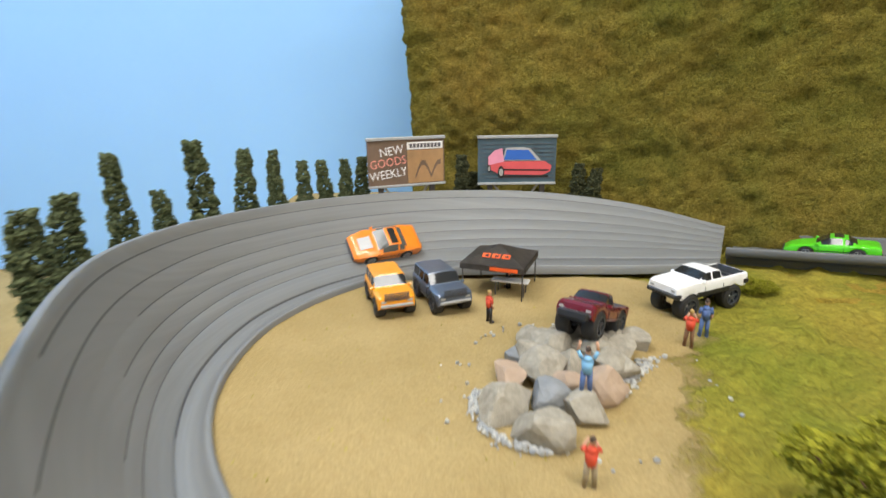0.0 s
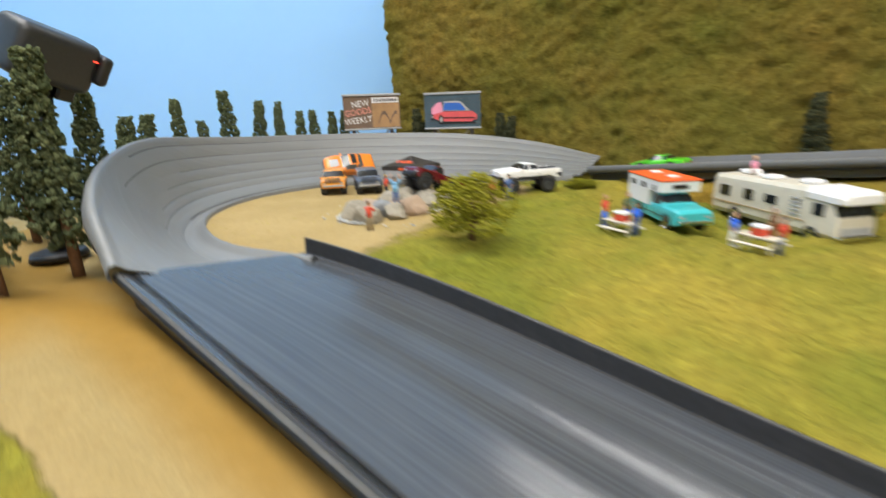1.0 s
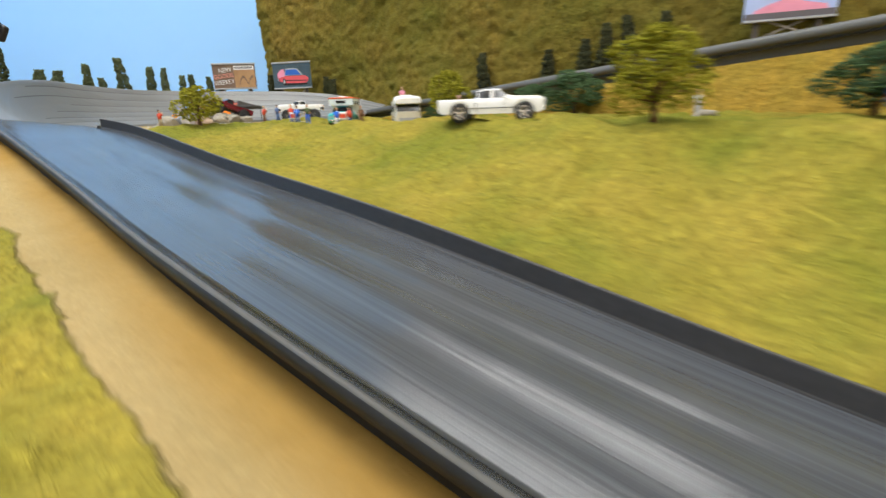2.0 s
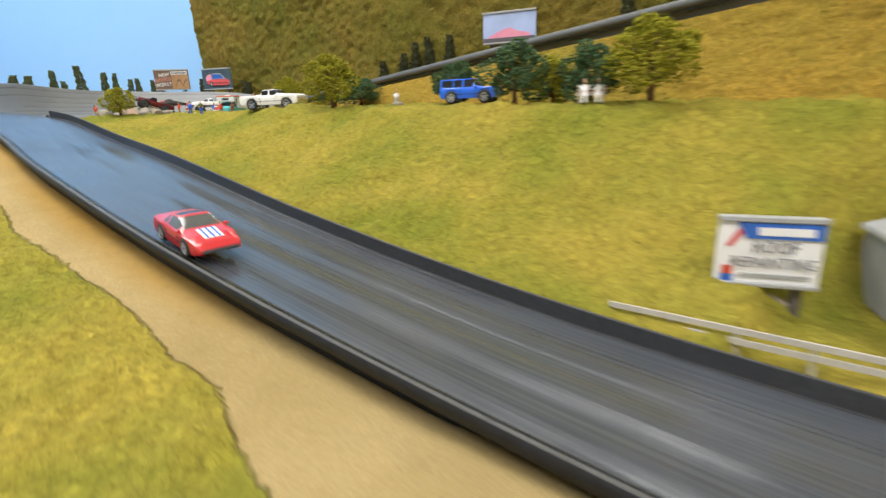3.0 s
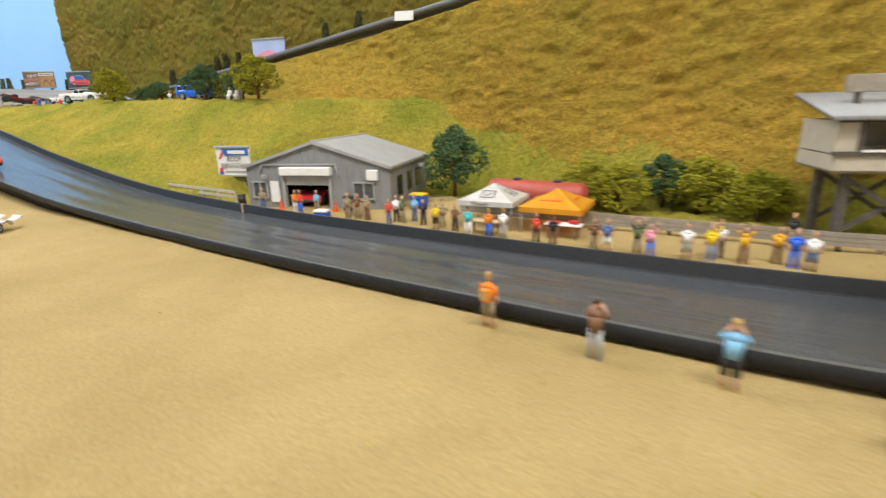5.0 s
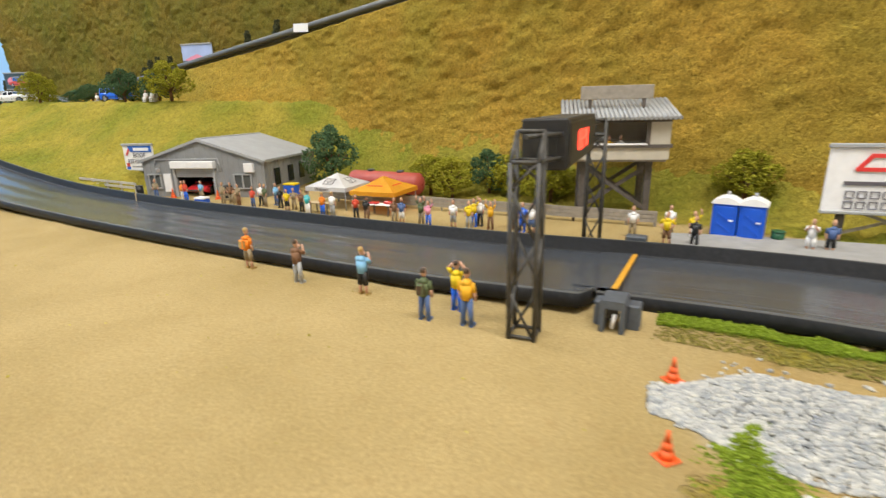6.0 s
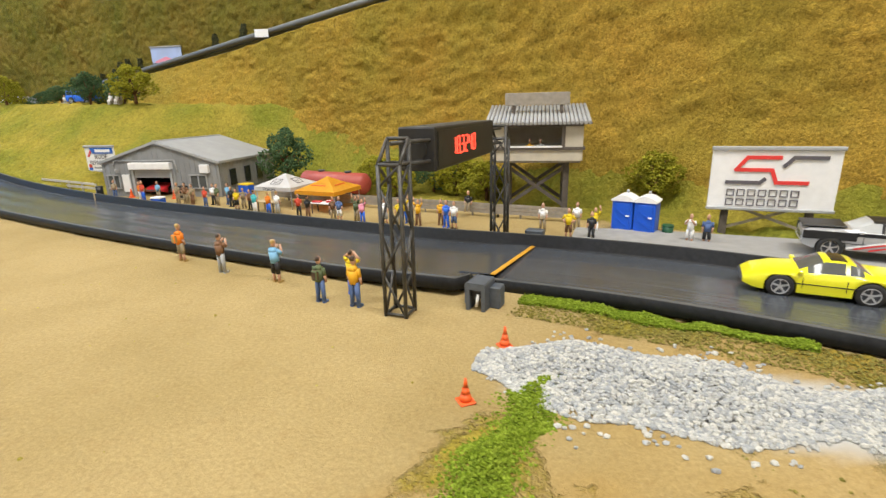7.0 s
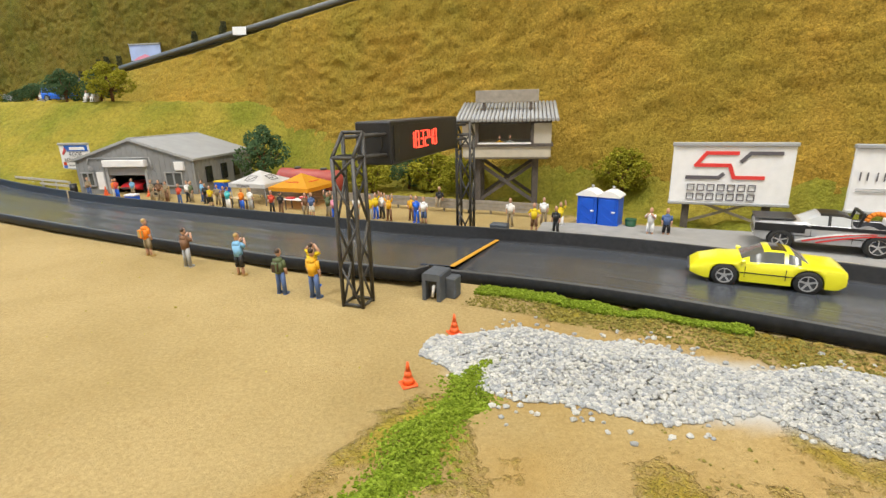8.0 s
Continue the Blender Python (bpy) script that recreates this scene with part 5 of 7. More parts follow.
def on_bank(k, a):
    """Pose on the bank of the turn at station k and share a of its width, nose along the run."""
    st = turn_stations()

    def at(k, a):
        ix, iy, ox, oy, lift, z = st[k]
        return Vector((ix + (ox - ix)*a, iy + (oy - iy)*a, z + lift*0.97*max(0.0, (a - 0.20)/0.80)**1.75))
    p = at(k, a)
    fwd = (at(k + 2, a) - at(k - 2, a)).normalized()
    side = (at(k, a + 0.09) - at(k, a - 0.09)).normalized()
    up = side.cross(fwd).normalized()
    if up.z < 0:
        up = -up
    left = up.cross(fwd)
    m = Matrix((fwd, left, up)).transposed().to_4x4()
    return Matrix.Translation(p + up*0.0004) @ m


ora = car("sports_car", "orange sports coupe with a grey bonnet on the banked turn", on_bank(52, 0.56), 0.068, 0.031, M_ORANGE, COUPE, 0.0060, (-0.27, 0.26), ww=0.0045, glass=M_GLASSCLEAR, group="racing cars")
hd = BM()
box(hd, 0.021, 0, 0.01375, 0.012, 0.013, 0.0006, pose(0, 0, 0, 0, 10, 0))
part("bonnet_print", hd, M_SILVER, ora, "grey bonnet panel")
e = 0.02
car("sports_car", "bright green low sports car on the ramp", pose(e*DX + (ramp_s(e) + 0.030)*NX, e*DY + (ramp_s(e) + 0.030)*NY, ramp_z(e) - 0.0115, 0, 4.9, 180 + math.degrees(math.atan2(DY, DX))), 0.068, 0.030, M_GREEN, COUPE, 0.0058, (-0.27, 0.26), ww=0.0045, group="racing cars")

# off-roaders in the arena
def lifted(name, label, x, y, yaw, body, roofmat=None, z=None):
    v = car(name, label, pose(x, y, gz(x, y) if z is None else z, 0, 0, yaw), 0.058, 0.029, body, raised(SUV, 0.05), 0.0078, (-0.30, 0.31), roof=roofmat, rim=M_DARKGREY, ww=0.0072, group="lifted off-roaders", extra=M_GREYTRIM)
    b = BM()
    box(b, 0, 0, 0.0085, 0.040, 0.010, 0.004)
    rod(b, (-0.0174, -0.012, 0.0078), (-0.0174, 0.012, 0.0078), 0.0016)
    rod(b, (0.018, -0.012, 0.0078), (0.018, 0.012, 0.0078), 0.0016)
    part("chassis", b, M_DARKGREY, v)
    b = BM()
    for k in range(5):
        box(b, 0.0293, 0, 0.0155 + 0.0012*k, 0.0008, 0.018, 0.0006)
    part("grille", b, M_DARKGREY, v)
    return v


lifted("off_roader", "orange lifted off-roader parked on the dirt", -0.044, 0.353, -72, M_TANGERINE)
lifted("off_roader", "slate blue lifted off-roader parked on the dirt", -0.004, 0.358, -68, M_SLATE)
# white monster truck
mt = car("monster_truck", "white and black lifted crew-cab truck on big tyres", pose(0.184, 0.338, 0.1325, 0, 0, 205), 0.072, 0.027, M_WHITE, raised(CREW, 0.15), 0.0095, (-0.30, 0.31), rim=M_DARKGREY, ww=0.0085, category="truck")
b = BM()
box(b, 0, 0, 0.0180, 0.034, 0.0274, 0.0040, bevel=0.0008)
box(b, -0.034, 0, 0.0200, 0.006, 0.0274, 0.0040, bevel=0.0008)
box(b, 0.034, 0, 0.0190, 0.005, 0.0270, 0.0036, bevel=0.0008)
part("lower_body", b, M_BLACK, mt, "black lower body")
b = BM()
box(b, 0, 0, 0.0115, 0.055, 0.010, 0.004)
for ax in (-0.0216, 0.0223):
    rod(b, (ax, -0.012, 0.0095), (ax, 0.012, 0.0095), 0.0022)
    for sgn in (-1, 1):
        rod(b, (ax, sgn*0.006, 0.0095), (ax*0.7, sgn*0.009, 0.017), 0.001)
part("axles", b, M_CHROME, mt)
b = BM()
box(b, -0.037, -0.011, 0.0205, 0.002, 0.004, 0.008)
part("fuel_can", b, M_AMBER, mt, "amber can on the tailgate")
# maroon crawler on the rocks
rc = car("rock_crawler", "maroon pickup crawler climbing the rock pile", pose(0.088, 0.276, 0.1430, 0, -19, 232), 0.066, 0.024, M_MAROON, raised(SINGLE, 0.09), 0.0090, (-0.30, 0.31), rim=M_DARKGREY, ww=0.0085, category="truck")
b = BM()
box(b, 0, 0, 0.0120, 0.058, 0.010, 0.005)
for ax in (-0.0198, 0.0205):
    rod(b, (ax, -0.012, 0.009), (ax, 0.012, 0.009), 0.0020)
box(b, 0.034, 0, 0.0135, 0.005, 0.018, 0.005, bevel=0.001)
part("chassis", b, M_BLACK, rc)
# blue off-roader, white pickup, customs pickup, tow pickup
car("off_roader", "bright blue off-roader parked on the grass", pose(0.818, -0.118, gz(0.818, -0.118), 0, 0, -15), 0.067, 0.030, M_BLUE, SUV, 0.0070, (-0.29, 0.30), rim=M_SILVER, ww=0.0055)


def pickup(label, x, y, yaw, body, L=0.088, cab=CREW, rim=M_CHROME, z=None, glass=None, roof=None):
    v = car("pickup_truck", label, pose(x, y, gz(x, y) if z is None else z, 0, 0, yaw), L, 0.032, body, cab, 0.0078, (-0.29, 0.32), rim=rim, ww=0.0055, category="truck", extra=M_CHROME, glass=glass, roof=roof)
    b = BM()
    for k in range(4):
        box(b, 0.502*L, 0, (0.115 + 0.02*k)*L, 0.0008, 0.018, 0.0009)
    part("grille", b, M_CHROME, v)
    return v


pickup("white crew-cab pickup on the grass at the campground", 0.531, -0.033, -4, M_WHITE)
cp = pickup("black and silver pickup with red side stripes", 1.838, -0.882, heading(1.86, -0.895, 1.813, -0.868), M_SILVER, 0.0895, z=0.0006, glass=M_REFLECTGLASS, roof=M_BLACK)
for sgn in (-1, 1):
    b = BM()
    box(b, 0.030, sgn*0.01585, 0.0165, 0.030, 0.0006, 0.0058, bevel=0.0002)
    part("front_wing", b, M_BLACK, cp, "black front wing")
    b = BM()
    box(b, -0.012, sgn*0.01588, 0.0184, 0.058, 0.0006, 0.0026, bevel=0.0002)
    part("shoulder_panel", b, M_BLACK, cp, "black shoulder panel")
    for k, mt_ in enumerate((M_WHITE, M_LOGORED, M_SILVER, M_LOGORED)):
        b = BM()
        for j in range(9):
            u0, u1 = j/9, (j + 1)/9
            beam(b, (0.020 - 0.004*k - 0.040*u0, sgn*0.0162, 0.0085 - 0.0002*k + 0.0078*math.sin(u0*1.5)), (0.020 - 0.004*k - 0.040*u1, sgn*0.0162, 0.0085 - 0.0002*k + 0.0078*math.sin(u1*1.5)), 0.0004, 0.0010)
        part("side_stripe", b, mt_, cp)
b = BM()
box(b, 0.033, 0, 0.02215, 0.025, 0.0255, 0.0008, pose(0, 0, 0, 0, 1.7, 0), bevel=0.0003)
part("bonnet", b, M_BLACK, cp, "black bonnet")
b = BM()
beam(b, (-0.0145, -0.012, 0.0205), (-0.0165, -0.012, 0.0285), 0.0016)
beam(b, (-0.0145, 0.012, 0.0205), (-0.0165, 0.012, 0.0285), 0.0016)
beam(b, (-0.0165, -0.012, 0.0285), (-0.0165, 0.012, 0.0285), 0.0016)
part("roll_bar", b, M_BLACK, cp, "black roll bar")
b = BM()
for k in range(9):
    a = k*math.pi/8
    rod(b, (-0.028 + 0.006*math.cos(a), -0.004, 0.021 + 0.006*math.sin(a)), (-0.028 + 0.006*math.cos(a + math.pi/8), -0.004, 0.021 + 0.006*math.sin(a + math.pi/8)), 0.0016)
part("orange_hose", b, M_ORSHIRT, cp, "orange hose in the bed")
b = BM()
box(b, -0.036, 0.003, 0.0225, 0.012, 0.014, 0.005, bevel=0.0006)
part("cargo_box", b, M_WHITE, cp)
tow = pickup("silver-grey pickup towing a white trailer on the dirt", 0.869, -0.742, -94, M_PALE, 0.090)


b = BM()
box(b, -0.0455, 0, 0.0150, 0.0006, 0.0090, 0.0036)
part("lettering_bar", b, M_PRINTBLUE, tow, "blue bar on the tailgate")


def trailer():
    tr = thing("car_trailer", pose(0.868, -0.654, 0, 0, 0, 84), "white twin-axle car trailer with loading ramps", "trailer")
    top = 0.0086
    for sgn in (-1, 1):   # two runways with a slot between them
        b = BM()
        edge = [(-0.020, 0.012), (-0.012, 0.0145), (0.000, 0.0150), (0.030, 0.0150), (0.038, 0.0140)]
        ring = [(x, y) for x, y in edge] + [(0.038, 0.0022), (0.016, 0.0022), (0.015, 0.0010), (0.000, 0.0010), (-0.001, 0.0022), (-0.020, 0.0022)]
        up = [b.verts.new((x, sgn*y, top)) for x, y in ring]
        dn = [b.verts.new((x, sgn*y, top - 0.0016)) for x, y in ring]
        b.faces.new(up)
        b.faces.new(dn[::-1])
        for a in range(len(ring)):
            c = (a + 1) % len(ring)
            b.faces.new((up[a], dn[a], dn[c], up[c]))
        bmesh.ops.recalc_face_normals(b, faces=b.faces[:])
        part("runway", b, M_WHITE, tr)
        b = BM()   # rounded mudguard over both wheels
        n = 12
        arc = [(0.016 + 0.0205*math.cos(math.pi*(1 - k/n)), 0.0062 + 0.0070*math.sin(math.pi*k/n)**0.7) for k in range(n + 1)]
        prism(b, arc + [(x, z - 0.0012) for x, z in arc[::-1]], sgn*0.0168 - 0.0034, sgn*0.0168 + 0.0034)
        bmesh.ops.recalc_face_normals(b, faces=b.faces[:])
        part("mudguard", b, M_WHITE, tr)
        b = BM()
        box(b, 0.0435, sgn*0.0100, top - 0.0002, 0.012, 0.0085, 0.0018, pose(0, 0, 0, 0, -14, 0), bevel=0.0005)
        box(b, 0.0490, sgn*0.0100, top + 0.0018, 0.0030, 0.0100, 0.0030, bevel=0.0006)
        part("loading_ramp", b, M_WHITE, tr)
        for ax in (0.0105, 0.0215):
            wheel(tr, ax, sgn*0.0172, 0.0050, 0.0044, M_GREYTRIM)
        b = BM()
        beam(b, (-0.018, sgn*0.0125, 0.0075), (-0.042, sgn*0.001, 0.0075), 0.0034)
        part("tongue", b, M_WHITE, tr)
    for x in (-0.017, -0.004, 0.034):
        b = BM()
        box(b, x, 0, top - 0.0010, 0.006, 0.016, 0.0014)
        part("cross_member", b, M_WHITE, tr)
    b = BM()
    box(b, -0.0215, 0, 0.0105, 0.0022, 0.037, 0.0056, bevel=0.0006)
    part("headboard", b, M_WHITE, tr)
    b = BM()
    for k in range(3):
        box(b, -0.0265 - 0.0032*k, -0.0085 + 0.0016*k, 0.0094, 0.0018, 0.0038, 0.0005, pose(0, 0, 0, 0, 0, -26))
    part("warning_stripes", b, M_CONE, tr)


trailer()


def motorhome():
    W = 0.034
    d = -72.6
    v = thing("motorhome", pose(0.3925, 0.221, gz(0.3925, 0.221), 0, 0, d), "cream motorhome with roof vents parked on grass", "motorhome")
    b = BM()
    shell(b, [(-0.063, W*0.49, W*0.47, 0.006, 0.040), (0.034, W*0.5, W*0.48, 0.006, 0.041), (0.037, W*0.5, W*0.48, 0.006, 0.041), (0.055, W*0.5, W*0.46, 0.007, 0.038), (0.063, W*0.47, W*0.44, 0.008, 0.022)])
    finish_edges(part("body", b, M_CREAM, v), 24)
    b = BM()
    shell(b, [(0.036, W*0.5, W*0.45, 0.033, 0.0425), (0.064, W*0.5, W*0.44, 0.032, 0.0415), (0.067, W*0.46, W*0.40, 0.033, 0.039)])
    finish_edges(part("cab_over", b, M_WHITE, v), 24)
    b = BM()
    box(b, 0.0595, 0, 0.027, 0.004, W*0.86, 0.0085, pose(0, 0, 0, 0, -20, 0))
    part("windscreen", b, M_GLASSDARK, v)
    for sgn in (-1, 1):
        for x, w, h in ((-0.048, 0.012, 0.009), (-0.020, 0.010, 0.009), (0.004, 0.012, 0.007), (0.048, 0.009, 0.009)):
            b = BM()
            box(b, x, sgn*(W*0.5 + 0.0002), 0.027, w, 0.0008, h, bevel=0.0002)
            part("side_window", b, M_GLASSDARK, v)
        for k in range(5):
            b = BM()
            box(b, 0.028, sgn*(W*0.5 + 0.0003), 0.020 + 0.003*k, 0.008, 0.0010, 0.0012)
            part("louvre", b, M_GREYTRIM, v)
        b = BM()
        box(b, -0.012, sgn*(W*0.5 + 0.0003), 0.0165, 0.098, 0.0006, 0.0014)
        part("side_band", b, M_TAN, v)
        for ax in (-0.034, 0.044):
            wheel(v, ax, sgn*(W/2 - 0.002), 0.0070, 0.005, M_CHROME)
    for x, y in ((-0.045, 0.004), (-0.010, -0.004), (0.020, 0.003)):
        b = BM()
        box(b, x, y, 0.0425, 0.013, 0.012, 0.0035, bevel=0.001)
        part("roof_vent", b, M_WHITE, v)
    b = BM()
    box(b, 0.0640, 0, 0.013, 0.001, W*0.7, 0.005)
    part("grille", b, M_GREYTRIM, v)
    b = BM()
    box(b, 0.0655, 0, 0.0085, 0.003, W*0.94, 0.003, bevel=0.0005)
    part("bumper", b, M_CHROME, v)


motorhome()


def camper_truck():
    d = -79.5
    v = car("camper_truck", "turquoise pickup with a white camper and orange roof", pose(0.3026, 0.222, gz(0.3026, 0.222), 0, 0, d), 0.086, 0.031, M_TEAL, SINGLE, 0.0070, (-0.28, 0.31), rim=M_CHROME, ww=0.005, category="truck", extra=M_CHROME)
    b = BM()
    prism(b, [(-0.046, 0.0165), (-0.003, 0.0165), (-0.003, 0.0295), (0.016, 0.0295), (0.017, 0.0380), (-0.046, 0.0390)], -0.0165, 0.0165)
    bmesh.ops.recalc_face_normals(b, faces=b.faces[:])
    c = part("camper", b, M_WHITE, v, "white camper body")
    b = BM()
    box(b, -0.0145, 0, 0.0392, 0.064, 0.034, 0.0018, bevel=0.0006)
    part("roof_panel", b, M_CONE, c, "orange roof panel")
    for x in (-0.028, 0.002):
        b = BM()
        box(b, x, 0, 0.0408, 0.008, 0.008, 0.0016, bevel=0.0004)
        part("roof_vent", b, M_WHITE, c)
    for sgn in (-1, 1):
        for x in (-0.034, -0.014, 0.006):
            b = BM()
            box(b, x, sgn*0.0167, 0.0325, 0.007 if x < 0 else 0.004, 0.0008, 0.0045)
            part("camper_window", b, M_GLASSDARK, c)
    b = BM()
    box(b, 0.0172, 0, 0.034, 0.0008, 0.013, 0.0035)
    part("front_window", b, M_GLASSDARK, c)


camper_truck()


# ---- finish line ----
def truss_post(parent, x, y, yaw, h, side=0.0105, name="truss_post", slope=0.0):
    """Square lattice column with zig-zag bracing."""
    col = new(name)
    col.parent = parent
    col.matrix_basis = pose(x, y, 0, 0, 0, yaw)
    k = side/2
    for i, (sx, sy) in enumerate(((-k, -k), (k, -k), (k, k), (-k, k))):
        b = BM()
        rod(b, (sx, sy, -0.002), (sx, sy, h - (abs(slope) if sy*slope < 0 else 0)), 0.0011, seg=6)
        part("chord", b, M_STEEL, col)
    n = 4
    for f, ((ax, ay), (bx, by)) in enumerate((((-k, -k), (k, -k)), ((k, -k), (k, k)), ((k, k), (-k, k)), ((-k, k), (-k, -k)))):
        b = BM()
        for j in range(n):
            z0, z1 = h*j/n, h*(j + 1)/n - (abs(slope) if j == n - 1 else 0)
            if j % 2:
                rod(b, (ax, ay, z0), (bx, by, z1), 0.0007, seg=5)
            else:
                rod(b, (bx, by, z0), (ax, ay, z1), 0.0007, seg=5)
        rod(b, (ax, ay, 0.0015), (bx, by, 0.0015), 0.0009, seg=5)
        rod(b, (ax, ay, h - abs(slope)*(1 if ay*slope < 0 else 0)), (bx, by, h - abs(slope)*(1 if by*slope < 0 else 0)), 0.0010, seg=5)
        if slope:
            rod(b, (ax, ay, h - abs(slope)), (bx, by, h - abs(slope)), 0.0009, seg=5)
        part("lattice", b, M_STEEL, col)
    return col


SEGS = {"0": "abcdef", "1": "bc", "2": "abged", "3": "abgcd", "4": "fgbc", "8": "abcdefg"}


def gantry():
    g = thing("timing_gantry", pose(1.5515, -0.8765, 0), "black lattice gantry with a red digital lap clock", "gantry")
    ang = 68.2
    truss_post(g, -0.0365, -0.0755, ang - 90, 0.0925, side=0.0118, slope=0.012)
    truss_post(g, 0.0365, 0.0705, ang - 90, 0.0925, side=0.0112, slope=-0.010)
    for p, q in (((-0.0375, -0.0755), (-0.012, -0.045)), ((0.0365, 0.0705), (0.020, 0.046))):
        b = BM()
        for u in (-0.004, 0.004):
            for zz in (0.0795, 0.0905):
                rod(b, (p[0], p[1] + u*0.4, zz), (q[0], q[1] + u, zz), 0.0010, seg=6)
            rod(b, (q[0], q[1] + u, 0.0795), (q[0], q[1] + u, 0.0905), 0.0010, seg=6)
        for zz in (0.0795, 0.0905):
            rod(b, (q[0], q[1] - 0.004, zz), (q[0], q[1] + 0.004, zz), 0.0010, seg=6)
        part("bracket", b, M_STEEL, g)
    b = BM()
    box(b, 0, 0, 0, 0.118, 0.022, 0.0235, bevel=0.0008)
    clock = part("clock_housing", b, M_BLACK, g, "black clock housing", pose(-0.0035, 0.0015, 0.0855, 0, 0, ang))
    b = BM()
    box(b, 0, -0.0113, 0, 0.112, 0.0006, 0.019)
    part("clock_face", b, M_BLACK, clock)
    for x in (-0.0585, 0.0585):
        b = BM()
        rod(b, (x, 0, 0), (x + math.copysign(0.0012, x), 0, 0), 0.006, seg=14)
        part("speaker_hole", b, M_TYRE, clock)
    w, h = 0.0049, 0.0096
    cur = -0.0335
    for ch in "183240":
        b = BM()
        t = 0.0007
        cx = cur + w/2
        pos = {"a": (cx, h/2, w, t), "g": (cx, 0, w, t), "d": (cx, -h/2, w, t), "f": (cx - w/2, h/4, t, h/2), "e": (cx - w/2, -h/4, t, h/2), "b": (cx + w/2, h/4, t, h/2), "c": (cx + w/2, -h/4, t, h/2)}
        for s in SEGS[ch]:
            px, pz, sx, sz = pos[s]
            box(b, px, -0.0118, pz, sx - 0.0005*(sx > sz), 0.0005, sz - 0.0005*(sz > sx))
        if ch == "8":
            box(b, cx + w*0.80, -0.0118, -h/2, 0.0011, 0.0005, 0.0011)
        part("digit", b, M_LED, clock, "glowing red digit")
        cur += w*1.60
    return g


gantry()
# line, joint strip and sensor blocks across the track
a, c = Vector((1.570, -0.912)), Vector((1.611, -0.833))
d = c - a
yaw = math.degrees(math.atan2(d.y, d.x))
b = BM()
box(b, 0, 0, 0, d.length + 0.004, 0.0042, 0.0005)
tagged(part("finish_line", b, M_LINE, at=pose((a.x + c.x)/2, (a.y + c.y)/2, 0.0047, -2, 3.4, yaw)), "amber finish line painted across the track", "line", kind="structure")
b = BM()
box(b, 0, 0, 0, d.length + 0.004, 0.021, 0.0008, bevel=0.0002)
tagged(part("joint_plate", b, M_TRACK, at=pose((a.x + c.x)/2 - 0.0105, (a.y + c.y)/2 + 0.005, 0.0043, -2, 3.4, yaw)), "dark plate over the track joint", "joint", kind="structure")


def sensor(x, y, z, near):
    s = thing("lap_sensor", pose(x, y, z, 0, 0, yaw - 90), "dark grey plastic lap sensor beside the track joint", "sensor", "lap sensors")
    b = BM()
    if near:
        prism(b, [(-0.0056, 0), (-0.0034, 0), (-0.0034, 0.0118), (0.0034, 0.0118), (0.0034, 0), (0.0056, 0), (0.0056, 0.0150), (0.0050, 0.0158), (-0.0050, 0.0158), (-0.0056, 0.0150)], -0.0078, 0.0072)
        box(b, 0.0085, 0.0035, 0.0062, 0.0062, 0.0085, 0.0124, bevel=0.0006)
        box(b, -0.0075, 0.0035, 0.0062, 0.0042, 0.0085, 0.0124, bevel=0.0006)
    else:
        box(b, 0, 0, 0.008, 0.014, 0.009, 0.016, bevel=0.0008)
    bmesh.ops.recalc_face_normals(b, faces=b.faces[:])
    part("housing", b, M_SENSOR, s)
    b = BM()
    rod(b, (0, -0.0048 if not near else -0.0035, 0.0085), (0, -0.0058 if not near else -0.0055, 0.0085), 0.0028, seg=14)
    part("lens", b, M_BLACK, s)
    if near:
        b = BM()
        rod(b, (0.0, -0.006, 0.002), (0.001, -0.006, 0.009), 0.0009)
        part("cable", b, M_WHITE, s)


sensor(1.559, -0.9455, 0.0, True)
sensor(1.613, -0.828, -0.002, False)


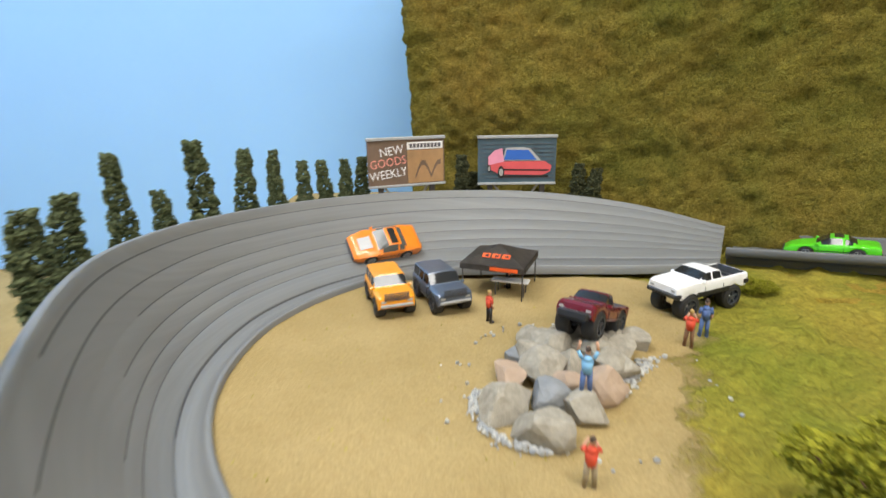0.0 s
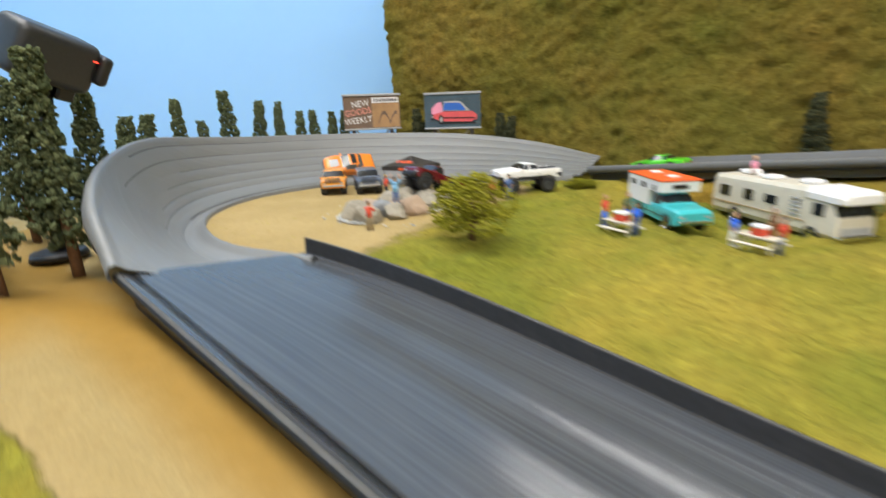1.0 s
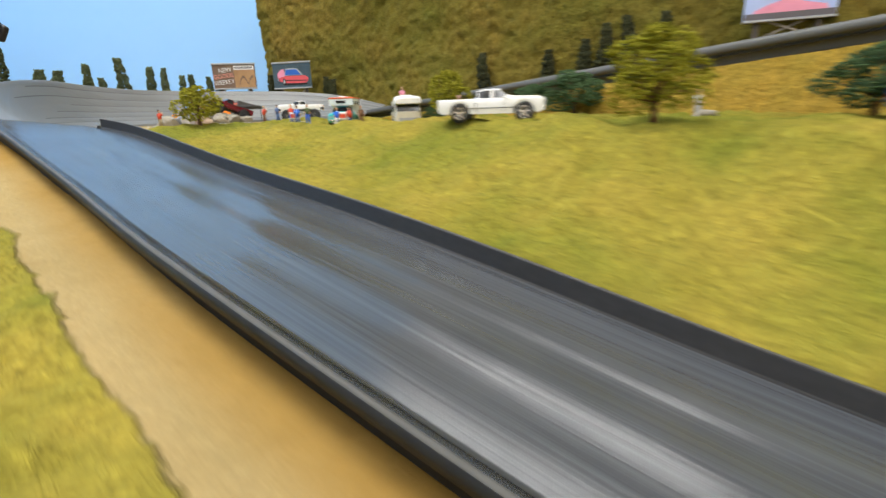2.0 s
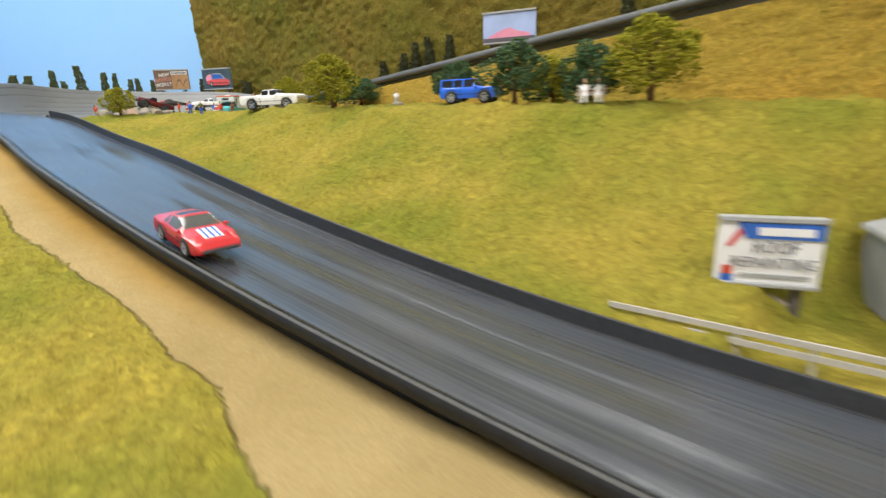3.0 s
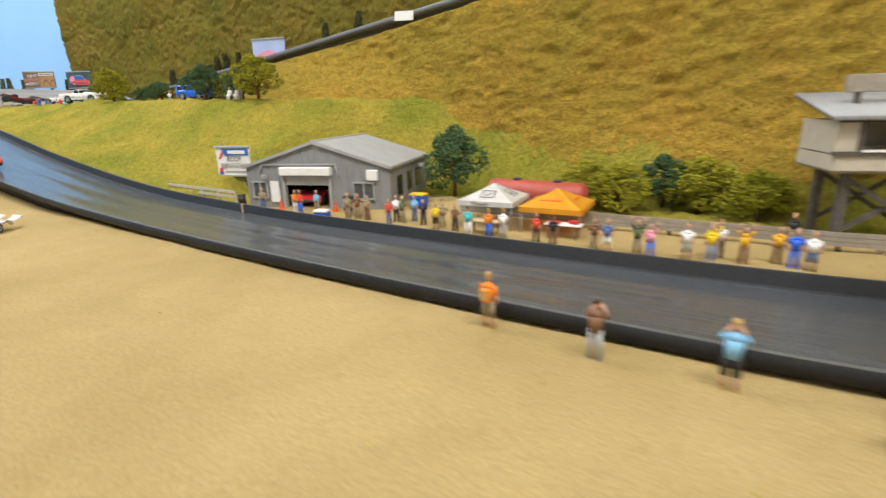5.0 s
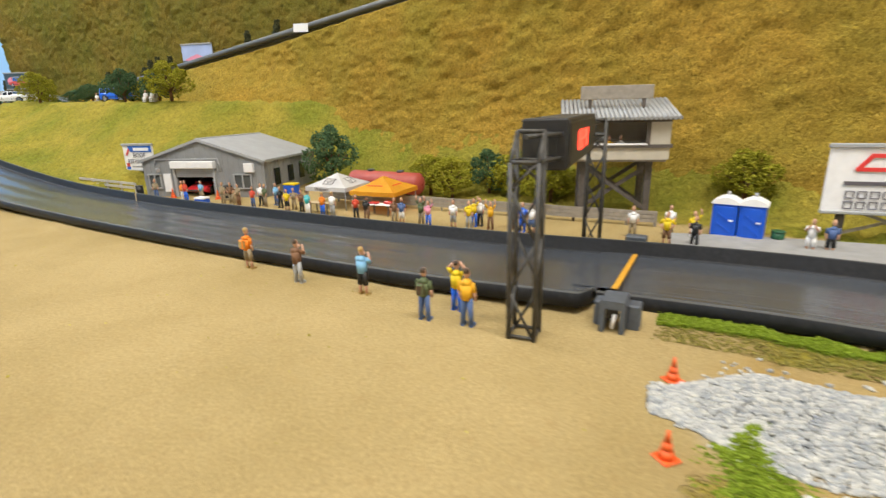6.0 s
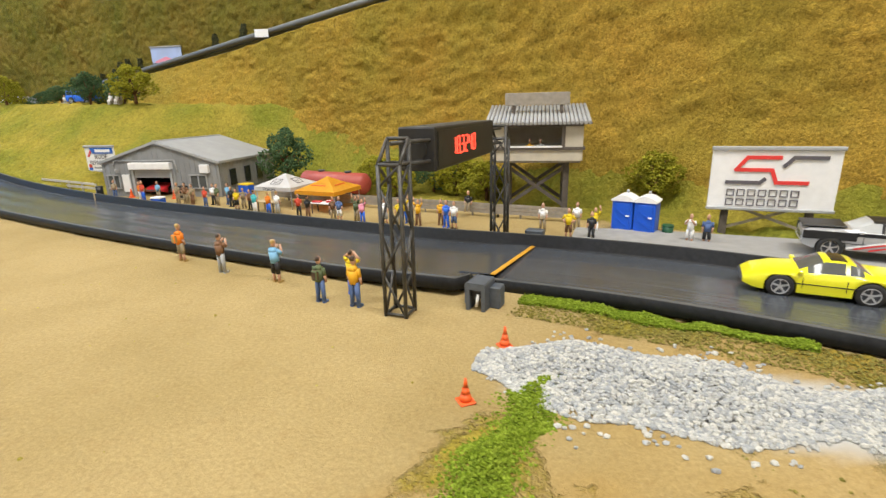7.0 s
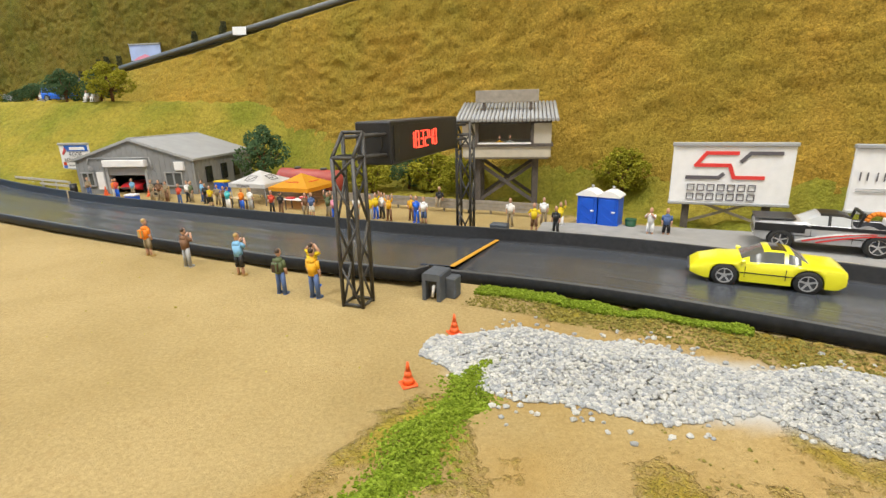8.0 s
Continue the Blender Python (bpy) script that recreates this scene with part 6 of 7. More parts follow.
# ---- judges' tower ----
def tower():
    t = thing("judges_tower", pose(1.646, -0.668, 0, 0, 0, -12), "weathered timber judges tower with corrugated roof", "tower")
    for x in (-0.030, 0.030):
        for y in (-0.020, 0.022):
            b = BM()
            box(b, x, y, 0.025, 0.0062, 0.0062, 0.056, bevel=0.0004)
            part("leg", b, M_TIMBER, t)
    for y in (-0.021, 0.023):
        for sgn in (1, -1):
            b = BM()
            beam(b, (-0.029*sgn, y + 0.001*sgn, 0.006), (0.029*sgn, y + 0.001*sgn, 0.046), 0.0018, 0.0036)
            part("brace", b, M_TIMBER, t)
    b = BM()
    box(b, 0, 0, 0.0525, 0.086, 0.062, 0.003)
    part("floor_deck", b, M_TIMBERGREY, t)
    b = BM()   # parapet and walls round the opening
    box(b, 0, -0.031, 0.0585, 0.088, 0.003, 0.011)
    box(b, 0.0435, 0, 0.0585, 0.003, 0.062, 0.011)
    box(b, -0.0435, 0, 0.0585, 0.003, 0.062, 0.011)
    box(b, 0, 0.031, 0.0700, 0.088, 0.003, 0.036)
    part("lower_panel", b, M_BEIGE, t)
    for fx, fw, sx in ((-0.0375, 0.015, -0.0430), (0.0355, 0.019, 0.0430)):
        b = BM()
        box(b, fx, -0.030, 0.0765, fw, 0.003, 0.023)
        box(b, sx, 0, 0.0765, 0.003, 0.060, 0.023)
        part("upper_panel", b, M_BEIGE, t)
    b = BM()
    box(b, 0, -0.0322, 0.0652, 0.092, 0.0040, 0.0030)
    box(b, 0.0452, 0, 0.0652, 0.0035, 0.066, 0.0030)
    for x in (-0.030, 0.026):
        box(b, x, -0.0318, 0.0765, 0.0032, 0.0020, 0.021)
    box(b, 0, -0.0318, 0.0880, 0.090, 0.0022, 0.0026)
    part("trim_board", b, M_TIMBER, t)
    b = BM()
    box(b, -0.002, -0.0318, 0.0670, 0.054, 0.006, 0.0014)
    part("window_sill", b, M_WHITE, t)
    for k in range(26):   # corrugated roof, one rib at a time
        b = BM()
        x = -0.050 + k*0.004
        rod(b, (x, -0.039, 0.0900), (x, 0.036, 0.1070), 0.0018, seg=6)
        part("roof_rib", b, M_GREYTRIM, t)
    b = BM()
    box(b, 0, -0.0015, 0.0976, 0.104, 0.076, 0.0012, pose(0, 0, 0, 12.8, 0, 0))
    part("roof_deck", b, M_TIMBER, t)
    b = BM()
    box(b, -0.001, -0.004, 0.1135, 0.066, 0.0034, 0.0125, bevel=0.0004)
    part("roof_board", b, M_TIMBERGREY, t)
    for x in (-0.025, 0.024):
        b = BM()
        box(b, x, -0.003, 0.1040, 0.0032, 0.0036, 0.012)
        part("board_post", b, M_TIMBER, t)
    b = BM()
    box(b, 0, -0.012, 0.0685, 0.060, 0.012, 0.0012)
    part("desk", b, M_TIMBERGREY, t)


tower()


# ---- shelters ----
def tent(name, x, y, yaw, size, eave, top, z, mat, label, leg_mat=None):
    t = thing(name, pose(x, y, z, 0, 0, yaw), label, "tent", "pop-up tents")
    k = size/2
    b = BM()
    ring = [b.verts.new((sx*k*1.04, sy*k*1.04, eave)) for sx, sy in ((-1, -1), (1, -1), (1, 1), (-1, 1))]
    skirt = [b.verts.new((sx*k*1.05, sy*k*1.05, eave - 0.0045)) for sx, sy in ((-1, -1), (1, -1), (1, 1), (-1, 1))]
    midr = [b.verts.new((sx*k*0.5, sy*k*0.5, eave + (top - eave)*0.46)) for sx, sy in ((-1, -1), (1, -1), (1, 1), (-1, 1))]
    apex = b.verts.new((0, 0, top))
    for i in range(4):
        j = (i + 1) % 4
        b.faces.new((skirt[i], skirt[j], ring[j], ring[i]))
        b.faces.new((ring[i], ring[j], midr[j], midr[i]))
        b.faces.new((midr[i], midr[j], apex))
    bmesh.ops.solidify(b, geom=b.faces[:], thickness=0.0004)
    can = part("canopy", b, mat, t)
    for sx, sy in ((-1, -1), (1, -1), (1, 1), (-1, 1)):
        b = BM()
        rod(b, (sx*k*0.97, sy*k*0.97, -0.001), (sx*k*0.97, sy*k*0.97, eave), 0.0006, seg=6)
        part("leg", b, leg_mat or M_GREYTRIM, t)
    return t, can


tw, can = tent("pop_up_tent", 1.357, -0.603, -22, 0.050, 0.0255, 0.0385, -0.003, M_WHITE, "white pop-up tent with printed ticks by the fence")
word(can, "Waivers", 0.0055, pose(-0.004, -0.0268, 0.0232, 90), M_LOGOGREY, 0.018)
for k, cx in enumerate((-0.006,)):
    b = BM()
    for (x0, y0), (x1, y1) in (((-0.006, -0.006), (0.006, -0.006)), ((0.006, -0.006), (0.006, 0.004)), ((0.006, 0.004), (-0.006, 0.004)), ((-0.006, 0.004), (-0.006, -0.006)), ((-0.003, -0.001), (-0.001, -0.004)), ((-0.001, -0.004), (0.004, 0.002))):
        beam(b, (x0, y0, 0), (x1, y1, 0), 0.0006, 0.0003)
    part("tick_print", b, M_LOGOGREY, can, at=pose(0.0, -0.0155, 0.0312, 27, 0, 0))
    b = BM()
    for (x0, y0), (x1, y1) in (((-0.006, -0.006), (0.006, -0.006)), ((0.006, -0.006), (0.006, 0.004)), ((0.006, 0.004), (-0.006, 0.004)), ((-0.006, 0.004), (-0.006, -0.006)), ((-0.003, -0.001), (-0.001, -0.004)), ((-0.001, -0.004), (0.004, 0.002))):
        beam(b, (x0, y0, 0), (x1, y1, 0), 0.0006, 0.0003)
    part("tick_print", b, M_LOGOGREY, can, at=pose(0.0155, 0.0, 0.0312, 0, 0, 90) @ pose(0, 0, 0, 27, 0, 0))
ta, can = tent("pop_up_tent", 1.412, -0.626, -24, 0.052, 0.0230, 0.0365, -0.003, M_AMBER, "amber pop-up tent over a table by the fence")
for px, py, r in ((0.0, -0.017, 0), (0.017, 0.0, 90)):
    b = BM()
    for k in range(9):
        box(b, -0.010 + k*0.0022, 0, 0, 0.0015, 0.0016, 0.0003)
    part("lettering_bar", b, M_CONE, can, at=pose(px, py, 0.0282, 0, 0, r) @ pose(0, 0, 0, 27, 0, 0))
td, can = tent("pop_up_tent", 0.045, 0.386, -22, 0.050, 0.0275, 0.0385, 0.1325, M_TENT, "black pop-up tent with orange lettering in the arena", M_STEEL)
for dx in (-0.008, 0.0, 0.008):
    b = BM()
    box(b, dx, 0, 0, 0.0065, 0.0050, 0.0003)
    box(b, dx + 0.0006, -0.0002, 0.0002, 0.0030, 0.0022, 0.0003, mi=1)
    part("emblem", b, [M_CONE, M_BLACK], can, at=pose(0.001, -0.0155, 0.0325, 24, 0, 0))
b = BM()
box(b, 0.010, -0.0266, 0.0252, 0.022, 0.0004, 0.0028)
part("emblem", b, M_CONE, can)


def table(x, y, yaw, L, W, h, mat, label, z=None, benches=False):
    t = thing("picnic_table" if benches else "folding_table", pose(x, y, gz(x, y) if z is None else z, 0, 0, yaw), label, "table", "tables")
    n = 3
    for k in range(n):
        b = BM()
        box(b, 0, (k - 1)*W/n, h, L, W/n*0.94, 0.0010, bevel=0.0002)
        part("top_board", b, mat, t)
    for sx in (-1, 1):
        for sy in (-1, 1):
            b = BM()
            beam(b, (sx*L*0.38, sy*W*0.45, 0), (sx*L*0.38, sy*W*(0.18 if benches else 0.42), h), 0.0010)
            part("leg", b, M_TIMBER if not benches else mat, t)
    if benches:
        for sy in (-1, 1):
            b = BM()
            box(b, 0, sy*W*0.85, h*0.6, L, W*0.32, 0.0010, bevel=0.0002)
            part("bench", b, mat, t)
            b = BM()
            for sx in (-1, 1):
                beam(b, (sx*L*0.38, -sy*0.001, h*0.55), (sx*L*0.38, sy*W*0.85, h*0.55), 0.0010)
            part("bearer", b, mat, t)
    return t


table(0.052, 0.372, -20, 0.030, 0.011, 0.0115, M_WHITE, "white folding table under the black tent")
table(1.346, -0.642, -28, 0.030, 0.011, 0.0115, M_TAN, "tan trestle table in front of the white tent")
table(1.412, -0.660, -24, 0.030, 0.012, 0.0115, M_WHITE, "white table with red boxes under the amber tent")
table(0.253, 0.166, -52, 0.026, 0.011, 0.0115, M_CREAM, "cream picnic table with benches by the camper", benches=True)
table(0.335, 0.130, -58, 0.028, 0.011, 0.0115, M_CREAM, "cream picnic table with benches by the motorhome", benches=True)


def crate(x, y, z, sx, sy, sz, mat, label, yaw=0, lid=None, cat="box"):
    t = thing("cool_box" if lid else "storage_box", pose(x, y, z, 0, 0, yaw), label, cat)
    b = BM()
    box(b, 0, 0, sz/2, sx, sy, sz, bevel=0.0005)
    part("box_body", b, mat, t)
    if lid:
        b = BM()
        box(b, 0, 0, sz + 0.001, sx*1.05, sy*1.05, 0.0022, bevel=0.0006)
        part("lid", b, lid, t)
    return t


crate(0.253, 0.166, gz(0.253, 0.166) + 0.012, 0.010, 0.007, 0.005, M_REDSHIRT, "red cool box with a white lid on the picnic table", -52, M_WHITE)
crate(0.335, 0.130, gz(0.335, 0.130) + 0.012, 0.009, 0.007, 0.005, M_REDSHIRT, "red cool box with a white lid on the picnic table", -58, M_WHITE)
crate(1.405, -0.658, gz(1.41, -0.66) + 0.012, 0.010, 0.006, 0.002, M_RED, "flat red box on the white table", -20)
crate(1.420, -0.662, gz(1.41, -0.66) + 0.012, 0.008, 0.005, 0.003, M_RED, "small red box on the white table", -30)
crate(1.180, -0.566, gz(1.18, -0.566), 0.014, 0.011, 0.006, M_LOOBLUE, "blue cool box with a white rim on the dirt", -16, M_WHITE)
crate(1.218, -0.560, gz(1.218, -0.56), 0.012, 0.008, 0.016, M_TAN, "tan crate stack beside the garage door", -16)
crate(1.277, -0.520, gz(1.277, -0.52), 0.017, 0.012, 0.014, M_LOOBLUE, "blue skip with a yellow lid behind the crowd", -20, M_SUNSHIRT, "bin")


def tank():
    a, c = Vector((1.361, -0.517)), Vector((1.446, -0.567))
    d = c - a
    t = thing("fuel_tank", pose((a.x + c.x)/2, (a.y + c.y)/2, -0.003, 0, 0, math.degrees(math.atan2(d.y, d.x))), "faded red horizontal fuel tank on cradles", "tank")
    L, r = d.length, 0.0135
    b = BM()
    seg = 20
    prof = [(-L/2 - 0.006, 0.001), (-L/2 - 0.005, r*0.5), (-L/2 - 0.003, r*0.82), (-L/2, r), (L/2, r), (L/2 + 0.003, r*0.82), (L/2 + 0.005, r*0.5), (L/2 + 0.006, 0.001)]
    rings = [[b.verts.new((x, q*math.cos(2*math.pi*k/seg), 0.018 + q*math.sin(2*math.pi*k/seg))) for k in range(seg)] for x, q in prof]
    for A, Bq in zip(rings, rings[1:]):
        for k in range(seg):
            b.faces.new((A[k], A[(k + 1) % seg], Bq[(k + 1) % seg], Bq[k])).smooth = True
    bmesh.ops.recalc_face_normals(b, faces=b.faces[:])
    part("drum", b, M_TANKRED, t)
    for x in (-L*0.3, L*0.3):
        b = BM()
        box(b, x, 0, 0.004, 0.006, 0.022, 0.010)
        part("cradle", b, M_TIMBER, t)
    for x in (-L*0.22, L*0.24):
        b = BM()
        rod(b, (x, 0, 0.031), (x, 0, 0.0335), 0.0045, seg=12)
        part("hatch", b, M_DARKGREY, t)


tank()


def fence(pts, h, rails, label, mat, spacing=0.028, group="fences", tops=None):
    """Posts from the ground and rails between them; tops gives the heights of a straight top line."""
    P0 = pts[0]
    f = thing("rail_fence", pose(P0[0], P0[1], 0), label, "fence", group)
    for (x0, y0), (x1, y1) in zip(pts, pts[1:]):
        n = max(1, round(math.dist((x0, y0), (x1, y1))/spacing))
        for k in range(n + 1):
            u = k/n
            x, y = x0 + (x1 - x0)*u, y0 + (y1 - y0)*u
            run = (math.dist(P0, (x, y))/math.dist(P0, pts[-1]))
            z = gz(x, y) if tops is None else tops[0] + (tops[1] - tops[0])*run - h
            foot = min(z, gz(x, y)) - 0.003
            b = BM()
            box(b, x - P0[0], y - P0[1], (z + h + foot)/2, 0.0020, 0.0020, z + h - foot)
            part("fence_post", b, mat, f)
            if k < n:
                u2 = (k + 1)/n
                x2, y2 = x0 + (x1 - x0)*u2, y0 + (y1 - y0)*u2
                z2 = gz(x2, y2) if tops is None else tops[0] + (tops[1] - tops[0])*math.dist(P0, (x2, y2))/math.dist(P0, pts[-1]) - h
                nrm = Vector((y1 - y0, x0 - x1)).normalized()*0.0016
                for r in range(rails):
                    q = h*(0.42 + 0.52*r/max(1, rails - 1))
                    b = BM()
                    beam(b, (x - P0[0] + nrm.x, y - P0[1] + nrm.y, z + q), (x2 - P0[0] + nrm.x, y2 - P0[1] + nrm.y, z2 + q), 0.0012, 0.0032)
                    part("rail", b, mat, f)


fence([(0.931, -0.424), (1.046, -0.479)], 0.0115, 2, "pale weathered two-rail fence beside the track wall", M_RAIL, 0.032, tops=(0.0153, 0.0125))
fence([(1.325, -0.560), (1.400, -0.604), (1.500, -0.655), (1.600, -0.705), (1.665, -0.735)], 0.0135, 3, "weathered three-rail timber fence behind the crowd", M_TIMBERGREY)


# ---- toilets, bins, cones ----
def toilet(x, y, yaw):
    t = thing("portable_toilet", pose(x, y, -0.0025, 0, 0, yaw), "cobalt blue portable toilet with a white roof", "toilet", "portable toilets")
    b = BM()
    box(b, 0, 0, 0.0145, 0.0175, 0.0175, 0.029, bevel=0.0006)
    part("cabin", b, M_LOOBLUE, t)
    b = BM()
    n = 8
    prism(b, [(-0.0098, 0.0280)] + [(-0.0098 + 0.0196*k/n, 0.0292 + 0.0042*math.sin(math.pi*k/n)) for k in range(n + 1)] + [(0.0098, 0.0280)], -0.0098, 0.0098)
    bmesh.ops.recalc_face_normals(b, faces=b.faces[:])
    part("roof", b, M_WHITE, t)
    b = BM()
    box(b, 0, -0.0090, 0.0140, 0.0125, 0.0010, 0.0240, bevel=0.0003)
    d = part("door", b, M_LOOBLUE, t)
    b = BM()
    beam(b, (-0.005, -0.0098, 0.021), (0.005, -0.0098, 0.014), 0.0005, 0.0010)
    beam(b, (-0.005, -0.0098, 0.013), (0.005, -0.0098, 0.006), 0.0005, 0.0010)
    part("door_rib", b, M_LOOBLUE, d)
    b = BM()
    box(b, 0.0048, -0.0098, 0.0155, 0.0030, 0.0010, 0.0012)
    part("handle", b, M_WHITE, d)
    b = BM()
    rod(b, (0, 0.0065, 0.031), (0, 0.0065, 0.036), 0.0012)
    part("vent_pipe", b, M_GREYTRIM, t)


toilet(1.7035, -0.7755, -36)
toilet(1.7185, -0.7865, -36)
bn = thing("litter_bin", pose(1.733, -0.797, -0.0025), "dark green round litter bin", "bin")
b = BM()
rod(b, (0, 0, 0), (0, 0, 0.0085), 0.0042, 0.0047, 14)
part("bin_body", b, M_BINGREEN, bn)
b = BM()
rod(b, (0, 0, 0.0085), (0, 0, 0.0096), 0.0050, 0.0046, 14)
part("bin_rim", b, M_BINGREEN, bn)
br = thing("oil_drum", pose(1.063, -0.498, gz(1.063, -0.498)), "black ribbed oil drum at the garage corner", "drum")
b = BM()
rod(b, (0, 0, 0), (0, 0, 0.0145), 0.0045, seg=16)
for zz in (0.0005, 0.005, 0.0098, 0.0142):
    rod(b, (0, 0, zz - 0.0004), (0, 0, zz + 0.0004), 0.0048, seg=16)
part("drum_body", b, M_BLACK, br)


def traffic_cone(x, y, s=0.74, label="orange traffic cone on the dirt", z=None):
    t = thing("traffic_cone", pose(x, y, gz(x, y) if z is None else z, 0, 0, 20), label, "cone", "traffic cones")
    b = BM()
    box(b, 0, 0, 0.0006*s, 0.0085*s, 0.0085*s, 0.0013*s, bevel=0.0004*s)
    part("base", b, M_CONE, t)
    b = BM()
    zz = [0.0012, 0.0045, 0.0049, 0.0080, 0.0084, 0.0135]
    rr = [0.0034, 0.0026, 0.0023, 0.0017, 0.0014, 0.0006]
    for k in range(5):
        rod(b, (0, 0, zz[k]*s), (0, 0, zz[k + 1]*s), rr[k]*s, rr[k + 1]*s, 12)
    part("cone", b, M_CONE, t)


traffic_cone(1.5655, -0.9945)
traffic_cone(1.5445, -1.0375)
traffic_cone(1.118, -0.517, 0.9, "orange traffic cone at the garage door")
traffic_cone(1.186, -0.536, 0.9, "orange traffic cone at the garage door")


# ---- hardstanding by the finish ----
def pad():
    pts = [(1.640, -0.826), (1.662, -0.772), (1.725, -0.790), (1.85, -0.842), (2.0, -0.935), (2.12, -1.03), (2.06, -1.10), (1.90, -0.995), (1.80, -0.925), (1.70, -0.856)]
    b = BM()
    top = [b.verts.new((x, y, 0.0008)) for x, y in pts]
    low = [b.verts.new((x, y, -0.006)) for x, y in pts]
    b.faces.new(top)
    for i in range(len(pts)):
        j = (i + 1) % len(pts)
        b.faces.new((top[j], top[i], low[i], low[j]))
    bmesh.ops.recalc_face_normals(b, faces=b.faces[:])
    ob = tagged(part("pavement", b, M_ASPHALT), "grey hardstanding beside the run-out track", "pavement", kind="structure")
    for x, y, l, a in ((1.700, -0.842, 0.045, -42), (1.752, -0.868, 0.055, -40), (1.790, -0.893, 0.055, -38), (1.815, -0.905, 0.045, -36)):
        b = BM()
        box(b, 0, 0, 0, l, 0.0009, 0.0004)
        part("bay_line", b, M_BEIGE, ob, at=pose(x, y, 0.0011, 0, 0, a))


pad()


# ---- stones, gravel and moss ----
def boulder(x, y, z, r, mat, seed, flat=0.75, yaw=0.0):
    rng = np.random.default_rng(seed)
    b = BM()
    vs = bmesh.ops.create_icosphere(b, subdivisions=3, radius=1.0)["verts"]
    planes = [(Vector(rng.normal(size=3)).normalized(), 0.56 + 0.28*rng.random()) for _ in range(13)]
    for v in vs:
        for n, dd in planes:
            k = v.co.dot(n) - dd
            if k > 0:
                v.co -= n*k*0.97
        v.co *= 1 + 0.06*noise.noise(v.co*2.3 + Vector((seed, 0, 0))) + 0.025*noise.noise(v.co*7 + Vector((seed, 3, 0)))
    bmesh.ops.scale(b, vec=(r*1.15, r*0.95, r*flat), verts=vs)
    ob = part("boulder", b, mat, at=pose(x, y, z, 0, 0, yaw))
    return tagged(ob, "angular boulder of the beige and grey rock pile", "rock", "boulders")


RK = [M_ROCK, M_ROCK, M_ROCKGREY, M_ROCK, M_ROCKPINK]
for k, (x, y, z, r, q) in enumerate([(0.044, 0.194, 0.1375, 0.0130, 0), (0.029, 0.213, 0.1375, 0.0122, 0), (0.035, 0.240, 0.1375, 0.0105, 4), (0.051, 0.242, 0.1410, 0.0125, 0), (0.062, 0.264, 0.1430, 0.0132, 0), (0.047, 0.262, 0.1400, 0.0088, 0), (0.051, 0.216, 0.1375, 0.0108, 2), (0.066, 0.207, 0.1375, 0.0102, 0), (0.078, 0.226, 0.1395, 0.0124, 4), (0.062, 0.227, 0.1400, 0.0098, 4),
                                     (0.069, 0.247, 0.1400, 0.0098, 0), (0.085, 0.259, 0.1425, 0.0122, 0), (0.097, 0.245, 0.1375, 0.0088, 0), (0.102, 0.264, 0.1400, 0.0108, 0), (0.119, 0.279, 0.1365, 0.0092, 0), (0.090, 0.246, 0.1420, 0.0086, 0), (0.074, 0.276, 0.1430, 0.0108, 0), (0.053, 0.283, 0.1390, 0.0082, 0), (0.041, 0.261, 0.1370, 0.0066, 2), (0.090, 0.282, 0.1390, 0.0100, 0), (0.106, 0.284, 0.1370, 0.0085, 0)]):
    boulder(x, y, z, r*1.22, RK[q], 60 + k, 0.78, k*47)
rng = np.random.default_rng(12)
c, sz = [], []
for k in range(420):   # chips banked against the foot of the pile
    if k < 190:
        a = math.radians(150 + 118*rng.random())
        q = 0.0305 + 0.005*rng.random()
        c.append((0.046 + q*math.cos(a), 0.216 + q*math.sin(a), 0.1338))
    elif k < 360:
        u = rng.random()
        c.append((0.088 + 0.034*u + 0.003*rng.normal(), 0.226 + 0.040*u - 0.004*rng.random(), 0.1338))
    else:
        a, q = 2*math.pi*rng.random(), 0.06 + 0.02*rng.random()
        c.append((0.072 + q*math.cos(a), 0.238 + q*math.sin(a), 0.1335))
    sz.append(0.0007 + 0.0010*rng.random()**1.5)
tagged(clumps("pebbles", c, np.array(sz), M_PEBBLE, None, rng, 0.3, (1, 1, 0.8)), "loose white chips round the rock pile", "gravel", kind="stuff")


def build_gravel():
    rng = np.random.default_rng(21)
    c, s = [], []
    d = Vector((0.325, -0.127)).normalized()
    n = Vector((-d.y, d.x))
    for k in range(30000):
        u = rng.random()*0.415 - 0.015
        edge = 0.026 + 0.006*math.sin(u*40) + 0.004*math.sin(u*97)
        edge *= min(1.0, 0.45 + (u + 0.015)*11)
        v = (rng.random()*2 - 1)*edge
        if rng.random() < 0.05:
            v *= 1.0 + 0.6*rng.random()
        x, y = 1.566 + d.x*u + n.x*v, -1.012 + d.y*u + n.y*v
        heap = 0.0020*max(0.0, 1 - (v/edge)**2)
        c.append((x, y, gz(x, y) + heap*rng.random() + 0.0004))
        s.append(0.0006 + 0.0008*rng.random()**1.8)
    return tagged(clumps("gravel", c, s, M_PEBBLE, None, rng, 0.24, (1.15, 1.05, 0.75), smooth=False), "band of pale grey and white gravel", "gravel", kind="stuff")


build_gravel()


def tufts(name, pts, size, mat, label, seed, flat=(1, 1, 0.7)):
    rng = np.random.default_rng(seed)
    c = [(x, y, gz(x, y) + z) for x, y, z in pts]
    return tagged(clumps(name, c, size*(0.5 + rng.random(len(c))), mat, None, rng, 0.55, flat), label, "moss", kind="stuff")


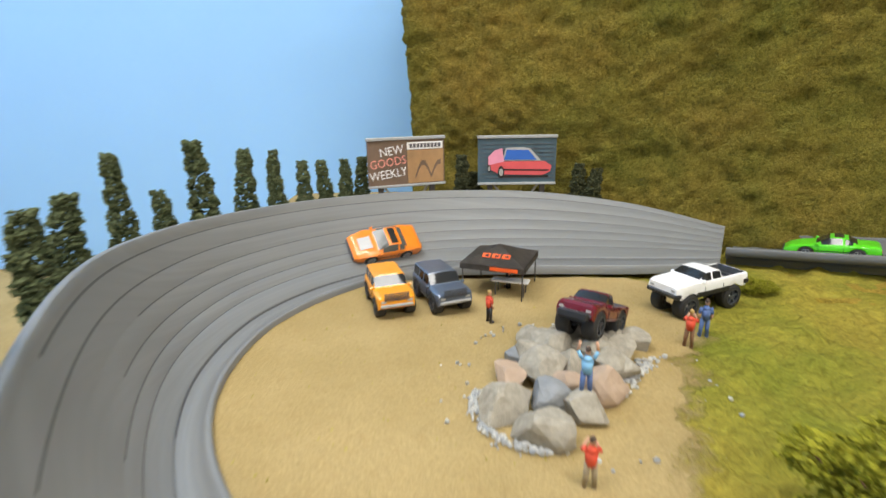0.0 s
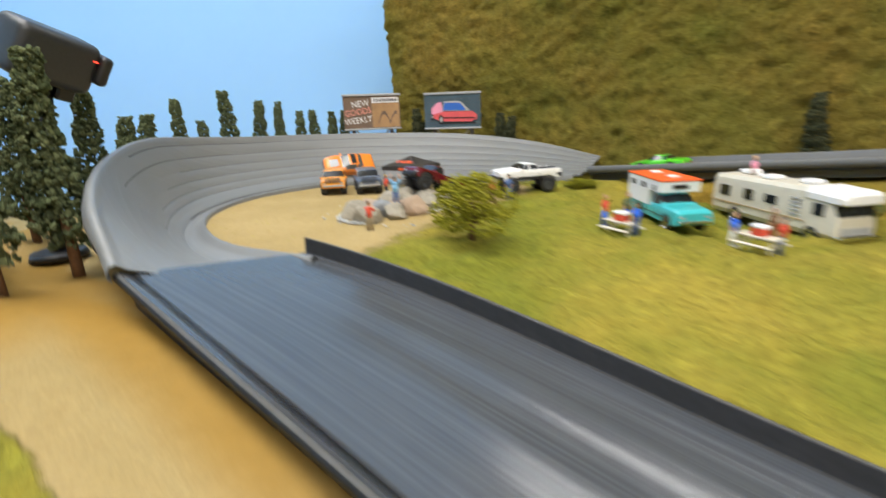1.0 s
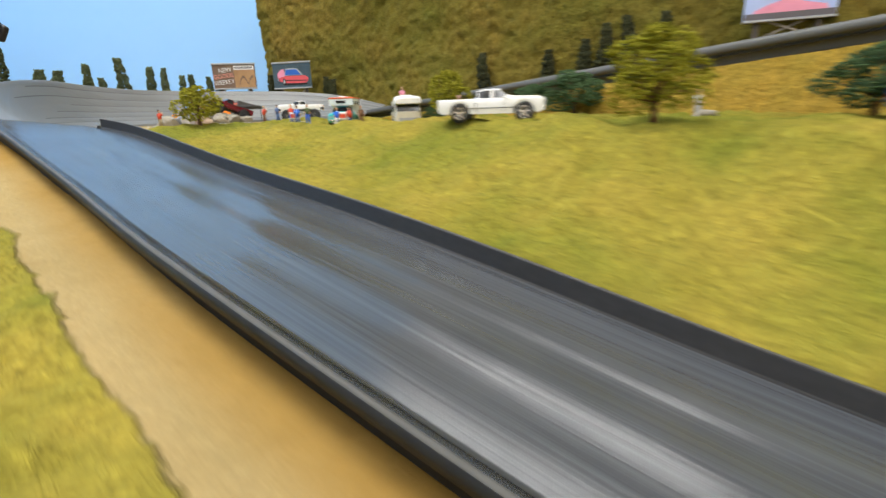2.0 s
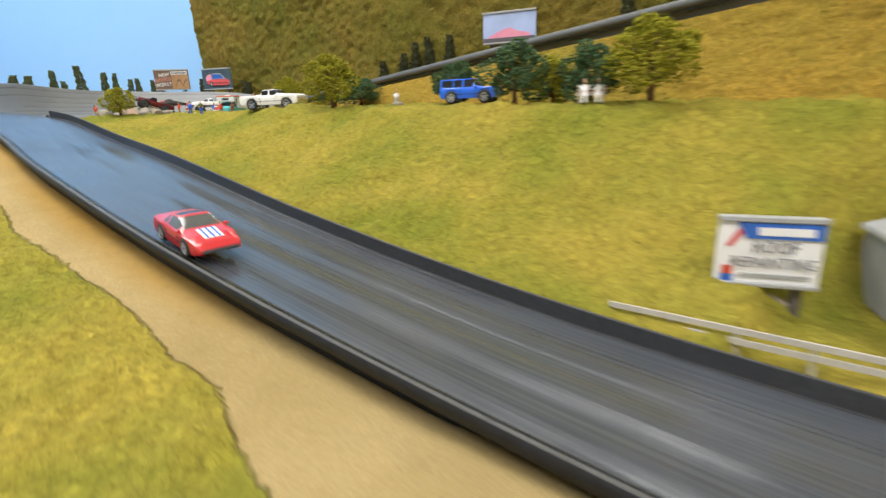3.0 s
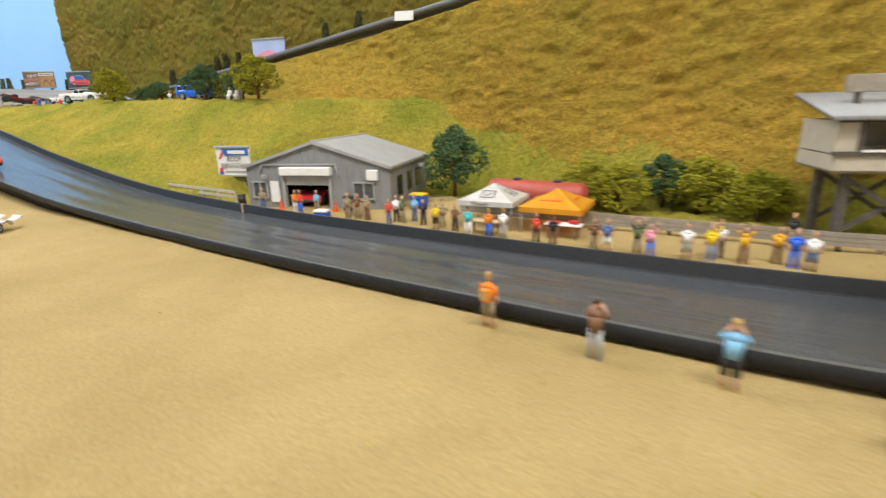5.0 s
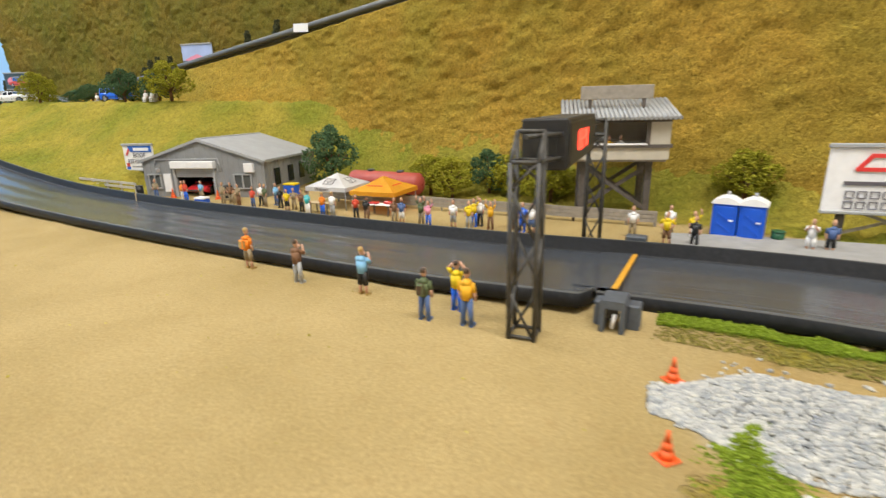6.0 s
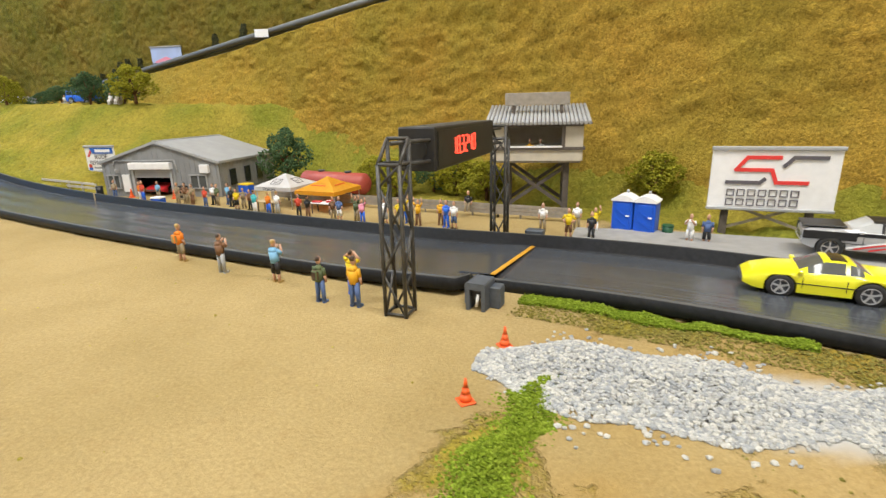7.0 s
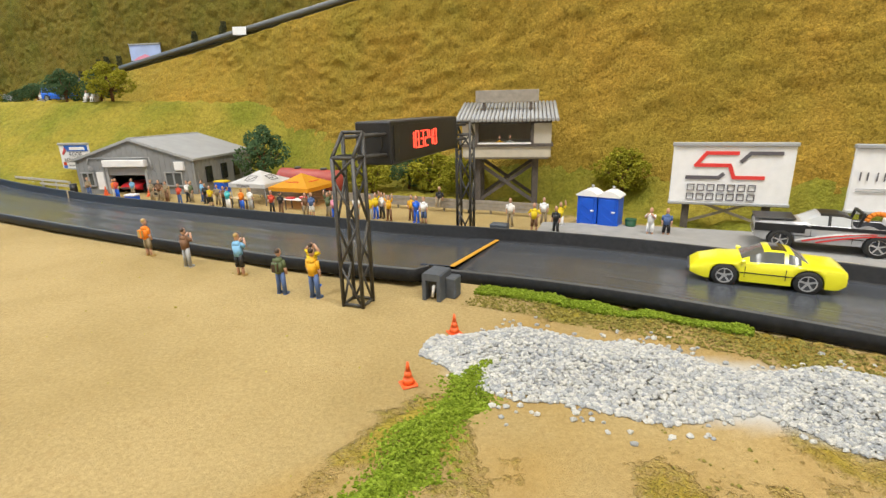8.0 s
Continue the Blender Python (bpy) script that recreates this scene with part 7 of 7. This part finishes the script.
rng = np.random.default_rng(31)
pts = []
for k in range(15000):   # strip across the yard
    u, v = rng.random(), rng.normal()*0.0062
    x, y = 1.578 - 0.062*u + v, -1.026 - 0.105*u + 0.3*v + 0.004*math.sin(u*19)
    pts.append((x, y, 0.0026*rng.random()*math.exp(-(v/0.007)**2)))
for k in range(14000):   # along the foot of the run-out
    u = rng.random()
    i = int(np.argmin(abs(XS - (1.632 + 0.125*u))))
    q = FAR[i, :2] + RIGHT[i]*(NEARW[i] + 0.004 + 0.013*rng.random()*(1 - 0.5*u)) + TAN[i]*0.006*rng.random()
    pts.append((q[0], q[1], 0.0022*rng.random()))
tufts("moss", pts, 0.0005, M_MOSS, "bright green moss tufts beside track and gravel", 32)
pts = []
for k in range(9000):
    u = rng.random()
    i = int(np.argmin(abs(XS - (1.63 + 0.40*u))))
    q = FAR[i, :2] + RIGHT[i]*(NEARW[i] + 0.004 + 0.030*rng.random()) + TAN[i]*0.006*rng.random()
    pts.append((q[0], q[1], 0.0010*rng.random()))
for k in range(500):
    x, y = 1.60 + 0.22*rng.random(), -1.07 - 0.13*rng.random()
    if value_noise(np.array([x*22]), np.array([y*22]), 5)[0] > 0.12:
        pts.append((x, y, 0.0003))
tufts("dry_grass", pts, 0.00042, M_TURF, "straw-coloured grass tufts beside the run-out", 33, (1.2, 1.2, 0.7))
pts = []
for k in range(200):   # crumbs on the lots
    x, y = 0.85 + 0.72*rng.random(), -0.62 - 0.55*rng.random()
    if (x*NX + y*NY) < np.interp(x*DX + y*DY, E_FAR, S_FAR) - WIDTH - 0.004:
        pts.append((x, y, 0.0001))
for k in range(160):
    a, q = rng.random()*2*math.pi, 0.15*rng.random()**0.5
    pts.append((0.02 + q*math.cos(a), 0.27 + q*math.sin(a), 0.0002))
rngc = np.random.default_rng(34)
tagged(clumps("dirt_crumbs", [(x, y, gz(x, y) + z) for x, y, z in pts], 0.0003 + 0.0005*rngc.random(len(pts))**2, M_STRAW, None, rngc, 0.4), "loose crumbs and fibres on the dirt", "crumbs", kind="stuff")


# ---- painted miniature figures ----
def figurine(x, y, yaw, shirt, legs, hair=None, pose_kind="stand", h=0.0275, z=None, where="on the dirt", colour="", shorts=False):
    b = BM()
    k = h/0.0275
    sit = pose_kind == "sit"
    top = 0.0075 if sit else 0.0128
    for sgn in (-1, 1):
        if sit:
            rod(b, (0, sgn*0.0019, 0.0075), (0.0062, sgn*0.0022, 0.0078), 0.0018, 0.0014, 7, 1)
            rod(b, (0.0062, sgn*0.0022, 0.0078), (0.0070, sgn*0.0023, 0.0), 0.0014, 0.0011, 7, 1)
        else:
            if shorts:
                rod(b, (0.0, sgn*0.0026, 0.0006), (0, sgn*0.0022, top*0.55), 0.0010, 0.0013, 7, 2)
                rod(b, (0.0, sgn*0.0023, top*0.44), (0, sgn*0.0017, top), 0.0018, 0.0020, 7, 1)
            else:
                rod(b, (0.0, sgn*0.0026, 0.0006), (0, sgn*0.0017, top), 0.0013, 0.0019, 7, 1)
        box(b, (0.0078 if sit else 0.0010), sgn*0.0026, 0.0006, 0.0042, 0.0020, 0.0013, mi=3 if shorts else 1)
    rod(b, (0, 0, top - 0.0006), (0, 0, top + 0.0062), 0.0030, 0.0037, 8, 0)
    rod(b, (0, 0, top + 0.0062), (0, 0, top + 0.0084), 0.0037, 0.0014, 8, 0)
    sh = top + 0.0070
    for sgn in (-1, 1):
        a = Vector((0, sgn*0.0036, sh))
        if pose_kind == "cheer" or (pose_kind == "wave" and sgn > 0):
            e, hnd = a + Vector((0.001, sgn*0.0022, 0.0036)), a + Vector((0.001, sgn*0.0012, 0.0085))
        elif pose_kind == "photo":
            e, hnd = a + Vector((0.0026, sgn*0.0012, -0.0022)), Vector((0.0052, sgn*0.0012, sh + 0.0022))
        elif pose_kind == "shade":
            e, hnd = a + Vector((0.0012, sgn*0.0034, 0.0012)), Vector((0.0016, sgn*0.0014, sh + 0.0052))
        elif pose_kind == "hips":
            e, hnd = a + Vector((-0.001, sgn*0.0032, -0.0034)), Vector((0.0015, sgn*0.0030, top + 0.0008))
        else:
            e, hnd = a + Vector((0, sgn*0.0010, -0.0040)), a + Vector((0.0014, sgn*0.0006, -0.0080))
        rod(b, a, e, 0.0013, 0.0011, 6, 0)
        rod(b, e, hnd, 0.0010, 0.0008, 6, 2)
    ball(b, (0.0002, 0, top + 0.0110), 0.0021, 0.95, 0.85, 1.15, 2, 2)
    ball(b, (-0.0004, 0, top + 0.0119), 0.0021, 0.95, 0.92, 0.85, 1, 3)
    if pose_kind == "pack":
        box(b, -0.0042, 0, top + 0.0036, 0.0030, 0.0046, 0.0058, bevel=0.0007, mi=3)
    bmesh.ops.scale(b, vec=(k*0.84, k*0.80, k), verts=b.verts[:])
    ob = part("figurine", b, [shirt, legs, M_SKIN, hair or M_HAIR], at=pose(x, y, gz(x, y) if z is None else z, 0, 0, yaw))
    return tagged(ob, "miniature figure in " + colour + " " + where, "figurine", "miniature figures")


NAMES = {"g": (M_GOLDSHIRT, "gold top"), "y": (M_SUNSHIRT, "yellow top"), "o": (M_ORSHIRT, "orange top"), "r": (M_REDSHIRT, "red top"), "b": (M_SKYSHIRT, "light blue top"), "w": (M_WHITE, "white top"), "v": (M_OLIVE, "olive top"), "n": (M_BROWNSHIRT, "brown top"), "k": (M_BLACK, "black top"), "t": (M_TEAL, "teal top"), "p": (M_PINK, "pink top"), "d": (M_DENIM, "denim top"), "h": (M_KHAKI, "khaki top"), "u": (M_BLUE, "blue top")}
LEGS = {"d": M_DENIM, "k": M_KHAKI, "b": M_BLACK, "w": M_WHITE, "g": M_GREYTRIM, "u": M_BLUE, "n": M_BROWNSHIRT}


def crowd(rows, where, tall=1.0):
    for x, y, yaw, s, l, kind in rows:
        m, nm = NAMES[s]
        figurine(x, y, yaw, m, LEGS[l.lower()], M_BLOND if (int(x*1000) % 3 == 0) else M_HAIR, kind, (0.0258 + 0.0010*((int(abs(y)*1000)) % 3))*tall, None, where, nm, l.isupper())


# by the near rim, facing the track
crowd([(1.344, -0.841, 60, "o", "K", "pack"), (1.387, -0.873, 62, "n", "g", "photo"), (1.431, -0.895, 60, "b", "B", "photo"), (1.468, -0.933, 65, "v", "d", "pack"), (1.489, -0.941, 60, "g", "d", "stand"), (1.4845, -0.9215, 55, "y", "u", "shade")], "by the near rim", 1.14)
# between wall and fence, facing the track
crowd([(1.209, -0.572, -110, "h", "k", "stand"), (1.220, -0.575, -100, "n", "k", "hips"), (1.231, -0.580, -120, "h", "n", "stand"), (1.256, -0.600, -110, "r", "d", "stand"), (1.262, -0.590, -100, "w", "b", "stand"), (1.269, -0.596, -130, "v", "k", "stand"),
       (1.303, -0.624, -100, "y", "B", "stand"), (1.309, -0.618, -90, "h", "k", "hips"), (1.321, -0.630, -110, "n", "b", "stand"), (1.333, -0.650, 60, "t", "w", "stand"), (1.350, -0.655, 60, "o", "u", "stand"), (1.362, -0.662, 60, "w", "g", "stand"),
       (1.388, -0.672, -100, "r", "b", "stand"), (1.400, -0.681, 70, "k", "n", "stand"), (1.429, -0.693, -80, "n", "k", "stand"), (1.437, -0.700, -110, "d", "W", "stand"), (1.456, -0.710, -120, "v", "k", "cheer"), (1.463, -0.717, -110, "p", "u", "wave"),
       (1.486, -0.722, -120, "w", "G", "stand"), (1.500, -0.727, -110, "y", "g", "stand"), (1.505, -0.719, -110, "y", "u", "wave"), (1.511, -0.716, -120, "w", "b", "stand"), (1.519, -0.733, -110, "g", "n", "cheer"), (1.541, -0.733, -110, "g", "n", "stand"), (1.546, -0.743, -120, "u", "u", "stand"), (1.553, -0.749, -120, "w", "D", "stand"),
       (1.632, -0.770, -120, "w", "k", "stand"), (1.290, -0.606, -100, "k", "b", "stand"), (1.280, -0.590, -120, "b", "d", "stand")], "between track wall and fence")
crowd([(1.648, -0.797, -120, "y", "N", "hips"), (1.664, -0.766, -110, "w", "k", "stand"), (1.674, -0.786, -110, "y", "w", "wave"), (1.664, -0.808, -130, "k", "b", "stand"), (1.737, -0.826, -130, "w", "W", "photo"), (1.749, -0.829, -120, "d", "B", "stand")], "on the grey hardstanding")
crowd([(1.142, -0.537, -100, "o", "w", "stand"), (1.150, -0.545, -110, "r", "u", "stand"), (1.166, -0.537, -100, "b", "k", "stand"), (1.098, -0.520, -90, "h", "d", "stand")], "at the garage door")
figurine(1.570, -0.700, -110, M_BLACK, M_KHAKI, M_BLOND, "sit", 0.0275, gz(1.57, -0.70) + 0.0065, "sitting on the fence", "black vest")
for dx, shirt, nm in ((-0.006, M_AMBER, "amber top"), (0.005, M_WHITE, "white top")):
    figurine(1.640 + dx, -0.690, -100, shirt, M_DENIM, M_HAIR, "sit", 0.0265, 0.0545, "behind the tower window", nm)
# arena and campground
crowd([(0.150, 0.277, 60, "r", "n", "photo"), (0.166, 0.290, 75, "d", "d", "stand"), (0.030, 0.318, 30, "r", "b", "stand"), (0.056, 0.162, 80, "r", "k", "photo"), (0.052, 0.386, 200, "k", "b", "stand")], "in the dirt arena")
figurine(0.067, 0.210, 80, M_SKYSHIRT, M_DENIM, M_HAIR, "cheer", 0.0275, 0.1440, "on the rock pile", "light blue top")
crowd([(0.243, 0.180, -40, "r", "u", "stand"), (0.262, 0.190, -60, "v", "u", "stand"), (0.262, 0.158, 130, "u", "d", "stand"), (0.323, 0.141, -50, "u", "w", "stand"), (0.346, 0.124, 140, "r", "d", "stand"), (0.352, 0.150, -60, "n", "n", "stand")], "at a picnic table")
crowd([(0.503, -0.036, -80, "h", "n", "stand"), (0.702, -0.012, -80, "w", "g", "stand")], "on the campground grass")
figurine(0.381, 0.255, -60, M_PINK, M_WHITE, M_BLOND, "sit", 0.0265, gz(0.3925, 0.221) + 0.0375, "on the motorhome roof", "pink top")


def bench(x, y, yaw):
    t = thing("park_bench", pose(x, y, gz(x, y), 0, 0, yaw), "pale slatted park bench on the slope edge", "bench")
    for k in range(3):
        b = BM()
        box(b, 0, -0.003 + 0.003*k, 0.0070, 0.026, 0.0022, 0.0010)
        part("seat_slat", b, M_RAIL, t)
        b = BM()
        box(b, 0, 0.0055, 0.0090 + 0.003*k, 0.026, 0.0010, 0.0020)
        part("back_slat", b, M_RAIL, t)
    for sx in (-0.010, 0.010):
        b = BM()
        box(b, sx, 0.0, 0.0033, 0.0014, 0.009, 0.0072)
        box(b, sx, 0.0060, 0.0085, 0.0014, 0.0012, 0.014)
        part("leg", b, M_RAIL, t)


bench(0.938, -0.217, -8)
for dx in (-0.006, 0.006):
    figurine(0.938 + dx, -0.2185, -98, M_WHITE, M_WHITE, M_CREAM, "sit", 0.027, gz(0.938, -0.217) + 0.0005, "sitting on the bench", "plain white clothes")
ob = boulder(0.706, -0.020, gz(0.706, -0.020) + 0.002, 0.011, M_ROCK, 99, 0.5)


# ---- the small camera watching the turn ----
def action_camera():
    t = thing("action_camera", pose(-0.150, 0.108, 0.129, 0, 0, -14), "black action camera on a stand among the conifers", "camera")
    tilt = pose(0, 0, 0.143, -16, 24, 0) @ Matrix.Diagonal((0.84, 0.84, 0.84, 1))
    b = BM()
    box(b, 0, 0, 0, 0.036, 0.066, 0.044, bevel=0.008, seg=5)
    bmesh.ops.transform(b, matrix=tilt, verts=b.verts[:])
    for f in b.faces:
        f.smooth = True
    body = part("camera_body", b, M_CAMERA, t)
    b = BM()
    box(b, 0.012, 0.035, 0.004, 0.022, 0.010, 0.026, bevel=0.004, seg=4)
    bmesh.ops.transform(b, matrix=tilt, verts=b.verts[:])
    part("lens_housing", b, M_BLACK, body)
    b = BM()
    box(b, 0.012, 0.0402, 0.004, 0.015, 0.0010, 0.017, bevel=0.0003)
    bmesh.ops.transform(b, matrix=tilt, verts=b.verts[:])
    part("lens_glass", b, M_GLASSDARK, body)
    b = BM()
    box(b, 0.0186, 0.026, 0.010, 0.0012, 0.003, 0.0012)
    bmesh.ops.transform(b, matrix=tilt, verts=b.verts[:])
    part("record_light", b, M_LED, body)
    b = BM()
    box(b, 0.0184, -0.020, -0.002, 0.0014, 0.008, 0.003)
    bmesh.ops.transform(b, matrix=tilt, verts=b.verts[:])
    part("latch", b, M_ORSHIRT, body, "orange latch")
    b = BM()
    box(b, 0, 0.020, -0.026, 0.016, 0.016, 0.014, bevel=0.002)
    bmesh.ops.transform(b, matrix=tilt, verts=b.verts[:])
    part("mount", b, M_BLACK, t)
    b = BM()
    rod(b, (-0.026, -0.010, -0.002), (-0.010, 0.000, 0.130), 0.005, 0.005, 12)
    part("stand", b, M_BLACK, t)
    b = BM()
    rod(b, (-0.026, -0.010, -0.003), (-0.026, -0.010, 0.002), 0.020, 0.018, 18)
    part("stand_foot", b, M_BLACK, t)


action_camera()
# white joint tape on the ramp
e = 1.125
b = BM()
box(b, 0, 0, 0, 0.040, 0.0006, 0.0135)
tagged(part("joint_tape", b, M_WHITE, at=pose(e*DX + (ramp_s(e) - 0.0036)*NX, e*DY + (ramp_s(e) - 0.0036)*NY, ramp_z(e) - 0.005, 0, 4.9, math.degrees(math.atan2(DY, DX)))), "white tape over a ramp joint", "tape")
# tan strip over the joint of the far wall
k = int(np.argmin(abs(XS - 1.083)))
b = BM()
box(b, 0, 0, 0, 0.0020, 0.0044, 0.0115, bevel=0.0003)
tagged(part("wall_joint", b, M_TAN, at=pose(FAR[k, 0] - RIGHT[k, 0]*0.0012, FAR[k, 1] - RIGHT[k, 1]*0.0012, FAR[k, 2] + 0.0045, 0, 0, math.degrees(math.atan2(TAN[k, 1], TAN[k, 0])))), "tan strip over a joint of the track wall", "joint", kind="structure")
# dark slots where two pieces of the turn meet
for k, a in ((68, 0.46), (69, 0.60), (69, 0.73), (70, 0.84)):
    b = BM()
    box(b, 0, 0, 0.0002, 0.011, 0.0012, 0.0006)
    tagged(part("joint_slot", b, M_BLACK, at=on_bank(k, a)), "dark slot in the banked turn", "joint", kind="structure")


def tyre_stack(x, y, n):
    t = thing("tyre_stack", pose(x, y, gz(x, y)), "stack of worn tyres beside the garage door", "tyres")
    for k in range(n):
        b = BM()
        seg = 16
        prof = [(0.0030, -0.0013), (0.0052, -0.0015), (0.0060, -0.0008), (0.0060, 0.0008), (0.0052, 0.0015), (0.0030, 0.0013)]
        rings = [[b.verts.new((q*math.cos(2*math.pi*j/seg), q*math.sin(2*math.pi*j/seg), z)) for q, z in prof] for j in range(seg)]
        for j in range(seg):
            A, Bq = rings[j], rings[(j + 1) % seg]
            for i in range(len(prof)):
                b.faces.new((A[i], A[(i + 1) % len(prof)], Bq[(i + 1) % len(prof)], Bq[i])).smooth = True
        bmesh.ops.recalc_face_normals(b, faces=b.faces[:])
        part("tyre", b, M_TYRE if k % 2 else M_KHAKI, t, at=pose(0.0004*(k % 2), 0, 0.0016 + 0.0030*k))


tyre_stack(1.203, -0.545, 6)
car("sports_car", "red coupe standing inside the open garage", pose(1.152, -0.478, -0.002, 0, 0, -100), 0.068, 0.031, M_RED, COUPE, 0.0062, (-0.27, 0.26), ww=0.0045)
